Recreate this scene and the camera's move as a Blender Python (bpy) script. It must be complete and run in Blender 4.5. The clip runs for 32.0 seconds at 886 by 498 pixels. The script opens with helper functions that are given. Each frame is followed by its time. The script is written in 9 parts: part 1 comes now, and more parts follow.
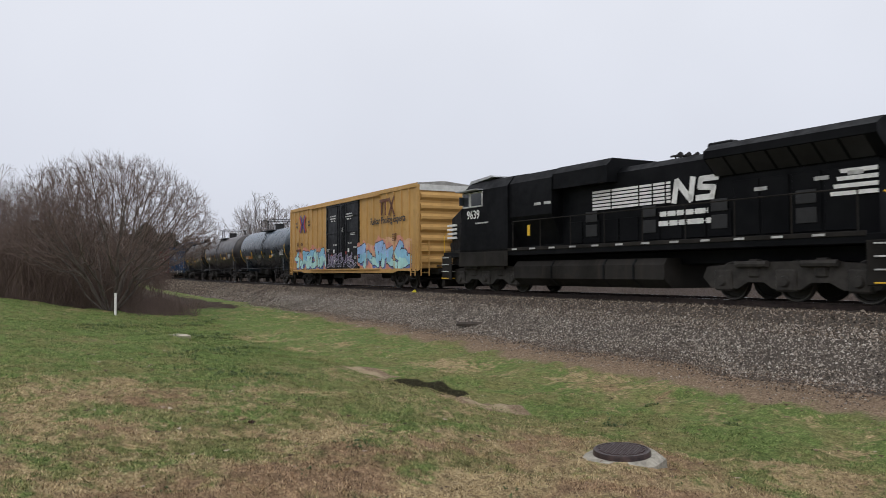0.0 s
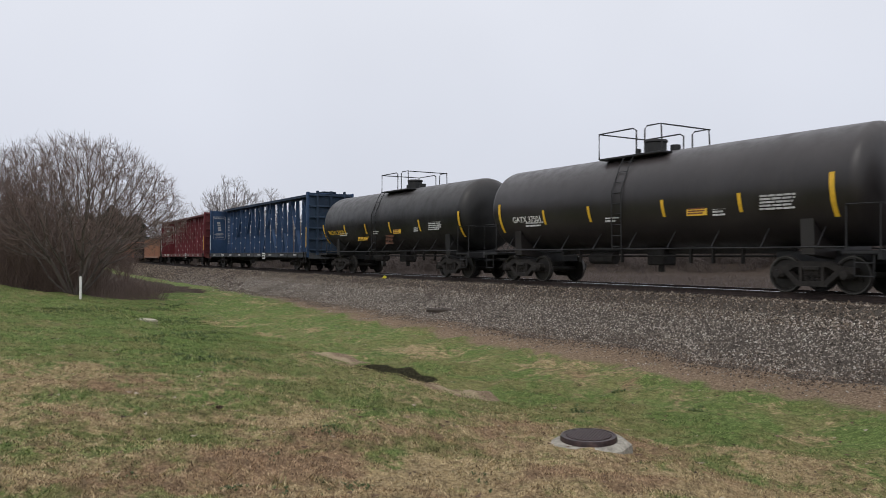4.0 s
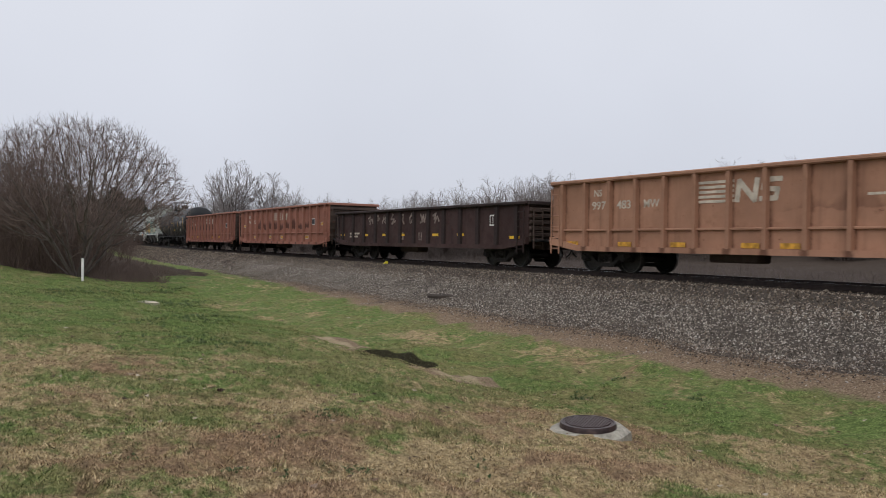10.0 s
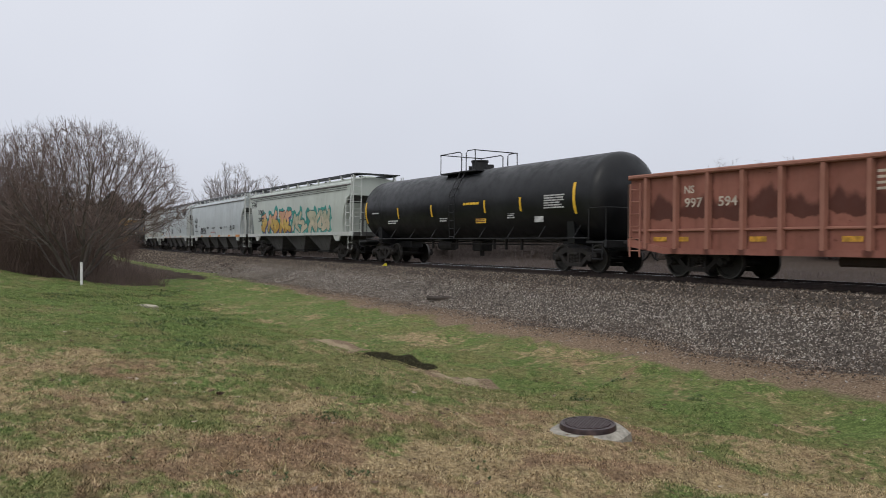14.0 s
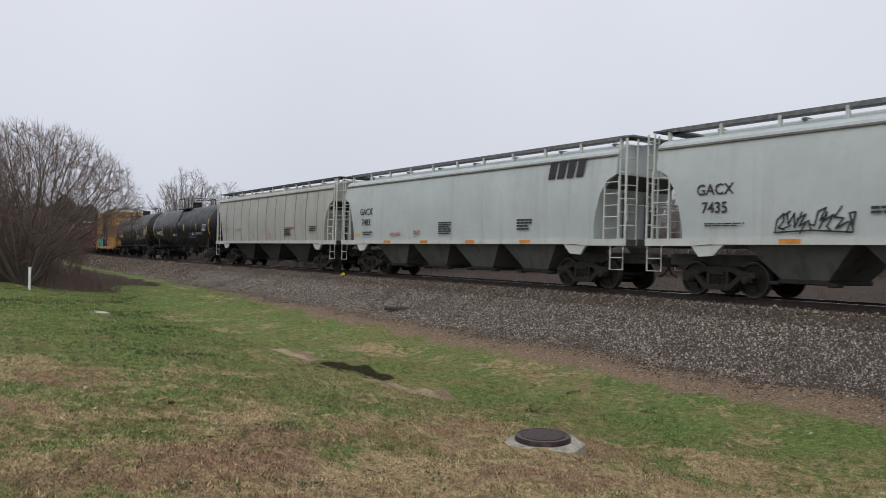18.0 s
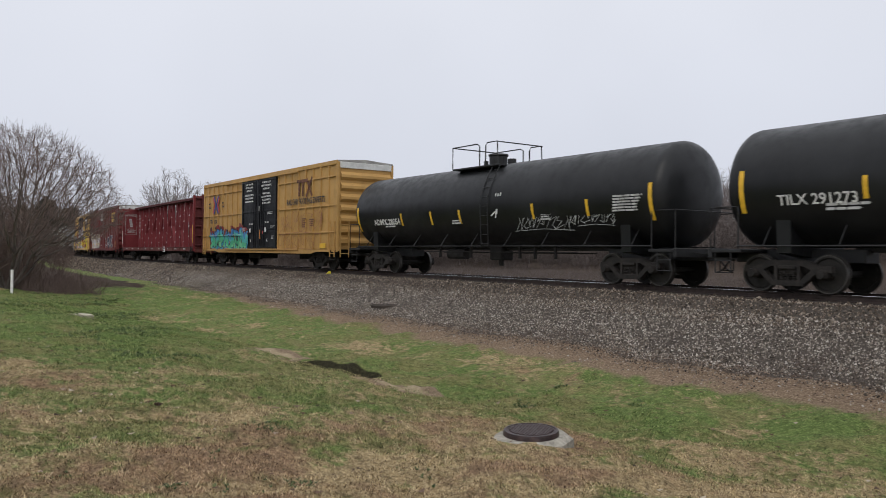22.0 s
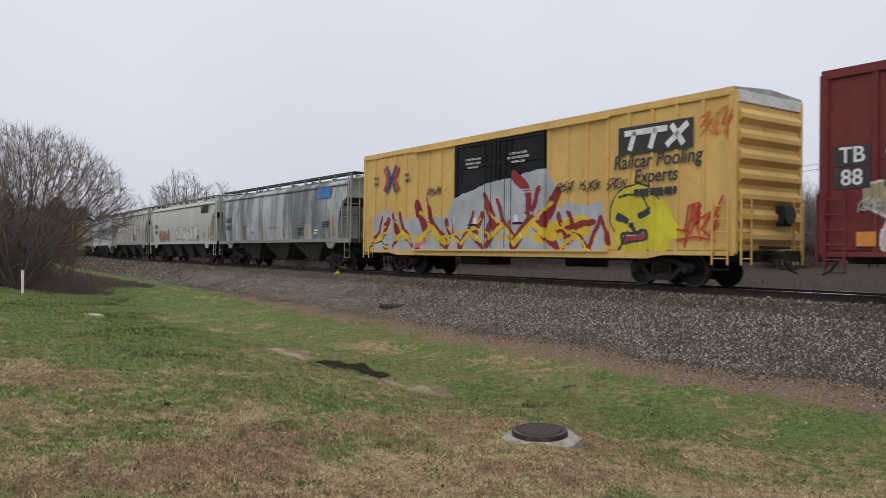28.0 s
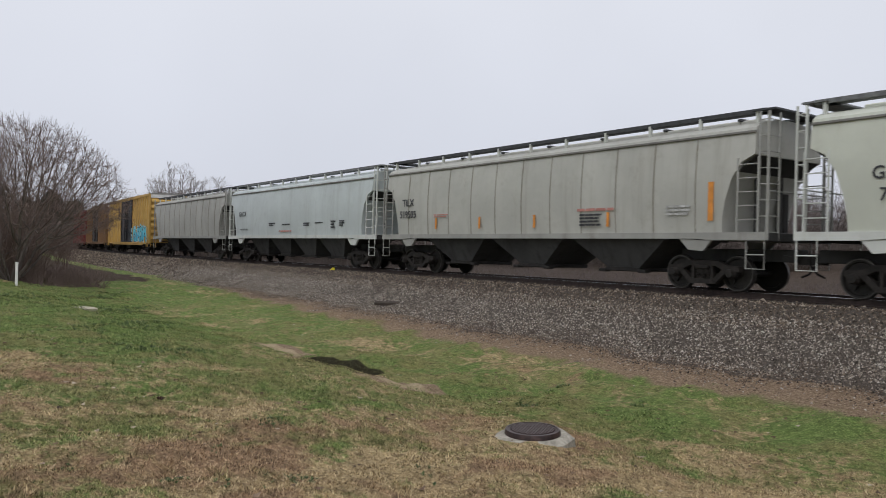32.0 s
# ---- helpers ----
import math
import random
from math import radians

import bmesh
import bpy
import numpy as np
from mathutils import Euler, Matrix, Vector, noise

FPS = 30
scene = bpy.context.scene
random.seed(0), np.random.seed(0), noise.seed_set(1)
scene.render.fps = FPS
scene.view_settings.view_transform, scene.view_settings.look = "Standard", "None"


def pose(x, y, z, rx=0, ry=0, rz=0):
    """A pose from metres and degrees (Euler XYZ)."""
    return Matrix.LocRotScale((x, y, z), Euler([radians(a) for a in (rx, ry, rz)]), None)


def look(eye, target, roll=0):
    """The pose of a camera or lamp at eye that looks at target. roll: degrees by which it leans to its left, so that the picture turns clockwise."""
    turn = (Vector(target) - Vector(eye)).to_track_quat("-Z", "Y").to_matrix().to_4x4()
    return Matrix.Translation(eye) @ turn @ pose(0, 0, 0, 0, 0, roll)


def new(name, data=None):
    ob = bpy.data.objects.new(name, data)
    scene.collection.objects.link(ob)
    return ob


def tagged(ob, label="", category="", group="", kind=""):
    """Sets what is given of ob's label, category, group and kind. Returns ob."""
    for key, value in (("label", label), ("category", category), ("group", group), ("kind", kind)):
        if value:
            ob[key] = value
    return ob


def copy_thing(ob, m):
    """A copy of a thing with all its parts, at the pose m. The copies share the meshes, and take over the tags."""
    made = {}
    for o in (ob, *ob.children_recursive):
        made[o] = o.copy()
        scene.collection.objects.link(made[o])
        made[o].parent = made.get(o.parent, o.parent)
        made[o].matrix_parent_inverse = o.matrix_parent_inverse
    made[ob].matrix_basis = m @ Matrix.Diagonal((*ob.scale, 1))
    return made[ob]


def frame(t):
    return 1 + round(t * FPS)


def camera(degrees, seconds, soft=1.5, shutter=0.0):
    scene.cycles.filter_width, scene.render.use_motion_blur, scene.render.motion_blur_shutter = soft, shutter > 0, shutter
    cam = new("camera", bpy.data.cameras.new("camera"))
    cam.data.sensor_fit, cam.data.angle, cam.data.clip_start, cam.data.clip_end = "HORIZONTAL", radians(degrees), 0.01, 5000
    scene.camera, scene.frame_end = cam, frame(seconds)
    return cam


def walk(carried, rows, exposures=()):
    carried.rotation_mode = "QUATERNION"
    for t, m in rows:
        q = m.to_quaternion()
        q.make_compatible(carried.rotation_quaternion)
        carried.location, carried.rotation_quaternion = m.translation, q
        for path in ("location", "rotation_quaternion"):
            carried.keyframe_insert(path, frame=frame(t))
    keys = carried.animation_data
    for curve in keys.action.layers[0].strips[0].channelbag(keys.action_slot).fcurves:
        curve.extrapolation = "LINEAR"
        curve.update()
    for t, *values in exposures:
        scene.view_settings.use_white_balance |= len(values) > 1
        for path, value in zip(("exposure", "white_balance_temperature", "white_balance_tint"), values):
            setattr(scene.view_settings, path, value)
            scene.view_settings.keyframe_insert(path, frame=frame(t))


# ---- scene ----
# The eye stands still on the lawn and sways a little.
LENS = 58.5
EYE = (0.0, 0.0, 1.6)
cam = camera(LENS, 32.0, 0.7, 0.12)
HOLD = [(0, 91.612, 0.277, 2.283),
        (0.5, 91.566, 0.417, 2.102),
        (1, 91.456, 0.473, 1.959),
        (1.5, 91.331, 0.25, 1.678),
        (2, 91.155, 0.034, 1.295),
        (2.5, 91.028, -0.061, 0.981),
        (3, 90.972, -0.207, 0.827),
        (3.5, 90.819, -0.232, 0.54),
        (5.5, 89.867, -0.447, -0.63),
        (6, 89.552, -0.684, -0.403),
        (6.5, 89.405, -0.865, -0.131),
        (7, 89.488, -0.728, 0.006),
        (7.5, 89.694, -0.579, -0.075),
        (8, 89.812, -0.542, -0.215),
        (8.5, 89.756, -0.579, -0.145),
        (9, 89.611, -0.731, 0),
        (9.5, 89.59, -0.89, 0.169),
        (10, 89.608, -0.895, 0.283),
        (10.5, 89.671, -0.674, 0.181),
        (11, 89.825, -0.582, 0.004),
        (11.5, 89.91, -0.642, -0.094),
        (12, 89.849, -0.666, -0.056),
        (12.5, 89.767, -0.683, -0.013),
        (13, 89.64, -0.704, 0.006),
        (13.5, 89.61, -0.671, 0.146),
        (14, 89.75, -0.593, 0.205),
        (14.5, 89.863, -0.582, 0.158),
        (16.5, 89.719, -0.736, 0.174),
        (17, 89.914, -0.821, -0.445),
        (17.5, 90.181, -1.238, -1.668),
        (18, 90.578, -1.551, -2.79),
        (18.5, 90.674, -1.22, -3.234),
        (19, 90.607, -0.989, -3.487),
        (19.5, 90.592, -0.796, -4.002),
        (20, 90.479, -0.611, -4.271),
        (20.5, 90.393, -0.514, -4.278),
        (21, 90.481, -0.533, -4.251),
        (21.5, 90.45, -0.636, -4.13),
        (22, 90.356, -0.7, -3.81),
        (22.5, 90.393, -0.587, -3.531),
        (23, 90.499, -0.553, -3.404),
        (23.5, 90.474, -0.522, -3.294),
        (24, 90.394, -0.529, -3.274),
        (24.5, 90.303, -0.467, -3.359),
        (25, 90.28, -0.49, -3.416),
        (25.5, 90.282, -0.623, -3.34),
        (27.5, 90.36, -0.701, -3.115),
        (28, 90.342, -0.634, -3.212),
        (28.5, 90.343, -0.701, -3.249),
        (29, 90.356, -0.858, -3.194),
        (29.5, 90.359, -0.994, -3.207),
        (30, 90.366, -1.054, -3.302),
        (30.5, 90.422, -1.119, -3.516),
        (31, 90.35, -1.227, -3.691),
        (31.5, 90.311, -1.395, -3.67),
        (32, 90.205, -1.444, -3.535)]
LIGHTNESS = ((0, 0.06), (1, 0.04), (2, 0.0), (3, 0.03), (6, 0.05), (7, -0.03), (10, -0.02), (17, 0.0), (19, -0.05), (20, 0.0), (21, 0.02), (23, 0.04), (25, 0.03), (28, 0.0), (32, 0.0))
walk(cam, [(t, pose(*EYE, rx, ry, rz)) for t, rx, ry, rz in HOLD], LIGHTNESS)

# ---------------------------------------------------------------- light: an overcast winter sky
world = bpy.data.worlds.new("overcast_sky")
scene.world = world
world.use_nodes = True
wn, wl = world.node_tree.nodes, world.node_tree.links
wn.clear()
w_out = wn.new("ShaderNodeOutputWorld")
w_bg = wn.new("ShaderNodeBackground")
w_sky = wn.new("ShaderNodeTexSky")
w_sky.sky_type, w_sky.sun_disc = "NISHITA", False
w_sky.sun_elevation, w_sky.sun_rotation = radians(38), radians(200)
w_sky.air_density, w_sky.dust_density = 1.0, 4.0
w_dim = wn.new("ShaderNodeMix")
w_dim.data_type, w_dim.blend_type = "RGBA", "MULTIPLY"
w_dim.inputs["Factor"].default_value = 1.0
w_dim.inputs["B"].default_value = (0.1, 0.1, 0.1, 1)
w_co = wn.new("ShaderNodeTexCoord")
w_xyz = wn.new("ShaderNodeSeparateXYZ")
w_grad = wn.new("ShaderNodeValToRGB")
w_grad.color_ramp.elements[0].position = 0.0
w_grad.color_ramp.elements[0].color = (0.645, 0.672, 0.755, 1)
w_grad.color_ramp.elements[1].position = 1.0
w_grad.color_ramp.elements[1].color = (1.09, 1.115, 1.18, 1)
for at, col in ((0.1, (0.685, 0.712, 0.80, 1)), (0.3, (0.775, 0.797, 0.87, 1))):
    el = w_grad.color_ramp.elements.new(at)
    el.color = col
w_cloud = wn.new("ShaderNodeTexNoise")
w_cloud.inputs["Scale"].default_value = 3.0
w_cloud.inputs["Detail"].default_value = 3.0
w_soft = wn.new("ShaderNodeMapRange")
w_soft.inputs["To Min"].default_value, w_soft.inputs["To Max"].default_value = 0.93, 1.07
w_mul = wn.new("ShaderNodeMix")
w_mul.data_type, w_mul.blend_type = "RGBA", "MULTIPLY"
w_mul.inputs["Factor"].default_value = 1.0
w_mix = wn.new("ShaderNodeMix")
w_mix.data_type = "RGBA"
w_mix.inputs["Factor"].default_value = 0.93
wl.new(w_sky.outputs["Color"], w_dim.inputs["A"])
wl.new(w_co.outputs["Generated"], w_xyz.inputs[0])
wl.new(w_xyz.outputs["Z"], w_grad.inputs["Fac"])
wl.new(w_co.outputs["Generated"], w_cloud.inputs["Vector"])
wl.new(w_cloud.outputs["Fac"], w_soft.inputs["Value"])
wl.new(w_grad.outputs["Color"], w_mul.inputs["A"])
wl.new(w_soft.outputs["Result"], w_mul.inputs["B"])
wl.new(w_dim.outputs["Result"], w_mix.inputs["A"])
wl.new(w_mul.outputs["Result"], w_mix.inputs["B"])
wl.new(w_mix.outputs["Result"], w_bg.inputs["Color"])
wl.new(w_bg.outputs["Background"], w_out.inputs["Surface"])
w_bg.inputs["Strength"].default_value = 1.0

sun = new("sun", bpy.data.lights.new("sun", "SUN"))
sun.data.energy, sun.data.angle, sun.data.color = 0.55, radians(30), (1.0, 0.97, 0.93)
sun.matrix_world = look((0, 0, 60), (0 + 20, 0 + 55, 0))

# ---------------------------------------------------------------- the line of the track
TH0, BEND, BEND2 = 2.598740, 0.0008632, 0.0000153557
SPEED = 14.588
GATE_X, GATE_Y = 20.367, -0.225      # a point of the cars' near sides
HALF = 1.525                         # half a car's width
RAIL_Z = 0.77                        # top of the rail
S_GRID = np.arange(-900.0, 760.5, 0.5)


def heading(s):
    s = np.maximum(s, -112.0)
    s = np.minimum(s, 120.0)
    return TH0 + BEND * s + BEND2 * np.minimum(s, 0) ** 2


_th = heading(S_GRID)
_dx, _dy = np.sin(_th) * 0.5, np.cos(_th) * 0.5
_i0 = int(np.argmin(abs(S_GRID)))
LINE_X, LINE_Y = np.cumsum(_dx), np.cumsum(_dy)
LINE_X, LINE_Y = LINE_X - LINE_X[_i0], LINE_Y - LINE_Y[_i0]
LINE_X += GATE_X - HALF * math.cos(TH0)
LINE_Y += GATE_Y + HALF * math.sin(TH0)


def track(s, l=0.0):
    """World x, y of a place s metres along the track, l metres from its middle towards the lawn."""
    th = heading(np.asarray(s, float))
    return (np.interp(s, S_GRID, LINE_X) + l * np.cos(th),
            np.interp(s, S_GRID, LINE_Y) - l * np.sin(th))


# ground heights: rows along the track, columns away from it towards the lawn
L_COLS = np.array([4.2, 6.0, 8.0, 10.2, 12.6, 15.0, 19.0, 28.0, 60.0])
S_ROWS = np.array([-150.0, -65.0, -50.0, -42.0, -28.0, -17.0, 0.0, 30.0])
LAWN = np.array([[-0.30, -0.2, -0.1, 0.0, 0.1, 0.3, 0.5, 0.9, 1.2],
                 [-0.42, -0.45, -0.45, -0.4, -0.2, 0.1, 0.5, 1.0, 1.5],
                 [-0.47, -0.55, -0.6, -0.65, -0.5, -0.2, 0.4, 0.9, 1.4],
                 [-0.52, -0.7, -0.85, -0.95, -0.8, -0.3, 0.05, 0.5, 1.2],
                 [-0.62, -0.9, -1.1, -1.12, -0.65, -0.35, -0.08, 0.3, 1.0],
                 [-0.67, -0.95, -1.15, -1.05, -0.58, -0.32, 0.0, 0.4, 1.0],
                 [-0.75, -1.05, -1.2, -1.1, -0.6, -0.35, -0.05, 0.4, 1.0],
                 [-0.80, -1.05, -1.2, -1.1, -0.6, -0.35, -0.05, 0.4, 1.0]])


def smooth_table(x, xs, table_rows):
    """Cubic ease between the rows of a table."""
    x = np.clip(x, xs[0], xs[-1])
    i = np.clip(np.searchsorted(xs, x) - 1, 0, len(xs) - 2)
    f = (x - xs[i]) / (xs[i + 1] - xs[i])
    return i, f


def lawn_height(s, l):
    """Height of the ground at s, l (arrays) for l beyond the ballast's foot."""
    i, f = smooth_table(s, S_ROWS, None)
    j, g = smooth_table(l, L_COLS, None)
    f, g = f * f * (3 - 2 * f) * 0.5 + f * 0.5, g * g * (3 - 2 * g) * 0.4 + g * 0.6
    return ((LAWN[i, j] * (1 - g) + LAWN[i, j + 1] * g) * (1 - f)
            + (LAWN[i + 1, j] * (1 - g) + LAWN[i + 1, j + 1] * g) * f)


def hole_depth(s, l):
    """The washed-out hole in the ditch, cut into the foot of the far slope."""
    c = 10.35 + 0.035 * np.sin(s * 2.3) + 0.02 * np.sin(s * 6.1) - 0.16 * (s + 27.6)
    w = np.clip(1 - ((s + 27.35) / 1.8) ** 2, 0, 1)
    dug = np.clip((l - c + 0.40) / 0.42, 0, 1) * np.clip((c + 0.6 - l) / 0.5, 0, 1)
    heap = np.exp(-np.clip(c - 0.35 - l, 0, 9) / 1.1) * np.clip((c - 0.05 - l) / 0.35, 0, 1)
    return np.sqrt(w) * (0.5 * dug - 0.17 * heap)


def ground_height(s, l):
    s, l = np.broadcast_arrays(np.asarray(s, float), np.asarray(l, float))
    top, foot = RAIL_Z - 0.2, lawn_height(s, np.full_like(l, 4.2))
    slope = top + (foot - top) * np.clip((abs(l) - 1.75) / (4.2 - 1.75), 0, 1)
    rise = np.clip((-l - 38.0) / 62.0, 0, 1)
    far = foot + np.clip((-l - 4.2) / 60.0, 0, 1) * 1.1 - 0.5 * np.exp(-((-l - 7) / 3.0) ** 2) + 4.3 * rise * rise * (3 - 2 * rise)
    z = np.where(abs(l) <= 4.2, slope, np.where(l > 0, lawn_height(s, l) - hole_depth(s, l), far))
    return z


def lawn_bumps(x, y):
    """Small humps and hollows of the rough lawn."""
    gen = np.random.default_rng(5)
    out = np.zeros(np.shape(x))
    for size, high, n in ((3.2, 0.022, 4), (1.7, 0.017, 5), (0.95, 0.015, 6), (0.55, 0.010, 6)):
        for _ in range(n):
            way, ph, k = gen.uniform(0, 6.283), gen.uniform(0, 6.283), 6.283 / (size * gen.uniform(0.75, 1.3))
            out = out + high * 0.8 * np.sin((x * np.cos(way) + y * np.sin(way)) * k + ph)
    return out


def bare_patches(s, l):
    """Worn bare soil at both ends of the hole."""
    c = 10.35 - 0.16 * (s + 27.6)
    return np.maximum(np.clip(1.35 - np.hypot((s + 30.3) / 1.2, (l - c + 0.53) / 0.55), 0, 1), np.clip(1.3 - np.hypot((s + 24.7) / 1.6, (l - c - 0.56) / 0.42), 0, 1))


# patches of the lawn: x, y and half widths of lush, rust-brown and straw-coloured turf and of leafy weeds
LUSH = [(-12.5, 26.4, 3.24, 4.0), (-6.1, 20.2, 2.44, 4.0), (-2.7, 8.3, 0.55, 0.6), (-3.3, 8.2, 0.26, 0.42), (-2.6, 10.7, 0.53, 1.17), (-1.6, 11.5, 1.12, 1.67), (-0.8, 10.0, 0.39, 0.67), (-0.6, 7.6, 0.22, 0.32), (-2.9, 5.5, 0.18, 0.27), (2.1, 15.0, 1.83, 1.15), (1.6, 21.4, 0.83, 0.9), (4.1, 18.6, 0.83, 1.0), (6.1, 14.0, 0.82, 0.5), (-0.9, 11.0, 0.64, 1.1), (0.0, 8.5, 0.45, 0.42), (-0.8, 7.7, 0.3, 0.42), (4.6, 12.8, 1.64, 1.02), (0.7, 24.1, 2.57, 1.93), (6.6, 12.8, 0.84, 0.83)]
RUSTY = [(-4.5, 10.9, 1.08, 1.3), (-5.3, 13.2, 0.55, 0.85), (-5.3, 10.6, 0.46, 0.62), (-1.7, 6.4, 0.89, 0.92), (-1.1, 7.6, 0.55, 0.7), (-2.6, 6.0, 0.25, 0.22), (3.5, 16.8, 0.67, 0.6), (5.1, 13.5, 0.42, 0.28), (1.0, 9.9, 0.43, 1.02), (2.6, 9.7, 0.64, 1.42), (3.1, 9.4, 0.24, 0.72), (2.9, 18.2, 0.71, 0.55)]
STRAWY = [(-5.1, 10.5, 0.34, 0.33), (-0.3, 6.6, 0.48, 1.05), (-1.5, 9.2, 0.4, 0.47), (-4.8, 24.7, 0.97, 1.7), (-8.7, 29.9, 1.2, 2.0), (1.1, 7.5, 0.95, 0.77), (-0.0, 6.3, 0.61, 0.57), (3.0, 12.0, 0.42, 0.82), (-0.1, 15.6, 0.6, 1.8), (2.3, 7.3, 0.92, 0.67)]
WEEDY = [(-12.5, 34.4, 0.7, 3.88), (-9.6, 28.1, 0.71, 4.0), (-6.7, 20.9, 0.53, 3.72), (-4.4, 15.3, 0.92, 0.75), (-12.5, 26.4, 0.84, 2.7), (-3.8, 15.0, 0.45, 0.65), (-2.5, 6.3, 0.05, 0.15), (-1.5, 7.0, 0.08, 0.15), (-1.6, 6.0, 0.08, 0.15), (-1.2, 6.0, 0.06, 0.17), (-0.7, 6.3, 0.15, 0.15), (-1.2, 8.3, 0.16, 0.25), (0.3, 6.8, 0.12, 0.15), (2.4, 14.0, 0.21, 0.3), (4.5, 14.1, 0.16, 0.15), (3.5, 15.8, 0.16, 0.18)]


def blots(x, y, spots):
    """How far a place lies inside any of the spots, with wavering edges."""
    wx = x + 0.22 * np.sin(y * 2.1 + 0.7) + 0.10 * np.sin(y * 5.3 + x * 2.0)
    wy = y + 0.30 * np.sin(x * 1.9 + 1.1) + 0.14 * np.sin(x * 4.7 - y)
    out = np.zeros(np.shape(x))
    for cx, cy, rx, ry in spots:
        out = np.maximum(out, np.exp(-(((wx - cx) / (rx * 1.05)) ** 2 + ((wy - cy) / (ry * 1.05)) ** 2) ** 1.5))
    return out


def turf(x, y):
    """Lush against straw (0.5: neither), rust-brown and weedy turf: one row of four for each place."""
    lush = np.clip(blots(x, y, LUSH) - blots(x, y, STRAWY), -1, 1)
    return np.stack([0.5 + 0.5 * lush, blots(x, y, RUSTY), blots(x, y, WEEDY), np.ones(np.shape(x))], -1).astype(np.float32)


def ground_at(s, l):
    x, y = track(s, l)
    return float(x), float(y), float(ground_height(s, l))


def along_across(x, y):
    """s and l of a place, taken along the straight part of the track."""
    dx, dy = x - float(LINE_X[_i0]), y - float(LINE_Y[_i0])
    return dx * math.sin(TH0) + dy * math.cos(TH0), dx * math.cos(TH0) - dy * math.sin(TH0)


# ---------------------------------------------------------------- helpers for meshes
class Shape:
    """Vertices and faces of one mesh, gathered piece by piece."""

    def __init__(self):
        self.v, self.f, self.m = [], [], []

    def add(self, verts, faces, slot=0):
        n = len(self.v)
        self.v.extend(verts)
        self.f.extend([tuple(i + n for i in f) for f in faces])
        self.m.extend([slot] * len(faces))
        return self

    def box(self, x0, x1, y0, y1, z0, z1, bevel=0.0, slot=0):
        b = min(bevel, abs(x1 - x0) * 0.45, abs(y1 - y0) * 0.45, abs(z1 - z0) * 0.45)
        if b <= 0:
            v = [(x, y, z) for x in (x0, x1) for y in (y0, y1) for z in (z0, z1)]
            return self.add(v, [(0, 1, 3, 2), (4, 6, 7, 5), (0, 4, 5, 1), (2, 3, 7, 6), (0, 2, 6, 4), (1, 5, 7, 3)], slot)
        v, index = [], {}
        for i, (x, sx) in enumerate(((x0, 1), (x1, -1))):
            for j, (y, sy) in enumerate(((y0, 1), (y1, -1))):
                for k, (z, sz) in enumerate(((z0, 1), (z1, -1))):
                    for a in range(3):
                        index[i, j, k, a] = len(v)
                        v.append((x + sx * b * (a != 0), y + sy * b * (a != 1), z + sz * b * (a != 2)))
        f = []
        for a in range(3):
            o = [c for c in range(3) if c != a]
            for side in (0, 1):
                ring = []
                for p, q in ((0, 0), (1, 0), (1, 1), (0, 1)):
                    key = [0, 0, 0]
                    key[a], key[o[0]], key[o[1]] = side, p, q
                    ring.append(index[(*key, a)])
                f.append(tuple(ring))
            for p in (0, 1):
                for q in (0, 1):
                    lo, hi = [0, 0, 0], [0, 0, 0]
                    lo[o[0]] = hi[o[0]] = p
                    lo[o[1]] = hi[o[1]] = q
                    hi[a] = 1
                    f.append((index[(*lo, o[0])], index[(*hi, o[0])], index[(*hi, o[1])], index[(*lo, o[1])]))
        for i in (0, 1):
            for j in (0, 1):
                for k in (0, 1):
                    f.append((index[i, j, k, 0], index[i, j, k, 1], index[i, j, k, 2]))
        return self.add(v, f, slot)

    def prism(self, outline, lo, hi, axis="y", slot=0):
        """An outline in the other two axes, swept from lo to hi along axis."""
        n = len(outline)
        place = {"y": lambda a, b, c: (a, c, b), "x": lambda a, b, c: (c, a, b), "z": lambda a, b, c: (a, b, c)}[axis]
        v = [place(a, b, lo) for a, b in outline] + [place(a, b, hi) for a, b in outline]
        f = [tuple(range(n)), tuple(range(2 * n - 1, n - 1, -1))]
        f += [(i, (i + 1) % n, n + (i + 1) % n, n + i) for i in range(n)]
        return self.add(v, f, slot)

    def tube(self, points, r, n=6, slot=0, r_end=None):
        pts = [Vector(p) for p in points]
        rings = []
        for i, p in enumerate(pts):
            d = (pts[min(i + 1, len(pts) - 1)] - pts[max(i - 1, 0)]).normalized()
            up = Vector((0, 0, 1)) if abs(d.z) < 0.9 else Vector((1, 0, 0))
            a = d.cross(up).normalized()
            b = d.cross(a)
            rr = r if r_end is None else r + (r_end - r) * i / (len(pts) - 1)
            rings.append([tuple(p + (a * math.cos(2 * math.pi * k / n) + b * math.sin(2 * math.pi * k / n)) * rr) for k in range(n)])
        v = [q for ring in rings for q in ring]
        f = [(i * n + k, i * n + (k + 1) % n, (i + 1) * n + (k + 1) % n, (i + 1) * n + k)
             for i in range(len(pts) - 1) for k in range(n)]
        f += [tuple(range(n)), tuple(range(len(v) - 1, len(v) - n - 1, -1))]
        return self.add(v, f, slot)

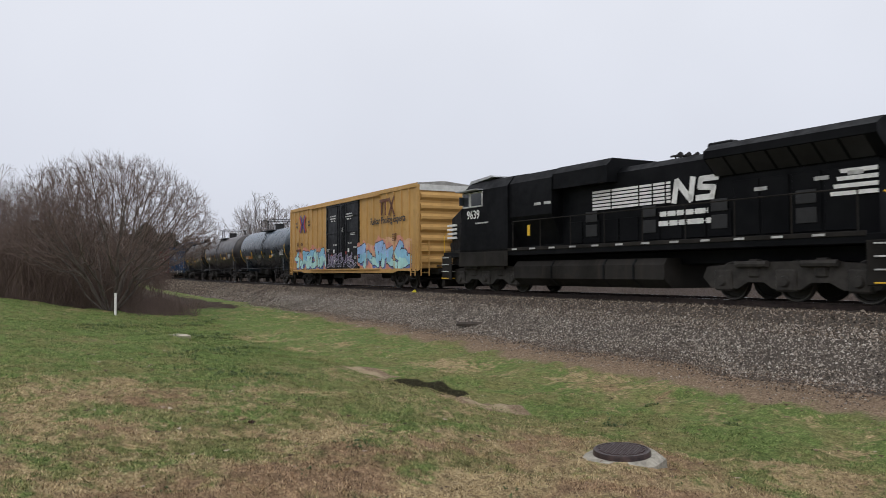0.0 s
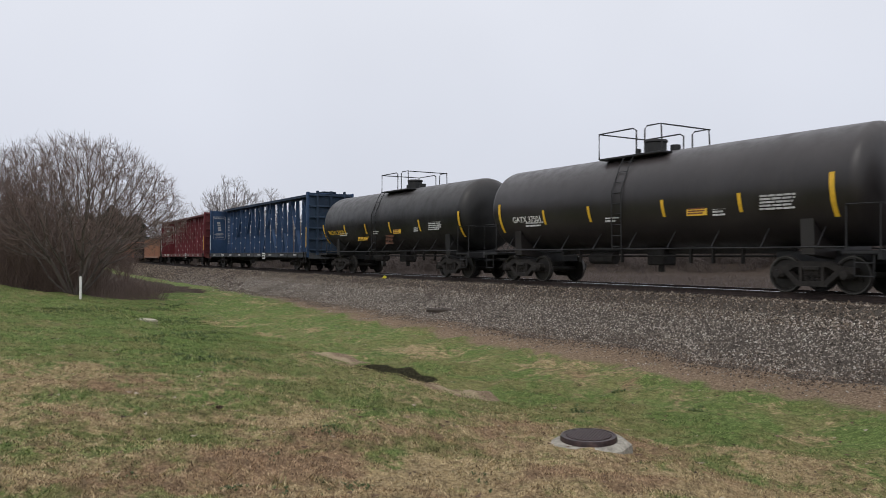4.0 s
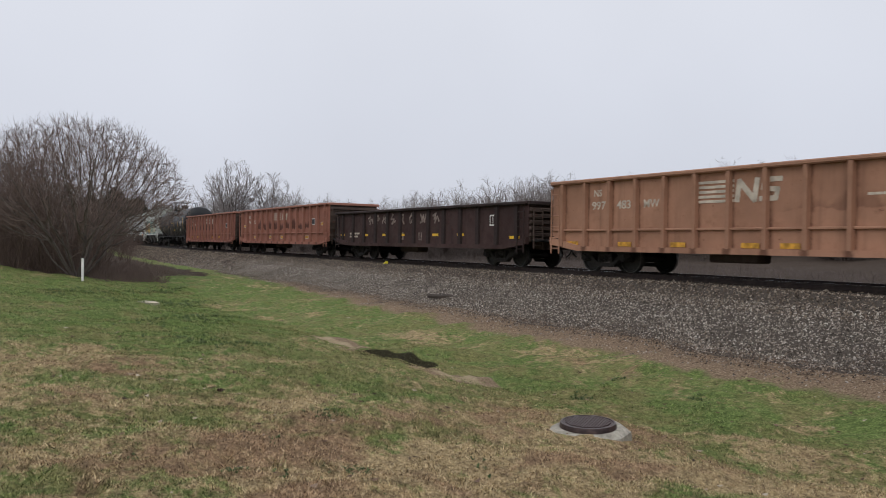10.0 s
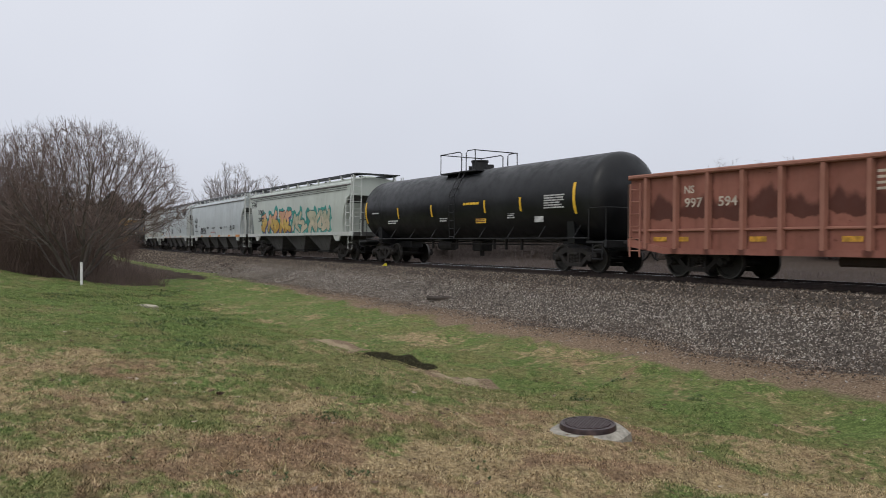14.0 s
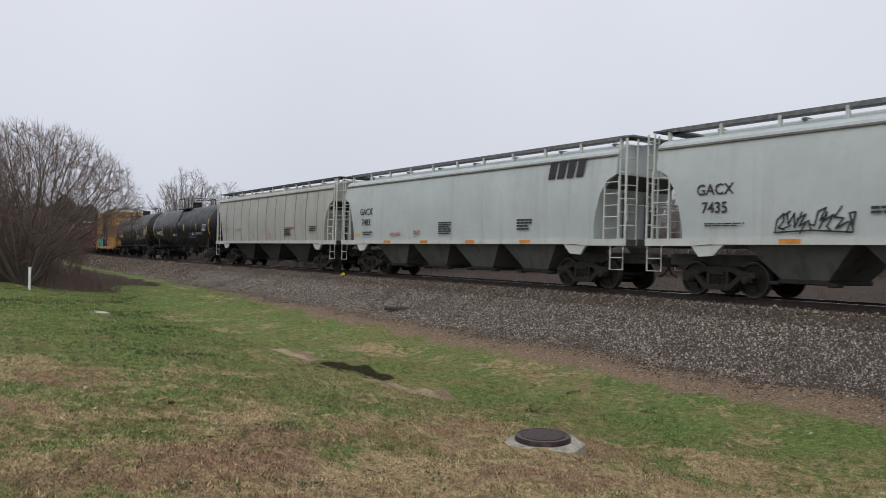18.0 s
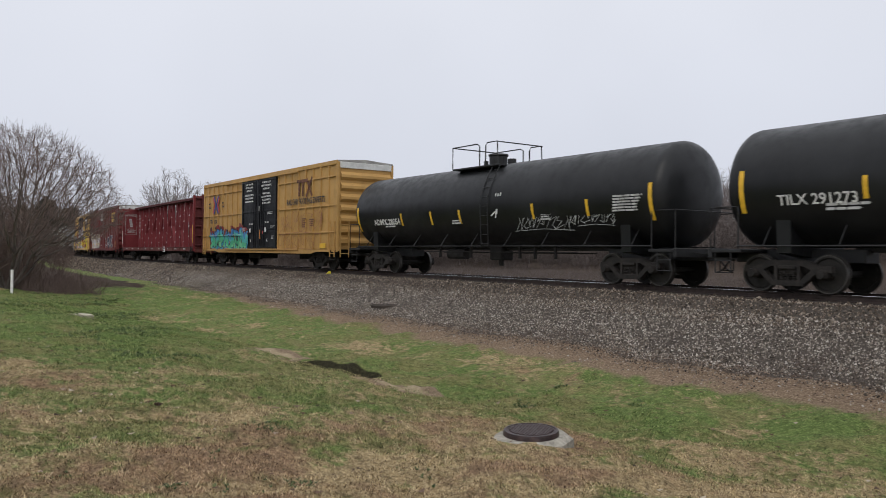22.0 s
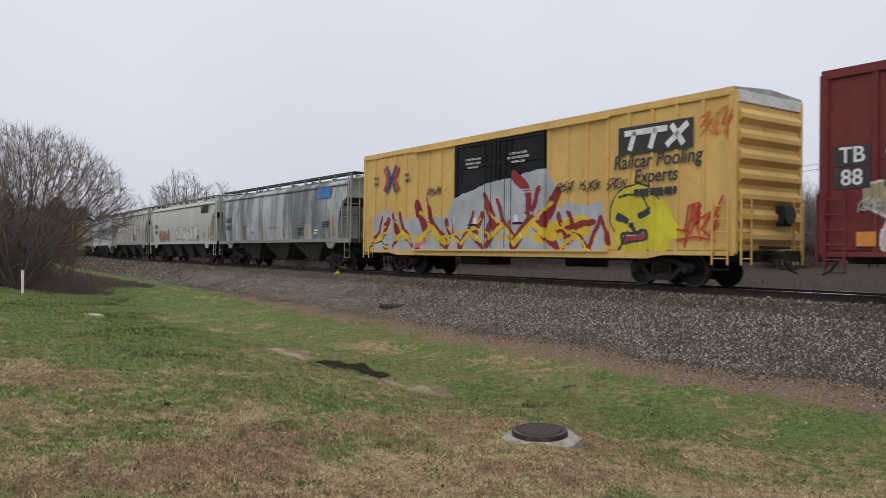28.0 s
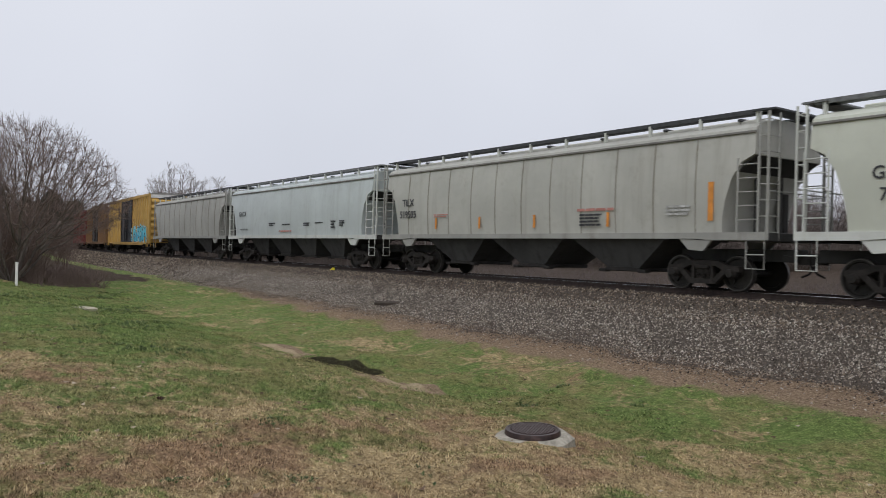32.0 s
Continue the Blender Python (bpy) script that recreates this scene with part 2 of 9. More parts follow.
    def turned(self, profile, axis="x", n=32, centre=(0, 0, 0), slot=0, caps=True):
        """A profile of (along, radius) turned round an axis; closed where the radius is 0."""
        v = []
        for t, r in profile:
            for k in range(n):
                c, s = math.cos(2 * math.pi * k / n) * r, math.sin(2 * math.pi * k / n) * r
                p = {"x": (t, c, s), "y": (c, t, s), "z": (c, s, t)}[axis]
                v.append((p[0] + centre[0], p[1] + centre[1], p[2] + centre[2]))
        f = [(i * n + k, i * n + (k + 1) % n, (i + 1) * n + (k + 1) % n, (i + 1) * n + k)
             for i in range(len(profile) - 1) for k in range(n)]
        if caps:
            f += [tuple(range(n)), tuple(range(len(v) - 1, len(v) - n - 1, -1))]
        return self.add(v, f, slot)

    def mesh(self, name, materials, smooth=0.0):
        me = bpy.data.meshes.new(name)
        me.from_pydata(self.v, [], self.f)
        for m in (materials if isinstance(materials, (list, tuple)) else [materials]):
            me.materials.append(m)
        if any(self.m):
            me.polygons.foreach_set("material_index", self.m)
        bm = bmesh.new()
        bm.from_mesh(me)
        bmesh.ops.recalc_face_normals(bm, faces=bm.faces)
        bm.to_mesh(me)
        bm.free()
        if smooth:
            me.polygons.foreach_set("use_smooth", [True] * len(me.polygons))
            me.set_sharp_from_angle(angle=radians(smooth))
        return me


def part(name, shape, material, parent, label="", smooth=0.0):
    """One mesh object under a thing or a part."""
    me = shape if isinstance(shape, bpy.types.Mesh) else shape.mesh(name, material, smooth)
    ob = new(name, me)
    ob.parent = parent
    if label:
        ob["label"] = label
    return ob


def thing(name, label, category, group="", at=None, kind=""):
    ob = new(name)
    ob.empty_display_size = 0.3
    if at is not None:
        ob.matrix_basis = at
    return tagged(ob, label, category, group, kind)


# ---------------------------------------------------------------- materials
class Nodes:
    def __init__(self, name):
        self.mat = bpy.data.materials.new(name)
        self.mat.use_nodes = True
        self.n, self.l = self.mat.node_tree.nodes, self.mat.node_tree.links
        self.n.clear()
        self.out = self.n.new("ShaderNodeOutputMaterial")
        self.p = self.n.new("ShaderNodeBsdfPrincipled")
        self.l.new(self.p.outputs[0], self.out.inputs[0])
        self.co = self.n.new("ShaderNodeTexCoord")

    def to(self, a, b):
        self.l.new(a, b)

    def scaled(self, x=1, y=1, z=1, source="Object"):
        m = self.n.new("ShaderNodeMapping")
        m.inputs["Scale"].default_value = (x, y, z)
        self.to(self.co.outputs[source], m.inputs["Vector"])
        return m.outputs[0]

    def noise(self, vec, scale=1.0, detail=4.0, rough=0.55, warp=0.0):
        t = self.n.new("ShaderNodeTexNoise")
        t.inputs["Scale"].default_value, t.inputs["Detail"].default_value = scale, detail
        t.inputs["Roughness"].default_value, t.inputs["Distortion"].default_value = rough, warp
        self.to(vec, t.inputs["Vector"])
        return t.outputs["Fac"]

    def span(self, value, a, b, lo=0.0, hi=1.0):
        m = self.n.new("ShaderNodeMapRange")
        m.interpolation_type = "SMOOTHSTEP"
        for k, val in (("From Min", a), ("From Max", b), ("To Min", lo), ("To Max", hi)):
            m.inputs[k].default_value = val
        self.to(value, m.inputs["Value"])
        return m.outputs[0]

    def math(self, op, a, b=None):
        m = self.n.new("ShaderNodeMath")
        m.operation = op
        for i, val in enumerate((a, b)):
            if val is None:
                continue
            if isinstance(val, (int, float)):
                m.inputs[i].default_value = val
            else:
                self.to(val, m.inputs[i])
        return m.outputs[0]

    def mix(self, fac, a, b, mode="MIX"):
        m = self.n.new("ShaderNodeMix")
        m.data_type, m.blend_type = "RGBA", mode
        for key, val in (("Factor", fac), ("A", a), ("B", b)):
            s = m.inputs[key]
            if isinstance(val, (int, float)):
                s.default_value = val
            elif isinstance(val, tuple):
                s.default_value = (*val[:3], 1)
            else:
                self.to(val, s)
        return m.outputs["Result"]

    def ramp(self, fac, stops, hard=False):
        r = self.n.new("ShaderNodeValToRGB")
        e = r.color_ramp.elements
        r.color_ramp.interpolation = "CONSTANT" if hard else "LINEAR"
        while len(e) > 1:
            e.remove(e[-1])
        e[0].position, e[0].color = stops[0][0], (*stops[0][1], 1)
        for at, col in stops[1:]:
            x = e.new(at)
            x.color = (*col, 1)
        self.to(fac, r.inputs["Fac"])
        return r.outputs["Color"]

    def bump(self, height, strength=0.3, distance=0.02):
        b = self.n.new("ShaderNodeBump")
        b.inputs["Strength"].default_value, b.inputs["Distance"].default_value = strength, distance
        self.to(height, b.inputs["Height"])
        self.to(b.outputs[0], self.p.inputs["Normal"])

    def finish(self, color, rough=0.6, metal=0.0, spec=0.5):
        for key, val in (("Base Color", color), ("Roughness", rough), ("Metallic", metal), ("Specular IOR Level", spec)):
            s = self.p.inputs[key]
            if isinstance(val, (int, float)):
                s.default_value = val
            elif isinstance(val, tuple):
                s.default_value = (*val[:3], 1)
            else:
                self.to(val, s)
        return self.mat


def paint(name, base, rough=0.5, fade=0.25, rust=0.1, streak=0.25, dirt=(0.10, 0.08, 0.065), soil=0.25,
          rust_col=(0.11, 0.035, 0.02), extra=None, spec=0.3):
    """Weathered paint on steel: faded in clouds, streaked by rain, rusted in spots."""
    k = Nodes(name)
    obj = k.co.outputs["Object"]
    cloud = k.noise(obj, 0.55, 5, 0.6)
    light = tuple(min(1, c * (1 + fade) + 0.03 * fade) for c in base)
    dark = tuple(c * (1 - 0.7 * fade) for c in base)
    col = k.mix(k.span(cloud, 0.3, 0.7), dark, light)
    if extra:
        col = extra(k, col)
    run = k.noise(k.scaled(2.6, 2.6, 0.16), 1.0, 5, 0.6)
    col = k.mix(k.span(run, 0.5, 0.78, 0, streak), col, dirt)
    grime = k.noise(obj, 2.3, 6, 0.65)
    col = k.mix(k.span(grime, 0.52, 0.8, 0, soil), col, dirt)
    spots = k.noise(obj, 4.5, 7, 0.7)
    col = k.mix(k.span(spots, 0.70 - 0.25 * rust, 0.76 - 0.25 * rust, 0, min(1, rust * 4)), col, rust_col)
    k.bump(k.noise(obj, 30, 3), 0.08, 0.004)
    return k.finish(col, k.span(grime, 0.3, 0.8, rough - 0.08, min(1, rough + 0.2)), 0.0, spec)


def plain(name, col, rough=0.6, metal=0.0, vary=0.2, scale=8.0, bump=0.0):
    k = Nodes(name)
    n = k.noise(k.co.outputs["Object"], scale, 5, 0.6)
    c = k.mix(k.span(n, 0.3, 0.7), tuple(x * (1 - vary) for x in col), tuple(min(1, x * (1 + vary)) for x in col))
    if bump:
        k.bump(k.noise(k.co.outputs["Object"], scale * 3, 4), bump, 0.01)
    return k.finish(c, rough, metal)


STEEL_DARK = plain("grimy_steel", (0.016, 0.014, 0.013), 0.75, 0.1, 0.45, 5)
STEEL_BLACK = plain("black_steel", (0.010, 0.010, 0.011), 0.6, 0.0, 0.4, 4)
# Truck and wheel colours have the shade beneath the cars put into them.
TRUCK_PAINT = plain("rusty_cast_iron", (0.018, 0.015, 0.013), 0.85, 0.05, 0.5, 6, 0.2)
WHEEL_STEEL = plain("brown_wheel_steel", (0.014, 0.012, 0.010), 0.7, 0.15, 0.4, 7)
TREAD = plain("worn_wheel_tread", (0.09, 0.085, 0.08), 0.45, 0.8, 0.25, 7)
# Rail-side rust; the shadow band along the rail is put into this colour.
RAIL_RUST_SHADE = plain("rusty_shaded_rail_side", (0.030, 0.020, 0.017), 0.85, 0.1, 0.4, 6)
RAIL_TOP = plain("polished_rail_head", (0.62, 0.62, 0.63), 0.22, 1.0, 0.08, 3)
WHITE_LETTER = plain("white_lettering", (0.72, 0.72, 0.70), 0.6, 0, 0.12, 5)
BLACK_LETTER = plain("black_lettering", (0.03, 0.03, 0.035), 0.6, 0, 0.2, 5)
BROWN_LETTER = plain("faded_brown_lettering", (0.13, 0.05, 0.025), 0.7, 0, 0.3, 3)
YELLOW_MARK = plain("yellow_reflector", (0.75, 0.45, 0.03), 0.5, 0, 0.12, 5)
ORANGE_MARK = plain("orange_reflector", (0.65, 0.25, 0.04), 0.5, 0, 0.15, 5)
RED_LETTER = plain("red_lettering", (0.45, 0.06, 0.05), 0.6, 0, 0.2, 5)
GREY_LETTER = plain("worn_grey_lettering", (0.42, 0.42, 0.41), 0.7, 0, 0.3, 3)


# ---------------------------------------------------------------- ground
def lawn_colour(k, vary):
    """Patchy winter lawn: green where it still grows, straw and rust-brown where it has died back.
    vary: a value that differs from blade to blade, or None for the sward as a whole."""
    co = k.co.outputs["Object"]
    big = k.noise(co, 0.30, 3, 0.5, 0.5)
    mid = k.noise(co, 1.0, 5, 0.62, 0.8)
    small = k.noise(co, 5.5, 6, 0.75, 0.3)
    fine = vary if vary is not None else k.noise(co, 30.0, 6, 0.85)
    a, b, c = (0.0, 0.5, 1.0) if vary is not None else (0.33, 0.52, 0.71)
    green = k.ramp(fine, [(a, (0.026, 0.046, 0.014)), (b, (0.145, 0.205, 0.060)), (c, (0.35, 0.415, 0.165))])
    moss = k.ramp(fine, [(a, (0.055, 0.062, 0.024)), (b, (0.21, 0.206, 0.082)), (c, (0.41, 0.385, 0.19))])
    straw = k.ramp(fine, [(a, (0.08, 0.055, 0.032)), (b, (0.40, 0.30, 0.168)), (c, (0.72, 0.59, 0.38))])
    rust = k.ramp(fine, [(a, (0.085, 0.05, 0.034)), (b, (0.30, 0.19, 0.122)), (c, (0.54, 0.38, 0.25))])
    length = k.n.new("ShaderNodeVectorMath")
    length.operation = "LENGTH"
    k.to(co, length.inputs[0])
    trodden = k.span(length.outputs["Value"], 5.0, 16.0, 0.06, -0.035)
    both = k.math("ADD", k.math("ADD", k.math("MULTIPLY", big, 0.42), k.math("MULTIPLY", mid, 0.46)), k.math("MULTIPLY", small, 0.66))
    xyz = k.n.new("ShaderNodeSeparateXYZ")
    k.to(co, xyz.inputs[0])
    knoll = k.math("MULTIPLY", k.span(xyz.outputs["X"], -5.5, -1.5, 1, 0), k.span(xyz.outputs["Y"], 11.0, 17.0))
    trodden = k.math("SUBTRACT", trodden, k.math("MULTIPLY", knoll, 0.05))
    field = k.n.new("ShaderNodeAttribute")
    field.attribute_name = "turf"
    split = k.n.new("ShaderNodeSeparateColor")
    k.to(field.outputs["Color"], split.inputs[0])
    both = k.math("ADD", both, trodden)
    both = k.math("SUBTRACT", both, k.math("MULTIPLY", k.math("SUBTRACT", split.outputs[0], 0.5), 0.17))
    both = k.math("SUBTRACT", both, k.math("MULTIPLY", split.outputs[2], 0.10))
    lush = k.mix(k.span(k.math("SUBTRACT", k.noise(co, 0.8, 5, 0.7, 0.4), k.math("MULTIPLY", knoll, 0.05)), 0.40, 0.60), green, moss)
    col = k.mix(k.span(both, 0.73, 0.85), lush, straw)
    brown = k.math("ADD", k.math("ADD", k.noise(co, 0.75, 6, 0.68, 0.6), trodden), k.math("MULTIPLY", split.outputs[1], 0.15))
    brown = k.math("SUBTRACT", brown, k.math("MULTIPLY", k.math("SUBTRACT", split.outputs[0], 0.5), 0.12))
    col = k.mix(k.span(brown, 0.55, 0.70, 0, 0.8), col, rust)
    clump = k.noise(co, 8.0, 5, 0.7, 0.4)
    tone = k.ramp(clump, [(0.30, (0.50, 0.49, 0.48)), (0.50, (1.03, 1.03, 1.0)), (0.70, (1.42, 1.42, 1.36))])
    return k.mix(1.0, col, tone, "MULTIPLY")


def ground_material():
    k = Nodes("winter_lawn_and_dirt")
    co = k.co.outputs["Object"]
    zone = k.n.new("ShaderNodeAttribute")
    zone.attribute_name = "zone"
    sepz = k.n.new("ShaderNodeSeparateColor")
    k.to(zone.outputs["Color"], sepz.inputs[0])
    dirt_amount, gravel_amount, brush_amount = sepz.outputs[0], sepz.outputs[1], sepz.outputs[2]
    col = lawn_colour(k, None)
    mid = k.noise(co, 1.5, 5, 0.6, 0.4)
    fine = k.noise(co, 22.0, 6, 0.75)
    tiny = k.noise(co, 70.0, 3, 0.7)
    soil = k.ramp(fine, [(0.3, (0.07, 0.047, 0.030)), (0.5, (0.26, 0.185, 0.125)), (0.7, (0.50, 0.385, 0.27))])
    edge = k.math("ADD", dirt_amount, k.math("MULTIPLY", k.math("SUBTRACT", mid, 0.5), 0.9))
    col = k.mix(k.span(edge, 0.35, 0.65), col, soil)
    dry = k.ramp(fine, [(0.3, (0.26, 0.19, 0.115)), (0.6, (0.50, 0.40, 0.265)), (0.75, (0.62, 0.52, 0.37))])
    col = k.mix(k.span(edge, 1.1, 1.6), col, dry)
    gravel = k.ramp(tiny, [(0.3, (0.03, 0.027, 0.025)), (0.5, (0.10, 0.086, 0.072)), (0.7, (0.21, 0.185, 0.16))])
    gedge = k.math("ADD", gravel_amount, k.math("MULTIPLY", k.math("SUBTRACT", fine, 0.5), 0.8))
    col = k.mix(k.span(gedge, 0.4, 0.6), col, gravel)
    litter = k.ramp(fine, [(0.3, (0.028, 0.02, 0.015)), (0.6, (0.08, 0.058, 0.044)), (0.8, (0.15, 0.115, 0.09))])
    col = k.mix(k.span(k.math("ADD", brush_amount, k.math("MULTIPLY", k.math("SUBTRACT", mid, 0.5), 0.7)), 0.35, 0.65), col, litter)
    # Dark soil with the shade of the hole's undercut put into the colour.
    hole_shade = k.ramp(fine, [(0.3, (0.010, 0.009, 0.005)), (0.5, (0.036, 0.032, 0.018)), (0.68, (0.11, 0.105, 0.05))])
    col = k.mix(k.span(zone.outputs["Alpha"], 0.3, 0.6), col, hole_shade)
    k.bump(k.math("ADD", fine, tiny), 0.8, 0.04)
    return k.finish(col, 0.95, 0, 0.15)


def graded(a, b, fine_a, fine_b, step, grow=1.25):
    """Places from a to b, evenly close between fine_a and fine_b and ever wider outside."""
    mid = list(np.arange(fine_a, fine_b + step * 0.5, step))
    out, d, x = [], step, fine_b
    while x < b:
        d *= grow
        x += d
        out.append(min(x, b))
    low, d, x = [], step, fine_a
    while x > a:
        d *= grow
        x -= d
        low.append(max(x, a))
    return np.array(low[::-1] + mid + out)


def build_ground():
    ss = graded(-880, 740, -60, 6, 0.2, 1.12)
    ll = graded(-650, 420, 3.6, 20.5, 0.11, 1.13)
    extra = np.array([-4.2, -1.75, 1.75, 4.2])
    ll = np.unique(np.concatenate([ll[(abs(ll[:, None] - extra[None]).min(1) > 0.05)], extra]))
    ss = np.unique(np.concatenate([ss, np.arange(-30, -24.7, 0.05) + 0.013]))
    ll = np.unique(np.concatenate([ll, np.arange(9.3, 11.5, 0.036) + 0.007]))
    S, L = np.meshgrid(ss, ll, indexing="ij")
    X, Y = track(S, L)
    Z = ground_height(S, L)
    Z = Z + lawn_bumps(X, Y) * np.clip((abs(L) - 4.0) / 2.0, 0, 1)
    ns, nl = S.shape
    idx = np.arange(ns * nl).reshape(ns, nl)
    quads = np.stack([idx[:-1, :-1], idx[1:, :-1], idx[1:, 1:], idx[:-1, 1:]], -1).reshape(-1, 4)
    me = bpy.data.meshes.new("ground")
    me.from_pydata(np.stack([X, Y, Z], -1).reshape(-1, 3).tolist(), [], quads.tolist())
    me.materials.append(ground_material())
    toe = 4.3 + 0.25 * np.clip((S + 30) / 30, -1, 1) + 0.16 * np.sin(S * 0.83 + 1.0) + 0.12 * np.sin(S * 2.1)
    gravel = np.clip(1.0 - (abs(L) - toe) / 0.5, 0, 1)
    dirt = np.clip(1.25 - abs(abs(L) - toe - 0.4) / 1.5, 0, 1) * np.clip((S + 62) / 20, 0.15, 1)
    dirt = np.maximum(dirt, bare_patches(S, L) * 2.2)
    brush = np.clip((-L - 5.5) / 2, 0, 1)
    brush = np.maximum(brush, np.clip((-S - 52) / 4, 0, 1) * np.clip((L - 9) / 3, 0, 1))
    brush = np.maximum(brush, np.clip((-S - 55) / 5, 0, 1) * np.clip((L - 5.2) / 1.5, 0, 1))
    me.color_attributes.new("zone", "FLOAT_COLOR", "POINT")
    # Mask of the painted shade: the hole and the lip of its far wall.
    hole_shade = np.clip(np.maximum(hole_depth(S, L), hole_depth(S, L + 0.13)) * 7 - 0.2, 0, 1)
    rgba = np.stack([dirt, gravel, brush, hole_shade], -1).astype(np.float32)
    me.color_attributes["zone"].data.foreach_set("color", rgba.ravel())
    me.color_attributes.new("turf", "FLOAT_COLOR", "POINT")
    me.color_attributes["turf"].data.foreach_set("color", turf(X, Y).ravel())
    me.polygons.foreach_set("use_smooth", [True] * len(me.polygons))
    return tagged(new("ground", me), "patchy green and straw winter lawn with a ditch beside a gravel bank", "ground", kind="structure")


ground = build_ground()


# ---------------------------------------------------------------- the railway line
def swept(outline, s_values, l_mid, z_base):
    """An outline in (across, up) led along the track."""
    sh = Shape()
    n = len(outline)
    for s in s_values:
        for a, up in outline:
            x, y = track(s, l_mid + a)
            sh.v.append((float(x), float(y), z_base + up))
    for i in range(len(s_values) - 1):
        for k in range(n):
            sh.f.append((i * n + k, i * n + (k + 1) % n, (i + 1) * n + (k + 1) % n, (i + 1) * n + k))
            sh.m.append(0)
    return sh


line = thing("railway_track", "single railway track with rusty rails on dark wooden sleepers in ballast", "railway track", kind="structure")
LINE_S = np.unique(np.concatenate([np.arange(-870, -150, 20.0), np.arange(-150, 40, 2.0), np.arange(40, 730, 20.0)]))
RAIL_SIDE = [(-0.07, 0.0), (0.07, 0.0), (0.07, 0.015), (0.012, 0.035), (0.012, 0.125), (0.034, 0.135), (0.036, 0.158),
             (-0.036, 0.158), (-0.034, 0.135), (-0.012, 0.125), (-0.012, 0.035), (-0.07, 0.015)]
HEAD = [(-0.03, 0.0), (0.03, 0.0), (0.026, 0.006), (-0.026, 0.006)]
for side in (0.755, -0.755):
    rail = part("rail", swept(RAIL_SIDE, LINE_S, side, RAIL_Z - 0.164), RAIL_RUST_SHADE, line)
    part("rail_head", swept(HEAD, LINE_S, side, RAIL_Z - 0.006), RAIL_TOP, rail, "polished steel running surface")
TIE_WOOD = plain("dark_creosoted_wood", (0.05, 0.04, 0.033), 0.9, 0, 0.4, 5, 0.3)


def tie_shape():
    return Shape().box(-0.115, 0.115, -1.3, 1.3, -0.17, 0.0, 0.012)


def ties():
    me = tie_shape().mesh("sleeper", TIE_WOOD)
    rest = Shape()
    rng = random.Random(4)
    s = -400.0
    while s < 130:
        x, y = track(s)
        th = float(heading(s))
        turn = math.pi / 2 - th + rng.uniform(-0.01, 0.01)
        m = Matrix.Translation((float(x), float(y), RAIL_Z - 0.168 + rng.uniform(-0.008, 0.004))) @ Matrix.Rotation(turn, 4, "Z")
        if -78 < s < 12:
            ob = new("sleeper", me)
            ob.parent = line
            ob.matrix_basis = m
        elif s > -220 and s < 60:
            t = tie_shape()
            rest.add([tuple(m @ Vector(v)) for v in t.v], t.f)
        s += 0.52
    ob = part("far_sleepers", rest, TIE_WOOD, line)
    ob["kind"] = "stuff"


ties()


def ballast_material(name, shades, dirt):
    k = Nodes(name)
    g = k.n.new("ShaderNodeNewGeometry")
    col = k.ramp(g.outputs["Random Per Island"], shades)
    n = k.noise(k.co.outputs["Object"], 0.5, 4)
    col = k.mix(k.span(n, 0.45, 0.75, 0, dirt), col, (0.075, 0.056, 0.046))
    return k.finish(col, 0.9, 0, 0.3)


def toe_waver(s):
    """How far the ballast's foot strays out or in along the track."""
    return 0.16 * np.sin(s * 0.83 + 1.0) + 0.12 * np.sin(s * 2.1) + 0.08 * np.sin(s * 4.7 + 2.0)


def scatter_stones(name, label, count, s_range, l_range, size, material, seed, sink=0.3):
    """Angular stones lying on the ground."""
    rng = np.random.default_rng(seed)
    s = s_range[0] + (s_range[1] - s_range[0]) * rng.random(count) ** 0.8
    l = rng.uniform(*l_range, count)
    l = l + (toe_waver(s) + rng.normal(0, 0.13, count)) * np.clip((l - 3.2) / 1.0, 0, 1)
    X, Y = track(s, l)
    Z = ground_height(s, l) + lawn_bumps(X, Y) * np.clip((np.abs(l) - 4.0) / 2.0, 0, 1)
    r = size * rng.uniform(0.55, 1.35, count)
    base = np.array([(1, 0, 0), (-1, 0, 0), (0, 1, 0), (0, -1, 0), (0, 0, 1), (0, 0, -1)], float)
    jit = rng.uniform(-0.35, 0.35, (count, 6, 3))
    v = (base[None] + jit) * r[:, None, None] * rng.uniform(0.6, 1.1, (count, 1, 3))
    ang = rng.uniform(0, 6.283, count)
    c, sn = np.cos(ang)[:, None], np.sin(ang)[:, None]
    vx, vy = v[..., 0] * c - v[..., 1] * sn, v[..., 0] * sn + v[..., 1] * c
    v = np.stack([vx + X[:, None], vy + Y[:, None], v[..., 2] + Z[:, None] + (r * (0.5 - sink))[:, None]], -1)
    f = np.array([(0, 2, 4), (2, 1, 4), (1, 3, 4), (3, 0, 4), (0, 1, 5)])
    faces = (np.arange(count)[:, None, None] * 6 + f[None]).reshape(-1, 3)
    me = bpy.data.meshes.new(name)
    me.from_pydata(v.reshape(-1, 3).tolist(), [], faces.tolist())
    me.materials.append(material)
    return tagged(new(name, me), label, "gravel", kind="stuff")


PALE = [(0.0, (0.032, 0.026, 0.021)), (0.3, (0.125, 0.104, 0.086)), (0.6, (0.245, 0.210, 0.176)), (0.86, (0.40, 0.355, 0.305)), (1.0, (0.62, 0.58, 0.52))]
OILY = [(0.0, (0.022, 0.017, 0.014)), (0.4, (0.105, 0.080, 0.060)), (0.75, (0.215, 0.170, 0.130)), (1.0, (0.42, 0.36, 0.30))]
BALLAST = ballast_material("crushed_stone", PALE, 0.45)
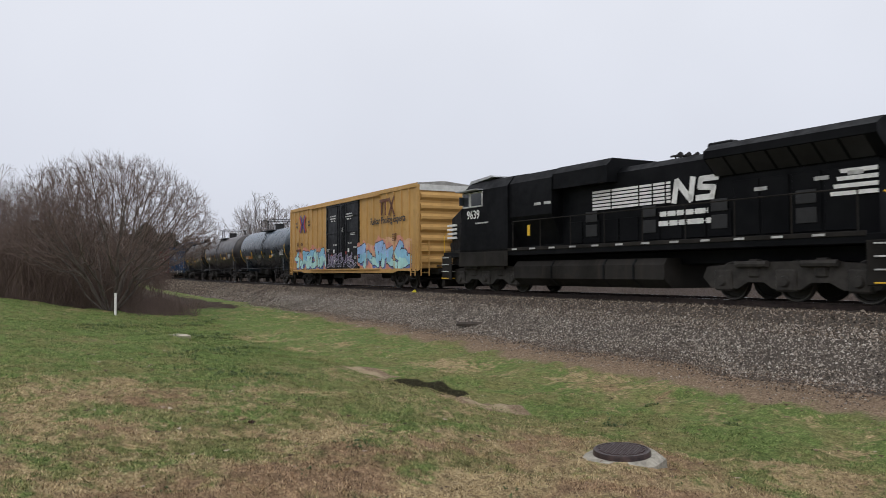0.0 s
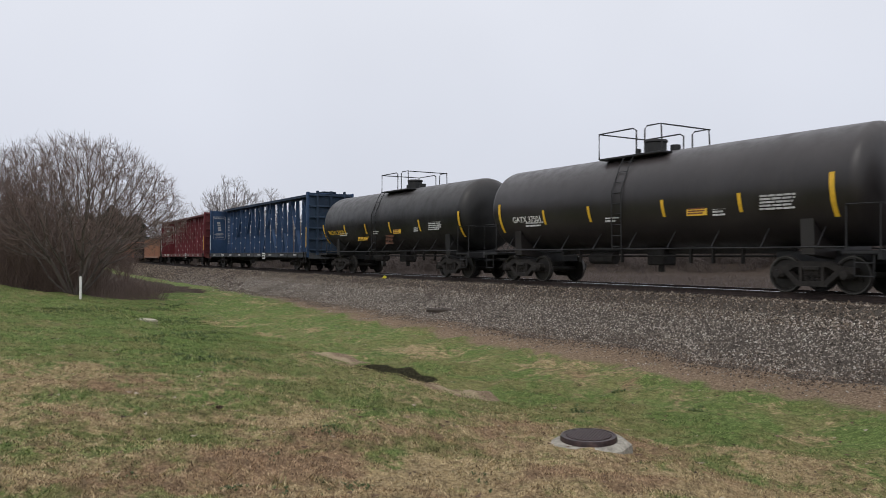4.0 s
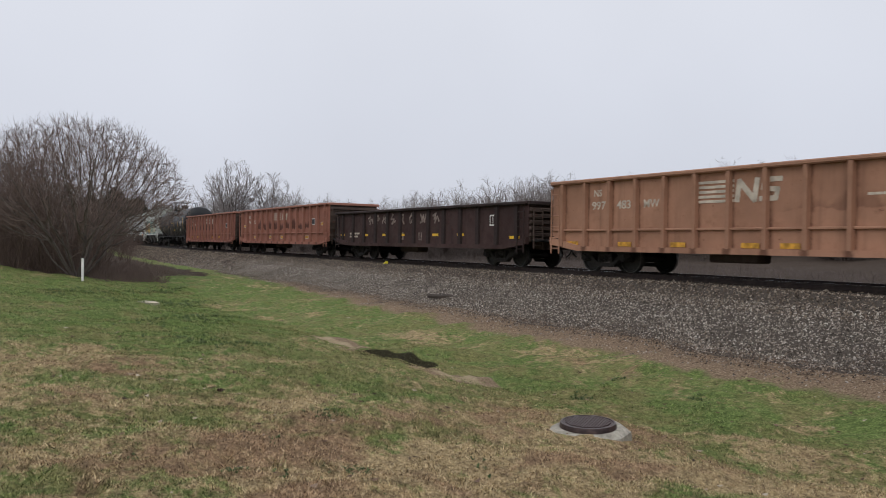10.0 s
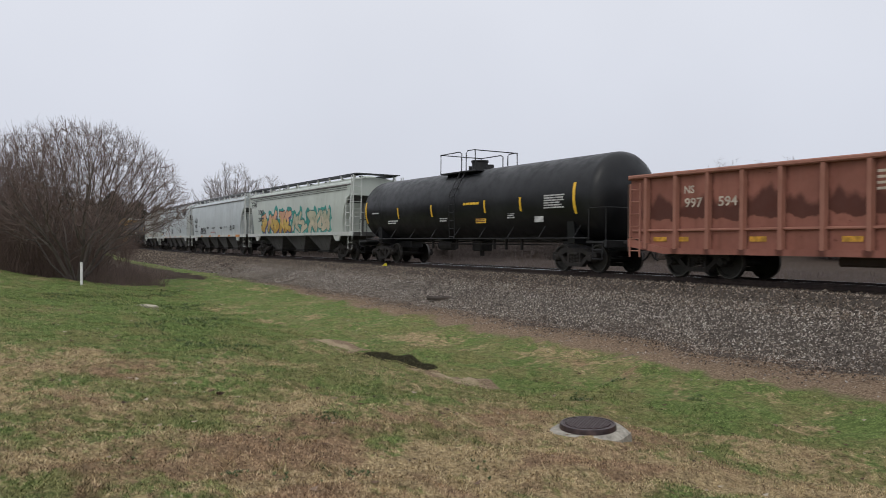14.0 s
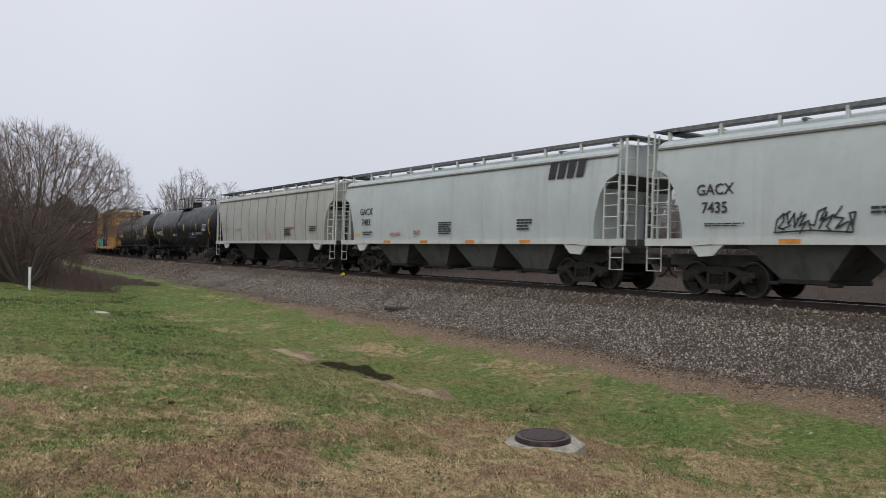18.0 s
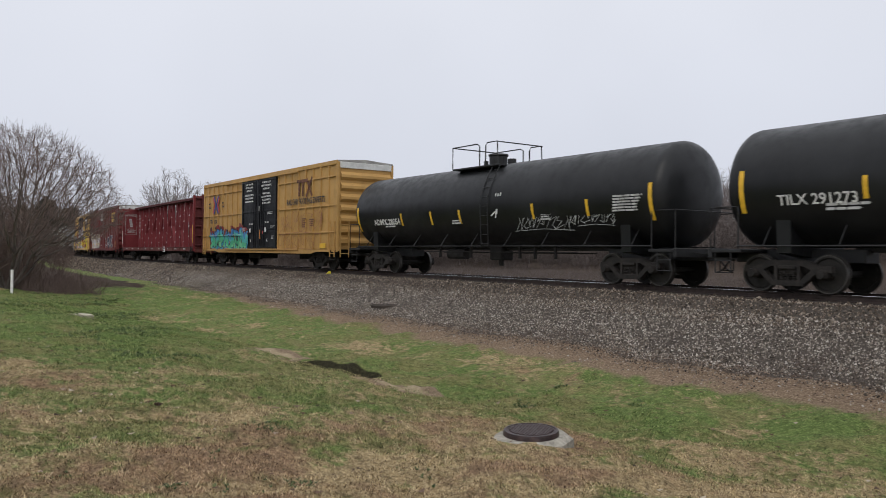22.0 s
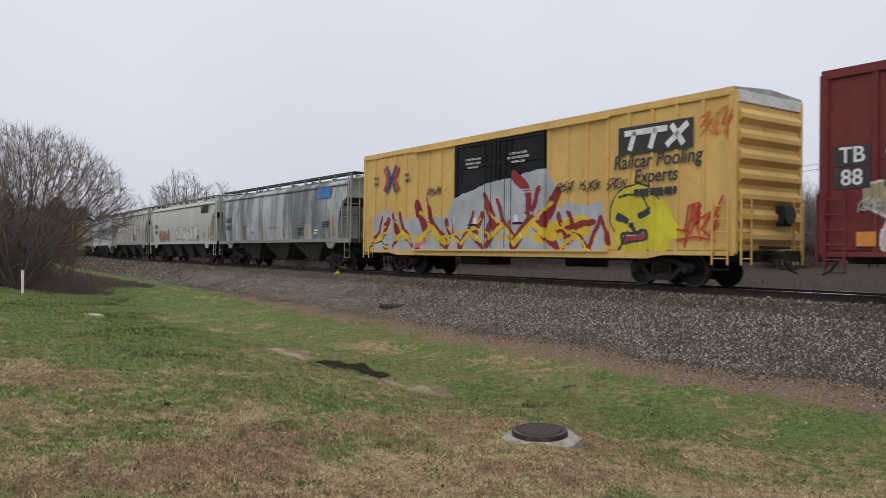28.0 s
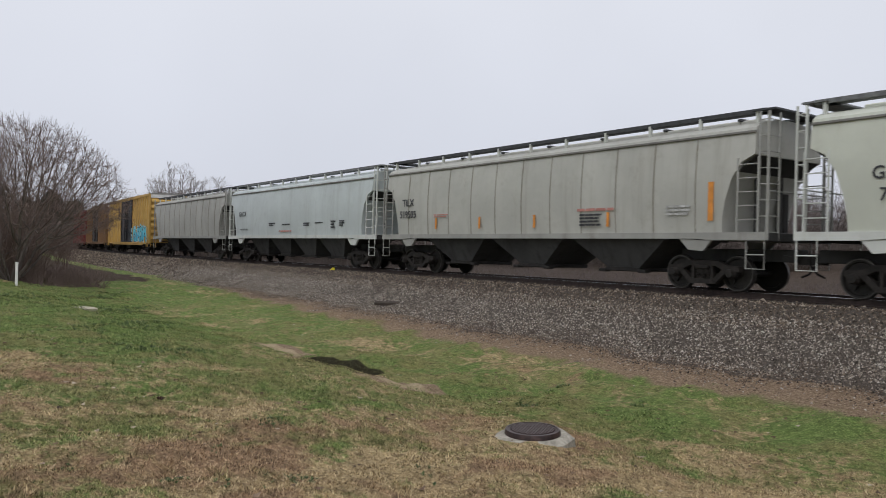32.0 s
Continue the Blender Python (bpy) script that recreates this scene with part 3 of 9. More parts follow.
OLD_BALLAST = ballast_material("oil_browned_crushed_stone", OILY, 0.5)
scatter_stones("ballast", "grey crushed stone ballast on the bank of the track", 125000, (8, -80), (2.3, 4.35), 0.027, BALLAST, 1)
scatter_stones("oily_ballast", "oil-browned crushed stone beside the sleepers", 48000, (8, -80), (1.1, 2.75), 0.031, OLD_BALLAST, 4)
scatter_stones("ballast_foot", "dark dusty small stones at the ballast's foot", 22000, (8, -62), (3.75, 4.95), 0.025, OLD_BALLAST, 16)
scatter_stones("loose_ballast", "stray ballast stones at the bank's foot", 3600, (8, -60), (4.3, 5.5), 0.024, BALLAST, 6)
scatter_stones("far_ballast", "grey crushed stone ballast along the far track", 16000, (-60, -140), (1.15, 4.3), 0.065, OLD_BALLAST, 2)
scatter_stones("ballast_between_rails", "brown crushed stone between the sleepers", 9000, (8, -70), (-3.0, 1.2), 0.055, OLD_BALLAST, 3)


# ---------------------------------------------------------------- grass
def blades():
    """Short grass blades, thickest near the camera's spot, each a bent sliver."""
    rng = np.random.default_rng(21)
    n = 520000
    az = np.radians(rng.uniform(-36, 37, n))
    d = 3.6 + 36.0 * rng.random(n) ** 1.25
    x, y = np.sin(az) * d, np.cos(az) * d
    tuft = rng.random(n) < 0.6
    cx, cy = np.round(x / 0.16) * 0.16 + np.sin(x * 37) * 0.05, np.round(y / 0.16) * 0.16 + np.cos(y * 31) * 0.05
    x, y = np.where(tuft, cx + rng.normal(0, 0.035, n), x), np.where(tuft, cy + rng.normal(0, 0.035, n), y)
    dx, dy = x - float(LINE_X[_i0]), y - float(LINE_Y[_i0])
    s, l = dx * math.sin(TH0) + dy * math.cos(TH0), dx * math.cos(TH0) - dy * math.sin(TH0)
    keep = (l > 5.6 + rng.normal(0, 0.5, n)) & (hole_depth(s, l) < 0.05) & (bare_patches(s, l) < rng.uniform(0.05, 0.7, n)) & (np.hypot(x - 1.677, y - 9.22) > 0.52)
    x, y, s, l, d = x[keep], y[keep], s[keep], l[keep], d[keep]
    n = len(x)
    z = ground_height(s, l) + lawn_bumps(x, y) * np.clip((l - 4.0) / 2.0, 0, 1)
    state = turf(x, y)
    clump = 0.5 + 0.5 * np.sin(x * 7.3 + 2 * np.sin(y * 4.1)) * np.sin(y * 6.1 + 2 * np.sin(x * 5.3))
    h = rng.uniform(0.008, 0.022, n) * (1 + 1.1 * (rng.random(n) < 0.05)) * (0.7 + 0.9 * clump) * (0.75 + 0.8 * np.clip(state[:, 0] - 0.3, 0, 1) + 1.2 * state[:, 2])
    w = rng.uniform(0.0019, 0.0038, n) * (1 + d / 9)
    t = rng.uniform(0, 6.283, n)
    lean = rng.uniform(0.3, 1.9, n) * h
    lt = rng.uniform(0, 6.283, n)
    a = np.stack([x - np.cos(t) * w, y - np.sin(t) * w, z - 0.006], -1)
    b = np.stack([x + np.cos(t) * w, y + np.sin(t) * w, z - 0.006], -1)
    c = np.stack([x + np.cos(lt) * lean, y + np.sin(lt) * lean, z + h], -1)
    me = bpy.data.meshes.new("grass")
    me.vertices.add(3 * n)
    me.loops.add(3 * n)
    me.polygons.add(n)
    me.vertices.foreach_set("co", np.stack([a, b, c], 1).astype(np.float32).ravel())
    me.loops.foreach_set("vertex_index", np.arange(3 * n, dtype=np.int32))
    me.polygons.foreach_set("loop_start", np.arange(0, 3 * n, 3, dtype=np.int32))
    me.update()
    me.color_attributes.new("turf", "FLOAT_COLOR", "POINT")
    me.color_attributes["turf"].data.foreach_set("color", np.repeat(state, 3, 0).ravel())
    k = Nodes("winter_grass_blades")
    g = k.n.new("ShaderNodeNewGeometry")
    k.finish(lawn_colour(k, g.outputs["Random Per Island"]), 0.8, 0, 0.2)
    me.materials.append(k.mat)
    return tagged(new("grass", me), "short patchy green and straw-coloured winter grass", "grass", kind="stuff")


blades()


def leaves():
    """Dead leaves strewn over the lawn and the bank's foot."""
    rng = np.random.default_rng(8)
    n = 19000
    s, l = rng.uniform(-50, 2, n), rng.uniform(4.4, 18.0, n)
    l[:16000] = 4.35 + np.abs(rng.normal(0, 0.75, 16000))
    x, y = track(s, l)
    z = ground_height(s, l) + lawn_bumps(x, y) * np.clip((l - 4.0) / 2.0, 0, 1) + rng.uniform(0.012, 0.035, n)
    r = rng.uniform(0.010, 0.034, n)
    r[16000:] *= rng.uniform(0.8, 1.9, n - 16000)
    t = rng.uniform(0, 6.283, n)
    pts = []
    for k, (px, py, pz) in enumerate(((1, 0, 0.3), (0.2, 0.55, -0.1), (-1, 0.1, 0.35), (-0.1, -0.6, 0.0))):
        pts.append(np.stack([x + (px * np.cos(t) - py * np.sin(t)) * r, y + (px * np.sin(t) + py * np.cos(t)) * r, z + pz * r * rng.uniform(0.3, 1.4, n)], -1))
    me = bpy.data.meshes.new("fallen_leaves")
    q = np.arange(4 * n).reshape(-1, 4)
    me.from_pydata(np.stack(pts, 1).reshape(-1, 3).tolist(), [], np.concatenate([q[:, [0, 1, 2]], q[:, [0, 2, 3]]]).tolist())
    k = Nodes("dead_leaves")
    g = k.n.new("ShaderNodeNewGeometry")
    k.finish(k.ramp(g.outputs["Random Per Island"], [(0, (0.04, 0.024, 0.017)), (0.4, (0.13, 0.082, 0.055)), (0.8, (0.27, 0.19, 0.135)), (1.0, (0.5, 0.43, 0.34))]), 0.8, 0, 0.2)
    me.materials.append(k.mat)
    return tagged(new("fallen_leaves", me), "brown dead leaves strewn over the lawn", "leaves", kind="stuff")


leaves()


def weeds():
    """Low dark leafy weeds and taller tufts in the wet hollow and here and there on the lawn."""
    rng = np.random.default_rng(31)
    spots = np.array(WEEDY)
    n = 1500
    pick = rng.choice(len(spots), n, p=np.sqrt(spots[:, 2] * spots[:, 3]) / np.sqrt(spots[:, 2] * spots[:, 3]).sum())
    x = spots[pick, 0] + rng.normal(0, 0.55, n) * spots[pick, 2]
    y = spots[pick, 1] + rng.normal(0, 0.55, n) * spots[pick, 3]
    far = rng.random(n) < 0.35
    a, d = np.radians(rng.uniform(-34, 34, n)), 5.5 + 26 * rng.random(n)
    x, y = np.where(far, np.sin(a) * d, x), np.where(far, np.cos(a) * d, y)
    s, l = along_across(x, y)
    keep = (l > 6.2) & (np.hypot(x - 1.677, y - 9.22) > 0.7)
    x, y, s, l, far = x[keep], y[keep], s[keep], l[keep], far[keep]
    z = ground_height(s, l) + lawn_bumps(x, y) * np.clip((l - 4.0) / 2.0, 0, 1)
    m = 12
    near = np.clip((np.hypot(x, y) - 7.0) / 15.0, 0.0, 1.0)[:, None]
    reach = (0.35 + 0.65 * near) * np.where(far, rng.uniform(0.015, 0.05, len(x)), rng.uniform(0.03, 0.085, len(x)))[:, None] * rng.uniform(0.6, 1.2, (len(x), m))
    way = rng.uniform(0, 6.283, (len(x), m))
    up = rng.uniform(0.25, 1.3, (len(x), m)) * reach
    wide = reach * rng.uniform(0.10, 0.26, (len(x), m))
    c, sn = np.cos(way), np.sin(way)
    px, py, pz = x[:, None], y[:, None], z[:, None]
    pts = [np.stack([px + 0 * c, py + 0 * c, pz + 0 * c - 0.004], -1),
           np.stack([px + c * reach * 0.55 - sn * wide, py + sn * reach * 0.55 + c * wide, pz + up * 0.8], -1),
           np.stack([px + c * reach, py + sn * reach, pz + up * 0.75], -1),
           np.stack([px + c * reach * 0.55 + sn * wide, py + sn * reach * 0.55 - c * wide, pz + up * 0.8], -1)]
    v = np.stack(pts, 2).reshape(-1, 3)
    me = bpy.data.meshes.new("weeds")
    me.from_pydata(v.tolist(), [], np.arange(len(v)).reshape(-1, 4).tolist())
    k = Nodes("dark_weed_leaves")
    g = k.n.new("ShaderNodeNewGeometry")
    k.finish(k.ramp(g.outputs["Random Per Island"], [(0, (0.035, 0.052, 0.020)), (0.6, (0.085, 0.135, 0.045)), (1.0, (0.18, 0.22, 0.09))]), 0.65, 0, 0.3)
    me.materials.append(k.mat)
    return tagged(new("weeds", me), "low dark green leafy weeds in the lawn's wet hollow", "weeds", kind="stuff")


weeds()


# ---------------------------------------------------------------- rolling stock: shared pieces
# A car's own space: x to its head, y away from the lawn, z up from the rail.
WHEEL_R, LOCO_R = 0.457, 0.533
WHEELSETS = []          # (object, x on its truck, height, radius), turned in motions()
CARS = []               # (thing, middle of the car along the train)
SHARED = {}


def shared(key, make):
    if key not in SHARED:
        SHARED[key] = make()
    return SHARED[key]


def wheelset_mesh(r):
    sh = Shape()
    for side in (1, -1):
        y = 0.755 * side
        prof = [(y + side * 0.065, 0.0), (y + side * 0.075, 0.11), (y + side * 0.02, 0.14), (y + side * 0.02, r - 0.09),
                (y + side * 0.068, r - 0.07), (y + side * 0.068, r - 0.005), (y - side * 0.035, r + 0.004),
                (y - side * 0.045, r + 0.027), (y - side * 0.065, r + 0.022), (y - side * 0.066, r - 0.08), (y - side * 0.03, r - 0.1), (y - side * 0.05, 0.0)]
        sh.turned(prof, "y", 28)
        sh.turned([(y + side * 0.0695, r - 0.028), (y + side * 0.0695, r - 0.001), (y - side * 0.03, r + 0.0055)], "y", 28, slot=1, caps=False)
        sh.box(-0.035, 0.035, y + side * 0.03, y + side * 0.08, 0.16, 0.28)
    sh.turned([(-1.0, 0.0), (-1.0, 0.075), (1.0, 0.075), (1.0, 0.0)], "y", 12)
    return sh.mesh("wheelset", [WHEEL_STEEL, TREAD], 40)


def side_frame_mesh():
    sh = Shape()
    for y in (-0.09, ):
        sh.prism([(-1.12, 0.50), (-1.10, 0.64), (-0.72, 0.66), (-0.48, 0.78), (0.48, 0.78), (0.72, 0.66), (1.10, 0.64), (1.12, 0.50),
                  (0.70, 0.50), (0.42, 0.64), (-0.42, 0.64), (-0.70, 0.50)], -0.09, 0.09)
        sh.prism([(-0.76, 0.50), (-0.62, 0.56), (-0.30, 0.26), (-0.40, 0.18)], -0.09, 0.09)
        sh.prism([(0.76, 0.50), (0.62, 0.56), (0.30, 0.26), (0.40, 0.18)], -0.09, 0.09)
        sh.prism([(-0.42, 0.17), (-0.34, 0.30), (0.34, 0.30), (0.42, 0.17)], -0.11, 0.11)
        sh.box(-0.33, -0.25, -0.09, 0.09, 0.28, 0.66, 0.01)
        sh.box(0.25, 0.33, -0.09, 0.09, 0.28, 0.66, 0.01)
        for sx in (-0.16, 0.0, 0.16):
            for i in range(6):
                sh.turned([(0.31 + i * 0.045, 0.062), (0.335 + i * 0.045, 0.066), (0.34 + i * 0.045, 0.05)], "z", 8, (sx, -0.02, 0))
        sh.box(-0.22, 0.22, -0.12, 0.1, 0.56, 0.66, 0.02)
        for sx in (-0.89, 0.89):
            sh.box(sx - 0.13, sx + 0.13, -0.13, 0.1, 0.36, 0.56, 0.04)
            sh.turned([(-0.2, 0.0), (-0.2, 0.1), (-0.12, 0.125), (0.1, 0.125), (0.1, 0.0)], "y", 10, (sx, 0, 0.457))
    return sh.mesh("side_frame", TRUCK_PAINT)


def bolster_mesh():
    sh = Shape().box(-0.2, 0.2, -1.05, 1.05, 0.42, 0.72, 0.03)
    sh.turned([(0.70, 0.0), (0.70, 0.22), (0.86, 0.2), (0.86, 0.0)], "z", 16)
    for sx in (-0.5, 0.5):
        sh.box(sx - 0.05, sx + 0.05, -0.95, 0.95, 0.33, 0.42, 0.015)
    return sh.mesh("truck", TRUCK_PAINT)


def truck(car, x):
    tr = part("truck", shared("bolster", bolster_mesh), None, car)
    tr.location.x = x
    for y in (-1.0, 1.0):
        f = part("side_frame", shared("side_frame", side_frame_mesh), None, tr)
        f.location.y = y
        if y > 0:
            f.rotation_euler.z = math.pi
    for wx in (-0.89, 0.89):
        w = part("wheelset", shared("wheelset", lambda: wheelset_mesh(WHEEL_R)), None, tr)
        w.location = (wx, 0, WHEEL_R)
        WHEELSETS.append((w, wx, WHEEL_R, WHEEL_R))
    return tr


def coupler_mesh():
    sh = Shape().box(-0.6, 0.05, -0.09, 0.09, 0.78, 0.96, 0.02)
    sh.prism([(0.0, -0.14), (0.0, 0.14), (0.2, 0.16), (0.3, 0.10), (0.24, 0.02), (0.3, -0.05), (0.22, -0.14)], 0.73, 1.0, "z")
    sh.tube([(-0.3, 0.3, 0.75), (-0.1, 0.3, 0.5), (0.12, 0.24, 0.42)], 0.028)
    sh.tube([(-0.3, -0.9, 0.95), (-0.25, -0.5, 0.9), (-0.2, -0.12, 0.95)], 0.016)
    return sh.mesh("coupler", STEEL_DARK)


def couplers(car, half):
    for side in (1, -1):
        c = part("coupler", shared("coupler", coupler_mesh), None, car)
        c.location.x = side * half
        if side < 0:
            c.rotation_euler.z = math.pi


def ladder_shape(x0, x1, y, z0, z1, rungs, r=0.016, post=0.022):
    sh = Shape()
    for x in (x0, x1):
        sh.box(x - post, x + post, y - post, y + post, z0, z1, 0.006)
    for i in range(rungs):
        z = z0 + (z1 - z0) * (i + 0.5) / rungs
        sh.tube([(x0, y, z), (x1, y, z)], r, 5)
    return sh


def end_ladder_shape(y0, y1, x, z0, z1, rungs, r=0.016):
    sh = Shape()
    for y in (y0, y1):
        sh.box(x - 0.022, x + 0.022, y - 0.022, y + 0.022, z0, z1, 0.006)
    for i in range(rungs):
        z = z0 + (z1 - z0) * (i + 0.5) / rungs
        sh.tube([(x, y0, z), (x, y1, z)], r, 5)
    return sh


def text_mesh(words, size, material, slant=0.0, wide=1.0):
    key = ("text", words, size, material.name, slant, wide)

    def make():
        cu = bpy.data.curves.new("lettering", "FONT")
        cu.body, cu.size, cu.shear, cu.extrude = words, size, slant, 0.003
        cu.align_x, cu.align_y, cu.resolution_u, cu.offset = "CENTER", "CENTER", 3, size * 0.012
        ob = bpy.data.objects.new("lettering", cu)
        scene.collection.objects.link(ob)
        dg = bpy.context.evaluated_depsgraph_get()
        me = bpy.data.meshes.new_from_object(ob.evaluated_get(dg))
        bpy.data.objects.remove(ob)
        for v in me.vertices:
            v.co.x *= wide
        me.materials.clear()
        me.materials.append(material)
        return me
    return shared(key, make)


def lettering(car, words, size, x, z, y, material, slant=0.0, wide=1.0, label=""):
    ob = part("lettering", text_mesh(words, size, material, slant, wide), None, car, label)
    ob.location = (x, y, z)
    ob.rotation_euler.x = math.pi / 2
    return ob


def bars(car, x, z, y, w, h, rows, material, seed=0, name="stencil_line"):
    """Small print that cannot be read: one row of short bars after another."""
    rng = random.Random(seed + int(x * 10) + rows)
    step = h / rows
    for i in range(rows):
        zz = z + h / 2 - step * (i + 0.5)
        xx = x - w / 2
        stop = x + w / 2 * (1 if i == 0 else rng.uniform(0.5, 1.0))
        sh, low = Shape(), zz - step * 0.3
        sh.box(xx, stop, y + 0.001, y + 0.004, zz - step * 0.05, zz + step * 0.05)
        while xx < stop - 0.01:
            d = min(rng.uniform(0.12, 0.34) * max(w, 0.6), stop - xx)
            sh.box(xx, xx + d * 0.86, y - 0.002, y + 0.004, low, zz + step * 0.3)
            xx += d
        part(name, sh, material, car)


def panel(car, name, x, z, y, w, h, material, label="", slant=0.0):
    sh = Shape().prism([(x - w / 2, z - h / 2), (x + w / 2, z - h / 2), (x + w / 2 + slant, z + h / 2), (x - w / 2 + slant, z + h / 2)], y - 0.004, y + 0.006)
    return part(name, sh, material, car, label)


def strokes(car, name, runs, y, material, width=0.07, label=""):
    """Strokes of paint through (x, z) points."""
    sh = Shape()
    for run in runs:
        for (xa, za), (xb, zb) in zip(run[:-1], run[1:]):
            d = math.hypot(xb - xa, zb - za) or 1
            nx, nz = -(zb - za) / d * width / 2, (xb - xa) / d * width / 2
            ex, ez = (xb - xa) / d * width * 0.3, (zb - za) / d * width * 0.3
            sh.prism([(xa + nx - ex, za + nz - ez), (xb + nx + ex, zb + nz + ez), (xb - nx + ex, zb - nz + ez), (xa - nx - ex, za - nz - ez)], y - 0.003, y + 0.003)
    return part(name, sh, material, car, label)


def scrawl(car, x0, x1, z, h, y, material, seed, width=0.035, name="scrawled_tag"):
    """A quick thin tag of leaning, overlapping strokes that spell nothing."""
    rng = random.Random(seed)
    runs, x, i = [], x0, seed
    while x < x1 - 0.05:
        w = min(h * rng.uniform(0.5, 0.85), x1 - x)
        lean, drop = rng.uniform(0.1, 0.4) * h, rng.uniform(-0.12, 0.12) * h
        for run in ABSTRACT[(i * 3) % len(ABSTRACT)]:
            runs.append([(x + px * w + pz * lean, z + drop + (pz - 0.5) * h * rng.uniform(0.85, 1.1)) for px, pz in run])
        x += w * rng.uniform(0.75, 1.0)
        i += 1
    if x1 - x0 > 1.2:
        runs.append([(x0, z - h * 0.6), ((x0 + x1) / 2, z - h * 0.5), (x1, z - h * 0.62)])
    strokes(car, name, runs, y, material, width * 0.8)


ABSTRACT = (
    (((0, 0.1), (0.35, 0.95), (0.2, 0.5), (0.9, 0.8), (0.55, 0.25), (1.05, 0)),),
    (((-0.1, 0.7), (0.5, 0.95), (0.15, 0.35), (0.8, 0.6), (1.1, 0.15)), ((0.3, 0), (0.6, 0.5))),
    (((0.1, 0), (0, 0.6), (0.45, 1), (0.7, 0.55), (0.35, 0.2), (1.0, 0.05)), ((0.6, 0.9), (1.1, 1.0))),
    (((0.5, 1.05), (0.1, 0.55), (0.75, 0.5), (0.3, 0), (1.1, 0.3)),),
    (((-0.1, 0.2), (0.45, 0.1), (0.25, 0.9), (0.85, 1.0), (0.7, 0.4), (1.1, 0.65)),),
    (((0.0, 0.9), (0.3, 0.3), (0.55, 0.85), (0.8, 0.1), (1.05, 0.9)), ((-0.1, 0.05), (0.5, 0.2))),
    (((0.2, 0), (0.5, 0.6), (0.05, 1.0), (0.9, 0.95), (0.85, 0.3)), ((0.5, 0.6), (1.1, 0.0))),
)
SPRAYS = {}


def spray(col):
    if col not in SPRAYS:
        SPRAYS[col] = plain("spray_paint", col, 0.6, 0, 0.14, 1.6)
    return SPRAYS[col]


def to_run(X, Z, run):
    """Distance of places to a chain of straight strokes."""
    best = np.full(X.shape, 9.0)
    for (xa, za), (xb, zb) in zip(run[:-1], run[1:]):
        dx, dz = xb - xa, zb - za
        f = np.clip(((X - xa) * dx + (Z - za) * dz) / (dx * dx + dz * dz + 1e-9), 0, 1)
        best = np.minimum(best, np.hypot(X - xa - f * dx, Z - za - f * dz))
    return best


def graffiti(car, x0, x1, z0, z1, depth, fills, outline, seed, letters, halo=None, shade=None, thick=0.15, runs=(), haze=None, label="sprayed graffiti"):
    """Sprayed interlocking shapes that spell nothing, as a skin that follows the ribs of the side.
    depth(x, z): the side's surface; runs: more strokes (points, colour, width); haze: a rolled-on ground (x0, x1, z1)."""
    rng = random.Random(seed)
    cell = 0.028
    X, Z = np.meshgrid(np.arange(x0 - 0.3, x1 + 0.3, cell), np.arange(z0, z1 + 0.5, cell), indexing="ij")
    wob = np.sin(X * 5.1 + seed) * 0.035 + np.sin(X * 11.7 + Z * 7) * 0.02 + np.sin(Z * 9.3 + X * 3) * 0.025
    cols = []

    def slot(c):
        if c not in cols:
            cols.append(c)
        return cols.index(c)
    code = np.full(X.shape, -1)
    if haze:
        hx0, hx1, hz, col = haze
        edge = hz + 0.16 * np.sin(X * 0.9 + seed) + 0.1 * np.sin(X * 2.3) + wob
        code[(X > hx0 + wob * 2) & (X < hx1 + wob * 2) & (Z < edge)] = slot(col)
    forms, w = [], (x1 - x0) / max(letters, 1)
    for i in range(letters):
        k = ABSTRACT[(i * 3 + seed) % len(ABSTRACT)]
        lx, lw = x0 + w * i + rng.uniform(-0.12, 0.12) * w, w * rng.uniform(0.9, 1.2)
        lz, lh, tilt = z0 + thick * 0.8 + rng.uniform(0, 0.1), (z1 - z0 - thick * 1.7) * rng.uniform(0.85, 1.05), rng.uniform(-0.25, 0.3)
        d = np.full(X.shape, 9.0)
        for run in k:
            d = np.minimum(d, to_run(X + wob, Z + wob * 0.7, [(lx + px * lw * 0.9 + tilt * pz * lw, lz + pz * lh) for px, pz in run]))
        forms.append((d, thick * rng.uniform(0.85, 1.2)))
    if halo is not None:
        for d, th in forms:
            code[(d < th + 0.17 + wob * 3)] = slot(halo)
    for d, th in forms:
        if shade is not None:
            s = np.roll(np.roll(d, 4, 0), -4, 1)
            s[:4], s[:, -4:] = 9.0, 9.0
            code[s < th + 0.03] = slot(shade)
        code[d < th + 0.045] = slot(outline)
        band = np.clip(((Z - z0) / (z1 - z0) + wob * 2.5 + 0.12 * np.sin(X * 2.2 + seed)) * len(fills), 0, len(fills) - 1).astype(int)
        for b, c in enumerate(fills):
            code[(d < th) & (band == b)] = slot(c)
    for pts, col, width in runs:
        d = to_run(X + wob * 0.8, Z + wob * 0.6, pts)
        code[d < width] = slot(col)
    ii, kk = np.nonzero(code >= 0)
    xa, za = X[ii, kk] - cell / 2, Z[ii, kk] - cell / 2
    v = np.stack([np.stack([xa + a * cell, depth(xa + a * cell, za + b * cell) - 0.005, za + b * cell], -1) for a, b in ((0, 0), (1, 0), (1, 1), (0, 1))], 1)
    me = bpy.data.meshes.new("graffiti")
    me.from_pydata(v.reshape(-1, 3).tolist(), [], np.arange(4 * len(ii)).reshape(-1, 4).tolist())
    for c in cols:
        me.materials.append(spray(c))
    me.polygons.foreach_set("material_index", code[ii, kk].astype(np.int32))
    return part("graffiti", me, None, car, label)


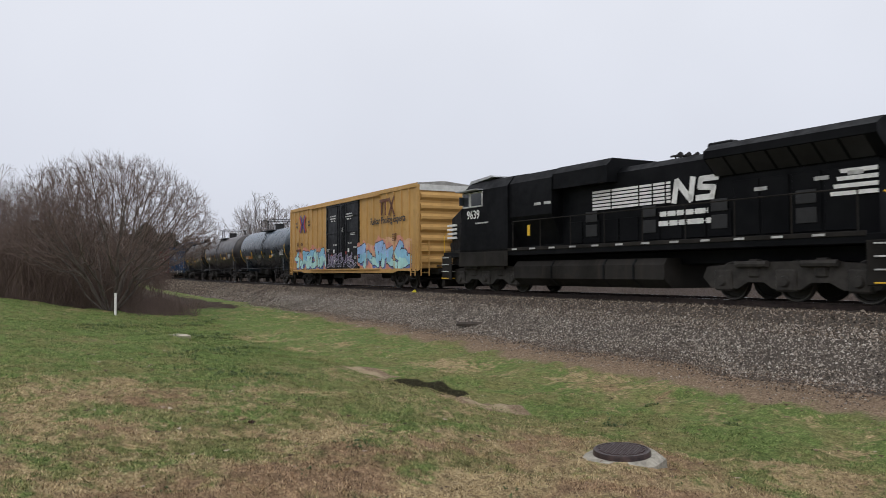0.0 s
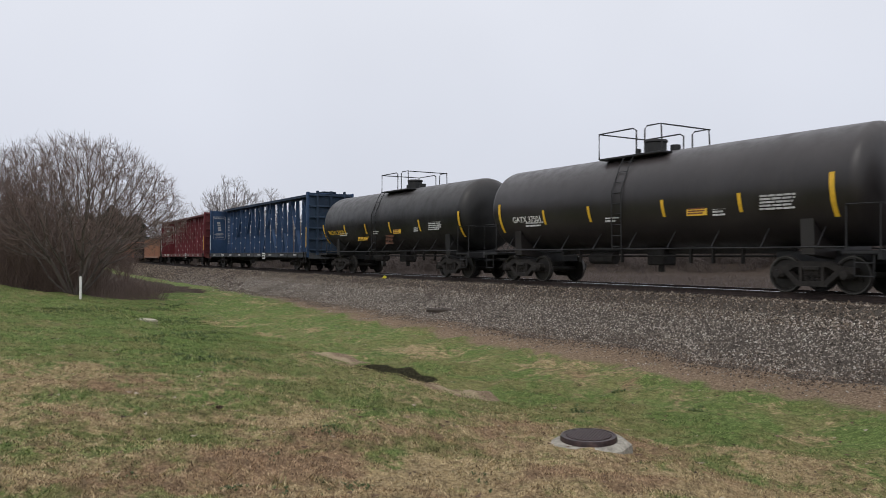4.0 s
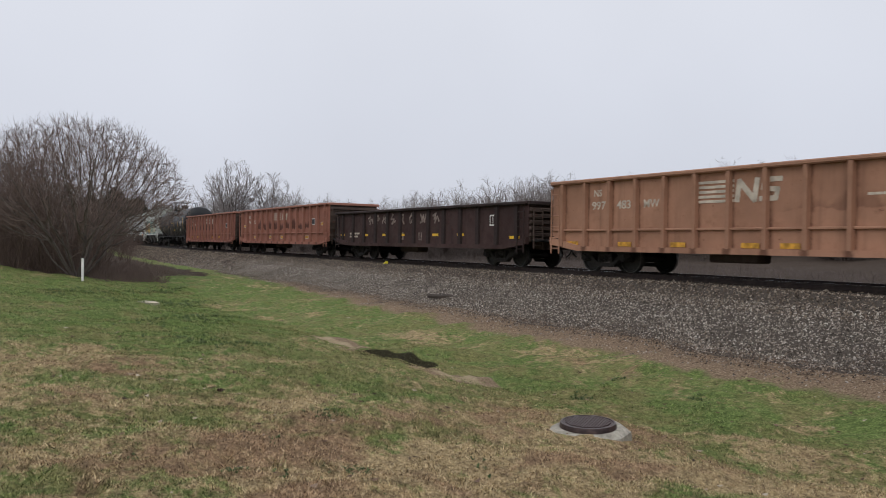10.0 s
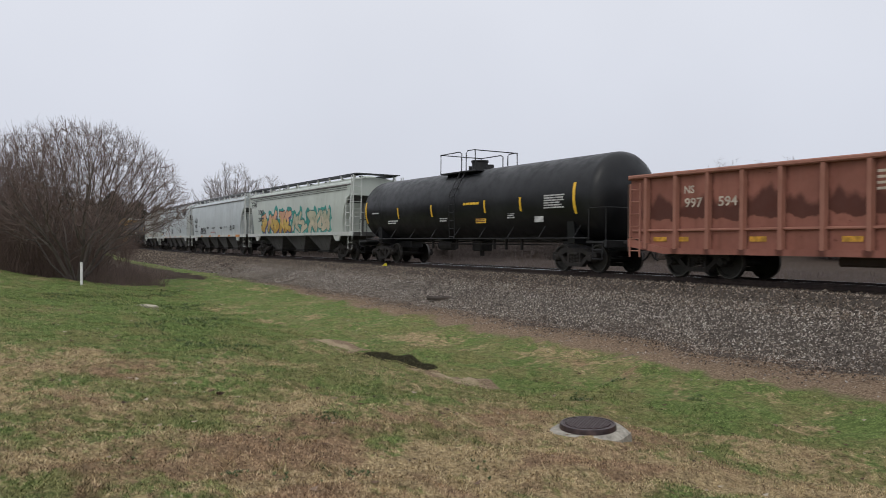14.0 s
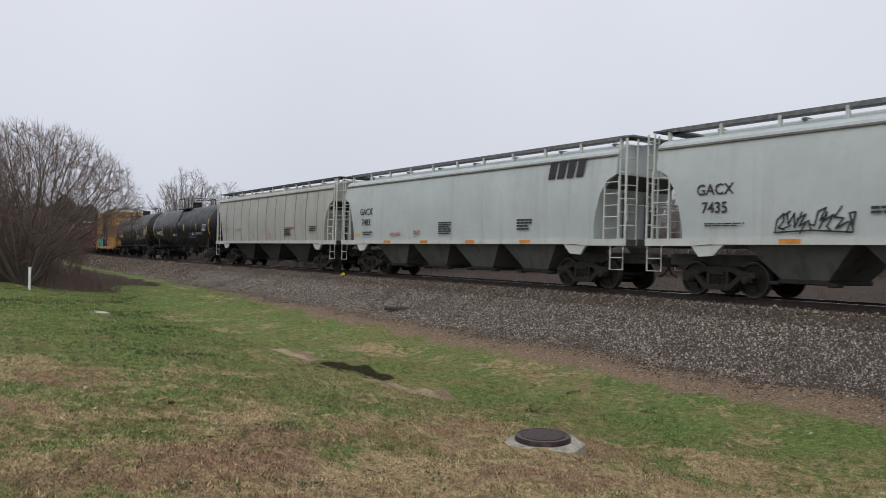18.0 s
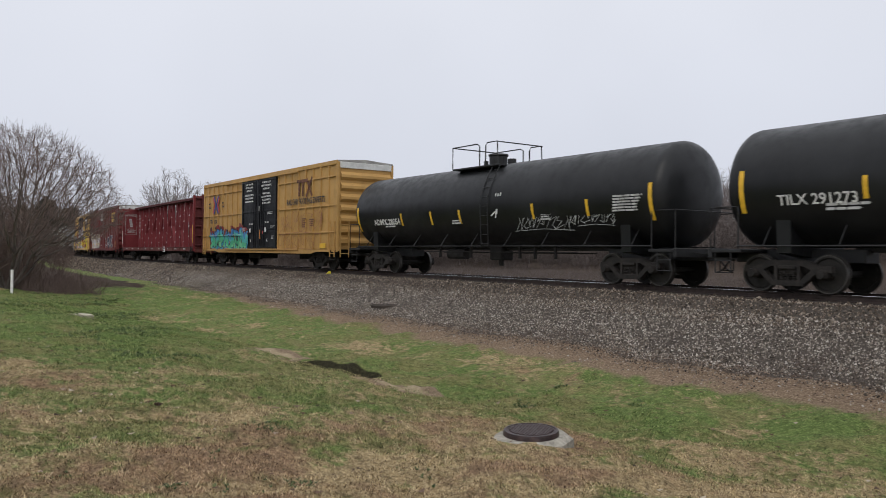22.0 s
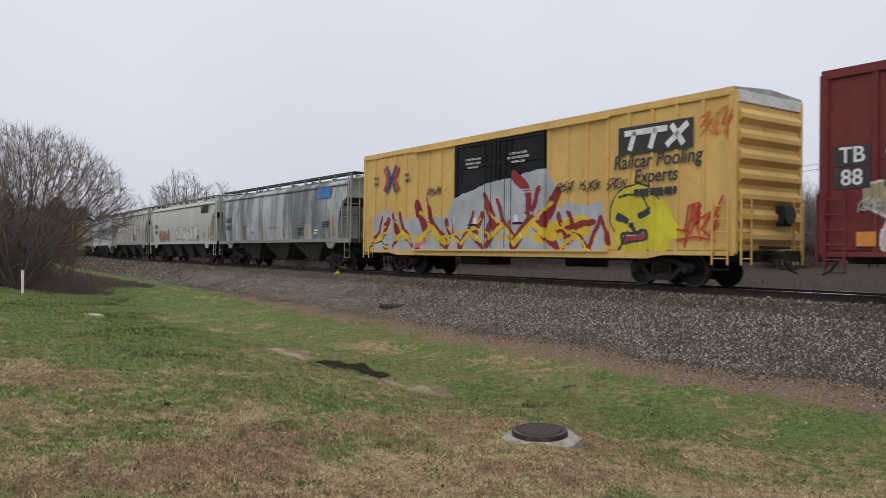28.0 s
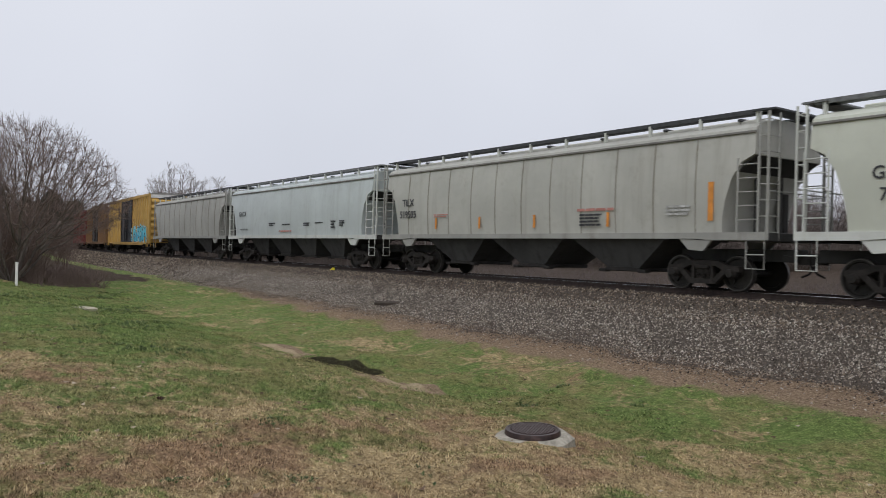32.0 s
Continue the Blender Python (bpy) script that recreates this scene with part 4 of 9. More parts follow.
def ribbed_side(h, dw, n, belts=()):
    """The outer face of a boxcar's near side with its posts, belts and doors."""
    xs = np.array([d * (dw + 0.12 + (h - dw - 0.22) * i / n) for d in (-1, 1) for i in range(n + 1)])

    def depth(x, z):
        near = np.abs(np.asarray(x)[..., None] - xs).min(-1)
        out = np.where(near < 0.062, RIB, 0.0)
        for b in belts:
            out = np.maximum(out, np.where(np.abs(z - b) < 0.05, 0.072, 0.0))
        out = np.maximum(out, np.where(np.abs(x) < dw, 0.125, 0.0))
        return -(1.44 + out)
    return depth


def hopper_side(eave):
    def depth(x, z):
        f = (z - 1.5) / (eave - 1.5)
        return -(1.47 + 0.07 * np.sin(np.clip(f, 0, 1) * math.pi) - 0.03 * f) - 0.004
    return depth


RIB = 0.06


def begin_car(name, label, category, rear, front, group):
    car = thing(name, label, category, group)
    CARS.append((car, (rear + front) / 2))
    return car, (front - rear) / 2


# ---------------------------------------------------------------- boxcar
def boxcar(label, rear, front, body, roof, door, door_paint_bar, top=5.12, end_band=True, single_door=False, belts=False):
    car, h = begin_car("boxcar", label, "boxcar", rear, front, "boxcars of the train")
    Y = 1.44
    part("body", Shape().box(-h, h, -Y, Y, 0.98, top - 0.12, 0.03), body, car)
    sh = Shape()
    sh.prism([(-Y - 0.05, top - 0.12), (Y + 0.05, top - 0.12), (Y + 0.05, top - 0.06), (0, top + 0.04), (-Y - 0.05, top - 0.06)], -h - 0.02, h + 0.02, "x")
    x = -h + 0.5
    while x < h:
        sh.prism([(-Y - 0.05, top - 0.055), (0, top + 0.045), (Y + 0.05, top - 0.055), (0, top + 0.085)], x - 0.06, x + 0.06, "x")
        x += 1.15
    part("roof", sh, roof, car)
    for y in (-1, 1):
        part("roof_edge", Shape().box(-h - 0.02, h + 0.02, y * (Y + 0.052) - 0.007, y * (Y + 0.052) + 0.007, top - 0.13, top - 0.05, 0.003), body, car)
    for y in (-1, 1):
        part("side_sill", Shape().prism([(-h, 0.98), (-h, 0.86), (-h + 2.2, 0.86), (-h + 2.8, 0.76), (h - 2.8, 0.76), (h - 2.2, 0.86), (h, 0.86), (h, 0.98)],
                                        y * (Y + 0.02) - 0.03, y * (Y + 0.02) + 0.03), body, car)
        part("top_chord", Shape().box(-h, h, y * (Y + 0.03) - 0.04, y * (Y + 0.03) + 0.04, top - 0.26, top - 0.13, 0.015), body, car)
    dw = 1.5 if single_door else 2.5
    post = Shape().prism([(-0.06, 0.0), (0.06, 0.0), (0.048, RIB), (-0.048, RIB)], 0.98, top - 0.2, "z").mesh("side_post", body)
    n = 7 if single_door else 8
    for side in (-1, 1):
        for d in (-1, 1):
            for i in range(n + 1):
                x = d * (dw + 0.12 + (h - dw - 0.22) * i / n)
                p = part("side_post", post, None, car)
                p.location = (x, side * Y, 0)
                if side < 0:
                    p.rotation_euler.z = math.pi
        for d in ((0,) if single_door else (-1, 1)):
            w = dw * 2 if single_door else dw
            cx = d * dw / 2
            dr = part("door", Shape().box(cx - w / 2 + 0.03, cx + w / 2 - 0.03, side * (Y + 0.035) - 0.04, side * (Y + 0.035) + 0.04, 1.0, top - 0.3, 0.015), door, car,
                      "black plug door" if not single_door else "red sliding door")
            f = Shape()
            ys = side * (Y + 0.09)
            for fx in (cx - w / 2 + 0.1, cx + w / 2 - 0.1):
                f.box(fx - 0.07, fx + 0.07, ys - 0.03, ys + 0.03, 1.02, top - 0.32, 0.01)
            for fz in (1.1, 2.1, 3.1, 4.0, top - 0.4):
                f.box(cx - w / 2 + 0.15, cx + w / 2 - 0.15, ys - 0.022, ys + 0.022, fz - 0.05, fz + 0.05, 0.01)
            part("door_frame", f, door, dr)
            for lx in (cx - d * w * 0.28 - 0.06, cx - d * w * 0.28 + 0.28):
                part("lock_bar", Shape().tube([(lx, ys + side * 0.03, 1.05), (lx, ys + side * 0.03, top - 0.4)], 0.022), door_paint_bar, dr)
            part("lock_handle", Shape().box(cx - 0.3, cx + 0.2, ys + side * 0.05 - 0.02, ys + side * 0.05 + 0.02, 1.85, 1.92, 0.008), door_paint_bar, dr)
        for z0 in (top - 0.32, 0.93):
            part("door_track", Shape().box(-dw * 2.1, dw * 2.1, side * (Y + 0.11) - 0.03, side * (Y + 0.11) + 0.03, z0, z0 + 0.07, 0.01), body, car)
    if belts:
        for side in (-1, 1):
            for d in (-1, 1):
                for z in (1.8, 3.06, 4.42):
                    part("belt_rib", Shape().box(d * (dw + 0.12), d * (h - 0.1), side * (Y + 0.035) - 0.035, side * (Y + 0.035) + 0.035, z - 0.035, z + 0.035, 0.01), body, car)
    rib = Shape().prism([(0.0, -0.2), (0.13, -0.06), (0.13, 0.06), (0.0, 0.2)], -Y + 0.1, Y - 0.1, "y").mesh("end_rib", body)
    for end in (-1, 1):
        for i in range(7):
            p = part("end_rib", rib, None, car)
            p.location = (end * h, 0, 1.35 + i * 0.51)
            if end < 0:
                p.rotation_euler.z = math.pi
        if end_band:
            part("end_band", Shape().box(end * h - 0.01, end * h + 0.05, -Y + 0.02, Y - 0.02, top - 0.42, top - 0.13, 0.01), WHITE_BAND, car, "white painted band below the roof")
        for y in (-1, 1):
            part("corner_post", Shape().box(end * h - 0.06, end * h + 0.06, y * Y - 0.06, y * Y + 0.06, 0.9, top - 0.14, 0.015), body, car)
            part("ladder", ladder_shape(end * (h - 0.12), end * (h - 0.58), y * (Y + 0.12), 0.62, 2.3, 5), body, car)
            part("end_ladder", end_ladder_shape(y * 1.38, y * 0.95, end * (h + 0.15), 0.62, 2.3, 5), body, car)
            st = Shape()
            st.tube([(end * (h - 0.12), y * (Y + 0.08), 0.95), (end * (h - 0.12), y * (Y + 0.08), 0.5), (end * (h - 0.58), y * (Y + 0.08), 0.5), (end * (h - 0.58), y * (Y + 0.08), 0.95)], 0.02)
            part("step", st, STEEL_DARK, car)
        part("brake_step", Shape().box(min(end * (h + 0.05), end * (h + 0.35)), max(end * (h + 0.05), end * (h + 0.35)), -0.5, 0.5, 1.05, 1.12, 0.01), STEEL_DARK, car)
        if end > 0:
            part("brake_box", Shape().box(h + 0.02, h + 0.25, 0.25, 0.75, 1.65, 2.2, 0.05), STEEL_DARK, car)
            part("brake_wheel", Shape().turned([(0, 0.0), (0, 0.25), (0.03, 0.27), (0.06, 0.25), (0.06, 0.0)], "x", 16, (h + 0.27, 0.5, 1.95)), STEEL_BLACK, car)
    part("underframe", Shape().box(-h, h, -0.35, 0.35, 0.7, 0.98, 0.02).box(-3, -1.2, -0.9, 0.2, 0.45, 0.75, 0.05).box(1.5, 3.0, 0.3, 0.95, 0.45, 0.75, 0.05), STEEL_DARK, car)
    truck(car, h - 2.6), truck(car, -h + 2.6)
    couplers(car, h + 0.55)
    return car, h


# ---------------------------------------------------------------- tank car
def tank_car(label, rear, front, shell, marks, stripes, panel_at, label_at=None, letter=None, radius=1.5, mid=2.65, ladder_x=0.0, top_x=0.0):
    car, h = begin_car("tank_car", label, "tank car", rear, front, "tank cars of the train")
    tl, head = h - 0.24, 0.52
    prof = [(-tl, 0.0)]
    for i in range(1, 9):
        a = math.pi / 2 * i / 8
        prof.append((-tl + head * (1 - math.cos(a)), radius * math.sin(a) ** 0.72))
    prof += [(-tl + head + 0.02, radius)]
    prof += [(-p[0], p[1]) for p in prof[8::-1]]
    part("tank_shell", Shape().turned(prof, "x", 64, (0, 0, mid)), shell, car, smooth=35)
    for end in (-1, 1):
        x = end * (h - 1.9)
        sa = Shape()
        arc = [(-1.25 + 2.5 * i / 10, mid - math.sqrt(max(radius ** 2 - (-1.25 + 2.5 * i / 10) ** 2, 0.01)) + 0.03) for i in range(11)]
        sa.prism([(1.2, 0.95), (0.4, 0.85), (-0.4, 0.85), (-1.2, 0.95)] + arc, x - 0.18, x + 0.18, "x")
        part("saddle", sa, shell, car)
        st = Shape().box(min(end * (h - 3.4), end * h), max(end * (h - 3.4), end * h), -0.32, 0.32, 0.72, 1.05, 0.02)
        st.box(min(end * (h - 0.9), end * h), max(end * (h - 0.9), end * h), -1.45, 1.45, 0.95, 1.03, 0.015)
        st.box(end * h - 0.06, end * h + 0.06, -1.45, 1.45, 0.82, 1.06, 0.015)
        part("stub_sill", st, STEEL_BLACK, car)
        hr = Shape()
        for y in (-1.42, 1.42):
            hr.tube([(end * h, y, 1.0), (end * h, y, 2.1), (end * (h - 0.8), y, 2.1)], 0.02)
            hr.tube([(end * (h - 0.8), y, 1.0), (end * (h - 0.8), y, 2.1)], 0.02)
            for zz in (0.45, 0.75):
                hr.tube([(end * (h - 0.15), y, zz), (end * (h - 0.6), y, zz)], 0.018)
            for xx in (0.15, 0.6):
                hr.tube([(end * (h - xx), y, 0.45), (end * (h - xx), y, 1.0)], 0.018)
        hr.tube([(end * (h + 0.0), -1.42, 2.1), (end * (h + 0.0), 1.42, 2.1)], 0.018)
        part("end_handrail", hr, STEEL_BLACK, car)
    sd = Shape()
    for y in (-1, 1):
        sd.tube([(-h + 0.8, y * 1.46, 1.12), (h - 0.8, y * 1.46, 1.12)], 0.022)
        for i in range(9):
            x = (-1 + 2 * i / 8) * (h - 1.5)
            sd.tube([(x, y * 1.46, 1.12), (x, y * 1.1, 1.62)], 0.016)
    part("running_rail", sd, STEEL_BLACK, car)
    un = Shape().box(-h + 3, h - 3, -0.06, 0.06, 0.98, 1.12, 0.01)
    un.tube([(-4.2, -0.5, 0.92), (4.4, -0.5, 0.92)], 0.022).tube([(-4.2, 0.4, 0.9), (4.4, 0.4, 0.9)], 0.022)
    un.turned([(-0.5, 0.0), (-0.5, 0.2), (0.6, 0.2), (0.6, 0.0)], "x", 12, (-2.3, -0.3, 0.84))
    un.box(-0.35, 0.35, -0.3, 0.3, 0.62, 1.2, 0.05).turned([(0.42, 0.0), (0.42, 0.1), (0.7, 0.1), (0.7, 0.0)], "z", 10)
    for x in (-3.2, -1.2, 1.6, 2.4, 3.4):
        un.box(x - 0.03, x + 0.03, -0.55, -0.45, 0.7, 1.15)
    part("underside_gear", un, STEEL_DARK, car)
    top = mid + radius
    dm = Shape().turned([(top - 0.1, 0.0), (top - 0.1, 0.34), (top + 0.32, 0.34), (top + 0.36, 0.38), (top + 0.42, 0.36), (top + 0.45, 0.0)], "z", 20, (-0.25, 0, 0))
    dm.turned([(top - 0.08, 0.0), (top - 0.08, 0.1), (top + 0.25, 0.09), (top + 0.25, 0.0)], "z", 10, (-1.1, 0.1, 0))
    dm.turned([(top - 0.08, 0.0), (top - 0.08, 0.16), (top + 0.16, 0.16), (top + 0.16, 0.0)], "z", 12, (0.65, -0.1, 0))
    manway = part("manway", dm, STEEL_BLACK, car)
    pl = Shape().box(-1.7, 1.0, -1.05, -0.62, top - 0.16, top - 0.1, 0.01).box(-1.7, 1.0, 0.62, 1.05, top - 0.16, top - 0.1, 0.01)
    platform = part("platform", pl, STEEL_BLACK, car)
    rl = Shape()
    for y in (-1.05, 1.05):
        rl.tube([(-1.7, y, top - 0.13), (-1.7, y, top + 0.70), (-0.2, y, top + 0.70), (-0.05, y, top + 0.62), (-0.05, y, top - 0.1)], 0.024)
        rl.tube([(0.3, y, top - 0.13), (0.3, y, top + 0.62), (0.4, y, top + 0.70), (0.95, y, top + 0.70), (1.0, y, top - 0.1)], 0.024)
    rl.tube([(-1.7, -1.05, top + 0.70), (-1.7, 1.05, top + 0.70)], 0.022).tube([(1.0, -1.05, top + 0.68), (1.0, 1.05, top + 0.68)], 0.022)
    top_handrail = part("top_handrail", rl, STEEL_BLACK, car)
    manway.location.x = platform.location.x = top_handrail.location.x = top_x
    for y in (-1, 1):
        ld = Shape()
        for x in (ladder_x - 0.2, ladder_x + 0.2):
            ld.tube([(x, y * 1.52, 1.1), (x, y * (radius + 0.06), 2.3), (x, y * (radius + 0.05), 2.9), (x, y * 1.2, top - 0.45), (x, y * 1.0, top - 0.12)], 0.018)
        for i in range(9):
            z = 1.2 + i * 0.33
            yy = 1.53 if z < 3 else math.sqrt(max(0.2, (radius + 0.06) ** 2 - (z - mid) ** 2))
            ld.tube([(ladder_x - 0.2, y * yy, z), (ladder_x + 0.2, y * yy, z)], 0.014, 5)
        part("side_ladder", ld, STEEL_BLACK, car)

    def on_shell(dz):
        return -math.sqrt(radius ** 2 - dz ** 2) - 0.012
    for i, (xx, zc) in enumerate(stripes):
        big = i in (0, len(stripes) - 1)
        w, hz = (0.13, 0.52) if big else (0.11, 0.25)
        zs = [zc - hz + 2 * hz * j / 6 for j in range(7)]
        v = [(xx + q * w / 2, on_shell(z - mid), z) for z in zs for q in (-1, 1)]
        v += [(x, y + 0.01, z) for x, y, z in v]
        sh = Shape().add(v, [(2 * j, 2 * j + 1, 2 * j + 3, 2 * j + 2) for j in range(6)] + [(14 + 2 * j, 14 + 2 * j + 1, 14 + 2 * j + 3, 14 + 2 * j + 2) for j in range(6)])
        part("reflective_stripe", sh, marks, car, "yellow reflective stripe")
    px, pz = panel_at
    bars(car, px, pz, on_shell(pz - mid) - 0.012, 1.1, 0.5, 6, GREY_LETTER, 3, "data_panel")
    if label_at:
        panel(car, "warning_label", label_at[0], label_at[1], on_shell(label_at[1] - mid) - 0.006, 0.7, 0.26, marks, "yellow warning label")
        bars(car, label_at[0], label_at[1], on_shell(label_at[1] - mid) - 0.016, 0.6, 0.2, 3, BROWN_LETTER, 5, "label_print")
    bars(car, -tl * 0.62, mid - 0.62, on_shell(0.6) - 0.01, 1.0, 0.2, 2, GREY_LETTER, 6)
    bars(car, -tl * 0.1, mid - 0.6, on_shell(0.6) - 0.01, 0.6, 0.2, 2, GREY_LETTER, 8)
    bars(car, tl * 0.45, mid - 0.55, on_shell(0.55) - 0.01, 0.45, 0.25, 3, GREY_LETTER, 9)
    if letter:
        words, lx, lz, size, mat = letter
        lettering(car, words, size, lx, lz, on_shell(lz - mid) - 0.012, mat).rotation_euler.x = math.pi / 2 - math.asin((lz - mid) / radius)
    truck(car, h - 1.9), truck(car, -h + 1.9)
    couplers(car, h + 0.5)
    return car, h


# ---------------------------------------------------------------- covered hopper
def hopper_section(b, scale=1.0, eave=4.2):
    """Half of a section from the bottom b up to the ridge: (y, z)."""
    out = []
    for i in range(9):
        z = b + (eave - b) * i / 8
        f = (z - 1.5) / (eave - 1.5)
        out.append((1.47 + 0.07 * math.sin(min(max(f, 0), 1) * math.pi) - 0.03 * f, z))
    out += [(1.41, eave + 0.11), (1.27, eave + 0.21), (1.05, eave + 0.29), (0.6, eave + 0.37), (0.0, eave + 0.40)]
    return out


def hopper(label, rear, front, body, sill_mat, under, walk_mat, seams=0, eave=4.2, bays=4):
    car, h = begin_car("covered_hopper", label, "hopper car", rear, front, "covered hoppers of the train")
    eave -= 0.16
    stations = [(-h, 3.42), (-h + 0.35, 3.25), (-h + 0.62, 2.85), (-h + 0.8, 2.3), (-h + 0.88, 1.9), (-h + 0.9, 1.5)]
    stations = stations + [(-x, b) for x, b in stations[::-1]]
    v, f = [], []
    for x, b in stations:
        half = hopper_section(b, 1.0, eave)
        ring = [(x, -y, z) for y, z in half] + [(x, y, z) for y, z in half[-2::-1]]
        v += ring
    n = len(v) // len(stations)
    for i in range(len(stations) - 1):
        for k in range(n):
            f.append((i * n + k, i * n + (k + 1) % n, (i + 1) * n + (k + 1) % n, (i + 1) * n + k))
    f += [tuple(range(n)), tuple(range(len(v) - n, len(v)))]
    part("body", Shape().add(v, f), body, car, smooth=28)
    for y in (-1.44, 1.44):
        part("eave_rail", Shape().box(-h, h, y - 0.055, y + 0.055, eave - 0.035, eave + 0.03, 0.012), EAVE_GRIME, car)
    for y in (-1, 1):
        part("side_sill", Shape().prism([(-h - 0.35, 1.5), (-h - 0.35, 1.3), (-h + 1.2, 1.3), (-h + 1.7, 1.34), (h - 1.7, 1.34), (h - 1.2, 1.3), (h + 0.35, 1.3), (h + 0.35, 1.5)],
                                        y * 1.46 - 0.05, y * 1.46 + 0.05), sill_mat, car)
        for end in (-1, 1):
            part("bolster_plate", Shape().prism([(end * (h - 2.2), 1.34), (end * (h - 1.9), 1.05), (end * (h - 1.45), 1.02), (end * (h - 1.2), 1.3)], y * 1.44 - 0.04, y * 1.44 + 0.04), sill_mat, car)
    if seams:
        prof = hopper_section(1.5, 1.0, eave)[:9]
        for i in range(seams):
            x = (-1 + 2 * (i + 0.5) / seams) * (h - 1.0)
            for y in (-1, 1):
                sh = Shape()
                pts = [(x + d, y * (yy + o), z) for yy, z in prof for d, o in ((-0.022, 0.0), (0.0, 0.03), (0.022, 0.0))]
                sh.add(pts, [(3 * a + q, 3 * a + q + 1, 3 * a + q + 4, 3 * a + q + 3) for a in range(8) for q in (0, 1)])
                part("side_seam", sh, SEAM_GRIME_SHADE, car)
    for i in range(bays):
        w = (2 * h - 5.2) / bays
        x = -h + 2.6 + w * (i + 0.5)
        sh = Shape()
        top = [(x - w / 2, -1.36, 1.48), (x + w / 2, -1.36, 1.48), (x + w / 2, 1.36, 1.48), (x - w / 2, 1.36, 1.48)]
        bot = [(x - 0.62, -0.95, 0.52), (x + 0.62, -0.95, 0.52), (x + 0.62, 0.95, 0.52), (x - 0.62, 0.95, 0.52)]
        sh.add(top + bot, [(0, 1, 5, 4), (1, 2, 6, 5), (2, 3, 7, 6), (3, 0, 4, 7), (4, 5, 6, 7), (0, 1, 2, 3)])
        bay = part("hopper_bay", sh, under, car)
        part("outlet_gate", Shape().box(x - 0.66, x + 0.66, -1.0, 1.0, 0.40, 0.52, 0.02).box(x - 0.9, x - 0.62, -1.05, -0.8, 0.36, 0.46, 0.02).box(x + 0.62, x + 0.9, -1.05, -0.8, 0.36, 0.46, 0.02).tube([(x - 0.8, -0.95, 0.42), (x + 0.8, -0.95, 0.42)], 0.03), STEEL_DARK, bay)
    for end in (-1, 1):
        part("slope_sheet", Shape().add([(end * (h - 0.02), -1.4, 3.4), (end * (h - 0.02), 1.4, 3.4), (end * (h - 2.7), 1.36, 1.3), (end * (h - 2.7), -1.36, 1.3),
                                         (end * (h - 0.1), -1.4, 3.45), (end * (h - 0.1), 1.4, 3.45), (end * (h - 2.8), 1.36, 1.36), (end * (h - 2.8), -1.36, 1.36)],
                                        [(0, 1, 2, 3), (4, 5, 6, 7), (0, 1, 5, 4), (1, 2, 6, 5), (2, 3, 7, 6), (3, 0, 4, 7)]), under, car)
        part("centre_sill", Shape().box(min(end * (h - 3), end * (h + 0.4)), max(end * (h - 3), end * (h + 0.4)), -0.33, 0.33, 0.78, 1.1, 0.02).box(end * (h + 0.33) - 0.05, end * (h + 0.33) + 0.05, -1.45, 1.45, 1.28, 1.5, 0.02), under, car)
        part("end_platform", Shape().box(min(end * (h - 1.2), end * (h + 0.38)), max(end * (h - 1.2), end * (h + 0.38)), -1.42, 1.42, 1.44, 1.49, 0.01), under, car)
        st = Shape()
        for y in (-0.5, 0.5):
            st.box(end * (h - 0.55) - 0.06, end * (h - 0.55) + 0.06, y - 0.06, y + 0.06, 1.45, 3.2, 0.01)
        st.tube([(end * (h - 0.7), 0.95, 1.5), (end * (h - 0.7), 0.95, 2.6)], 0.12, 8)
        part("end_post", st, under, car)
        for y in (-1, 1):
            part("ladder", ladder_shape(end * (h - 0.45), end * (h + 0.12), y * 1.5, 1.3, 3.35, 6), sill_mat, car)
            part("tall_ladder", ladder_shape(end * (h + 0.12), end * (h + 0.34), y * 1.46, 1.3, eave + 0.46, 8, 0.014, 0.02), sill_mat, car)
            part("end_ladder", end_ladder_shape(y * 1.45, y * 1.0, end * (h + 0.36), 1.3, eave + 0.46, 8), sill_mat, car)
            sp = Shape()
            sp.tube([(end * (h + 0.3), y * 1.47, 1.3), (end * (h + 0.3), y * 1.47, 0.6), (end * (h - 0.2), y * 1.47, 0.6), (end * (h - 0.2), y * 1.47, 1.3)], 0.02)
            sp.tube([(end * (h + 0.3), y * 1.47, 0.95), (end * (h - 0.2), y * 1.47, 0.95)], 0.018)
            part("step", sp, sill_mat, car)
        hr = Shape().tube([(end * (h + 0.36), -1.4, 2.5), (end * (h + 0.36), 1.4, 2.5)], 0.018).tube([(end * (h + 0.36), -1.4, 2.0), (end * (h + 0.36), -1.4, 2.5)], 0.018)
        part("end_handrail", hr, sill_mat, car)
    zt = eave + 0.40
    part("hatch", Shape().box(-h + 0.6, h - 0.6, -0.32, 0.32, zt - 0.03, zt + 0.12, 0.03), body, car)
    for i in range(7):
        x = (-1 + 2 * i / 6) * (h - 1.2)
        part("hatch_clamp", Shape().box(x - 0.07, x + 0.07, -0.38, 0.38, zt + 0.1, zt + 0.17, 0.015), walk_mat, car)
    for y in (-1, 1):
        part("roof_walk", Shape().box(-h - 0.1, h + 0.1, y * 0.9 - 0.26, y * 0.9 + 0.26, zt + 0.13, zt + 0.175).box(-h - 0.1, h + 0.1, y * 1.17 - 0.02, y * 1.17 + 0.02, zt + 0.09, zt + 0.2), walk_mat, car)
        sup = shared(("walk_support", walk_mat.name, eave), lambda: Shape().box(-0.04, 0.04, -0.05, 0.05, -0.3, 0.14, 0.008).mesh("walk_support", sill_mat))
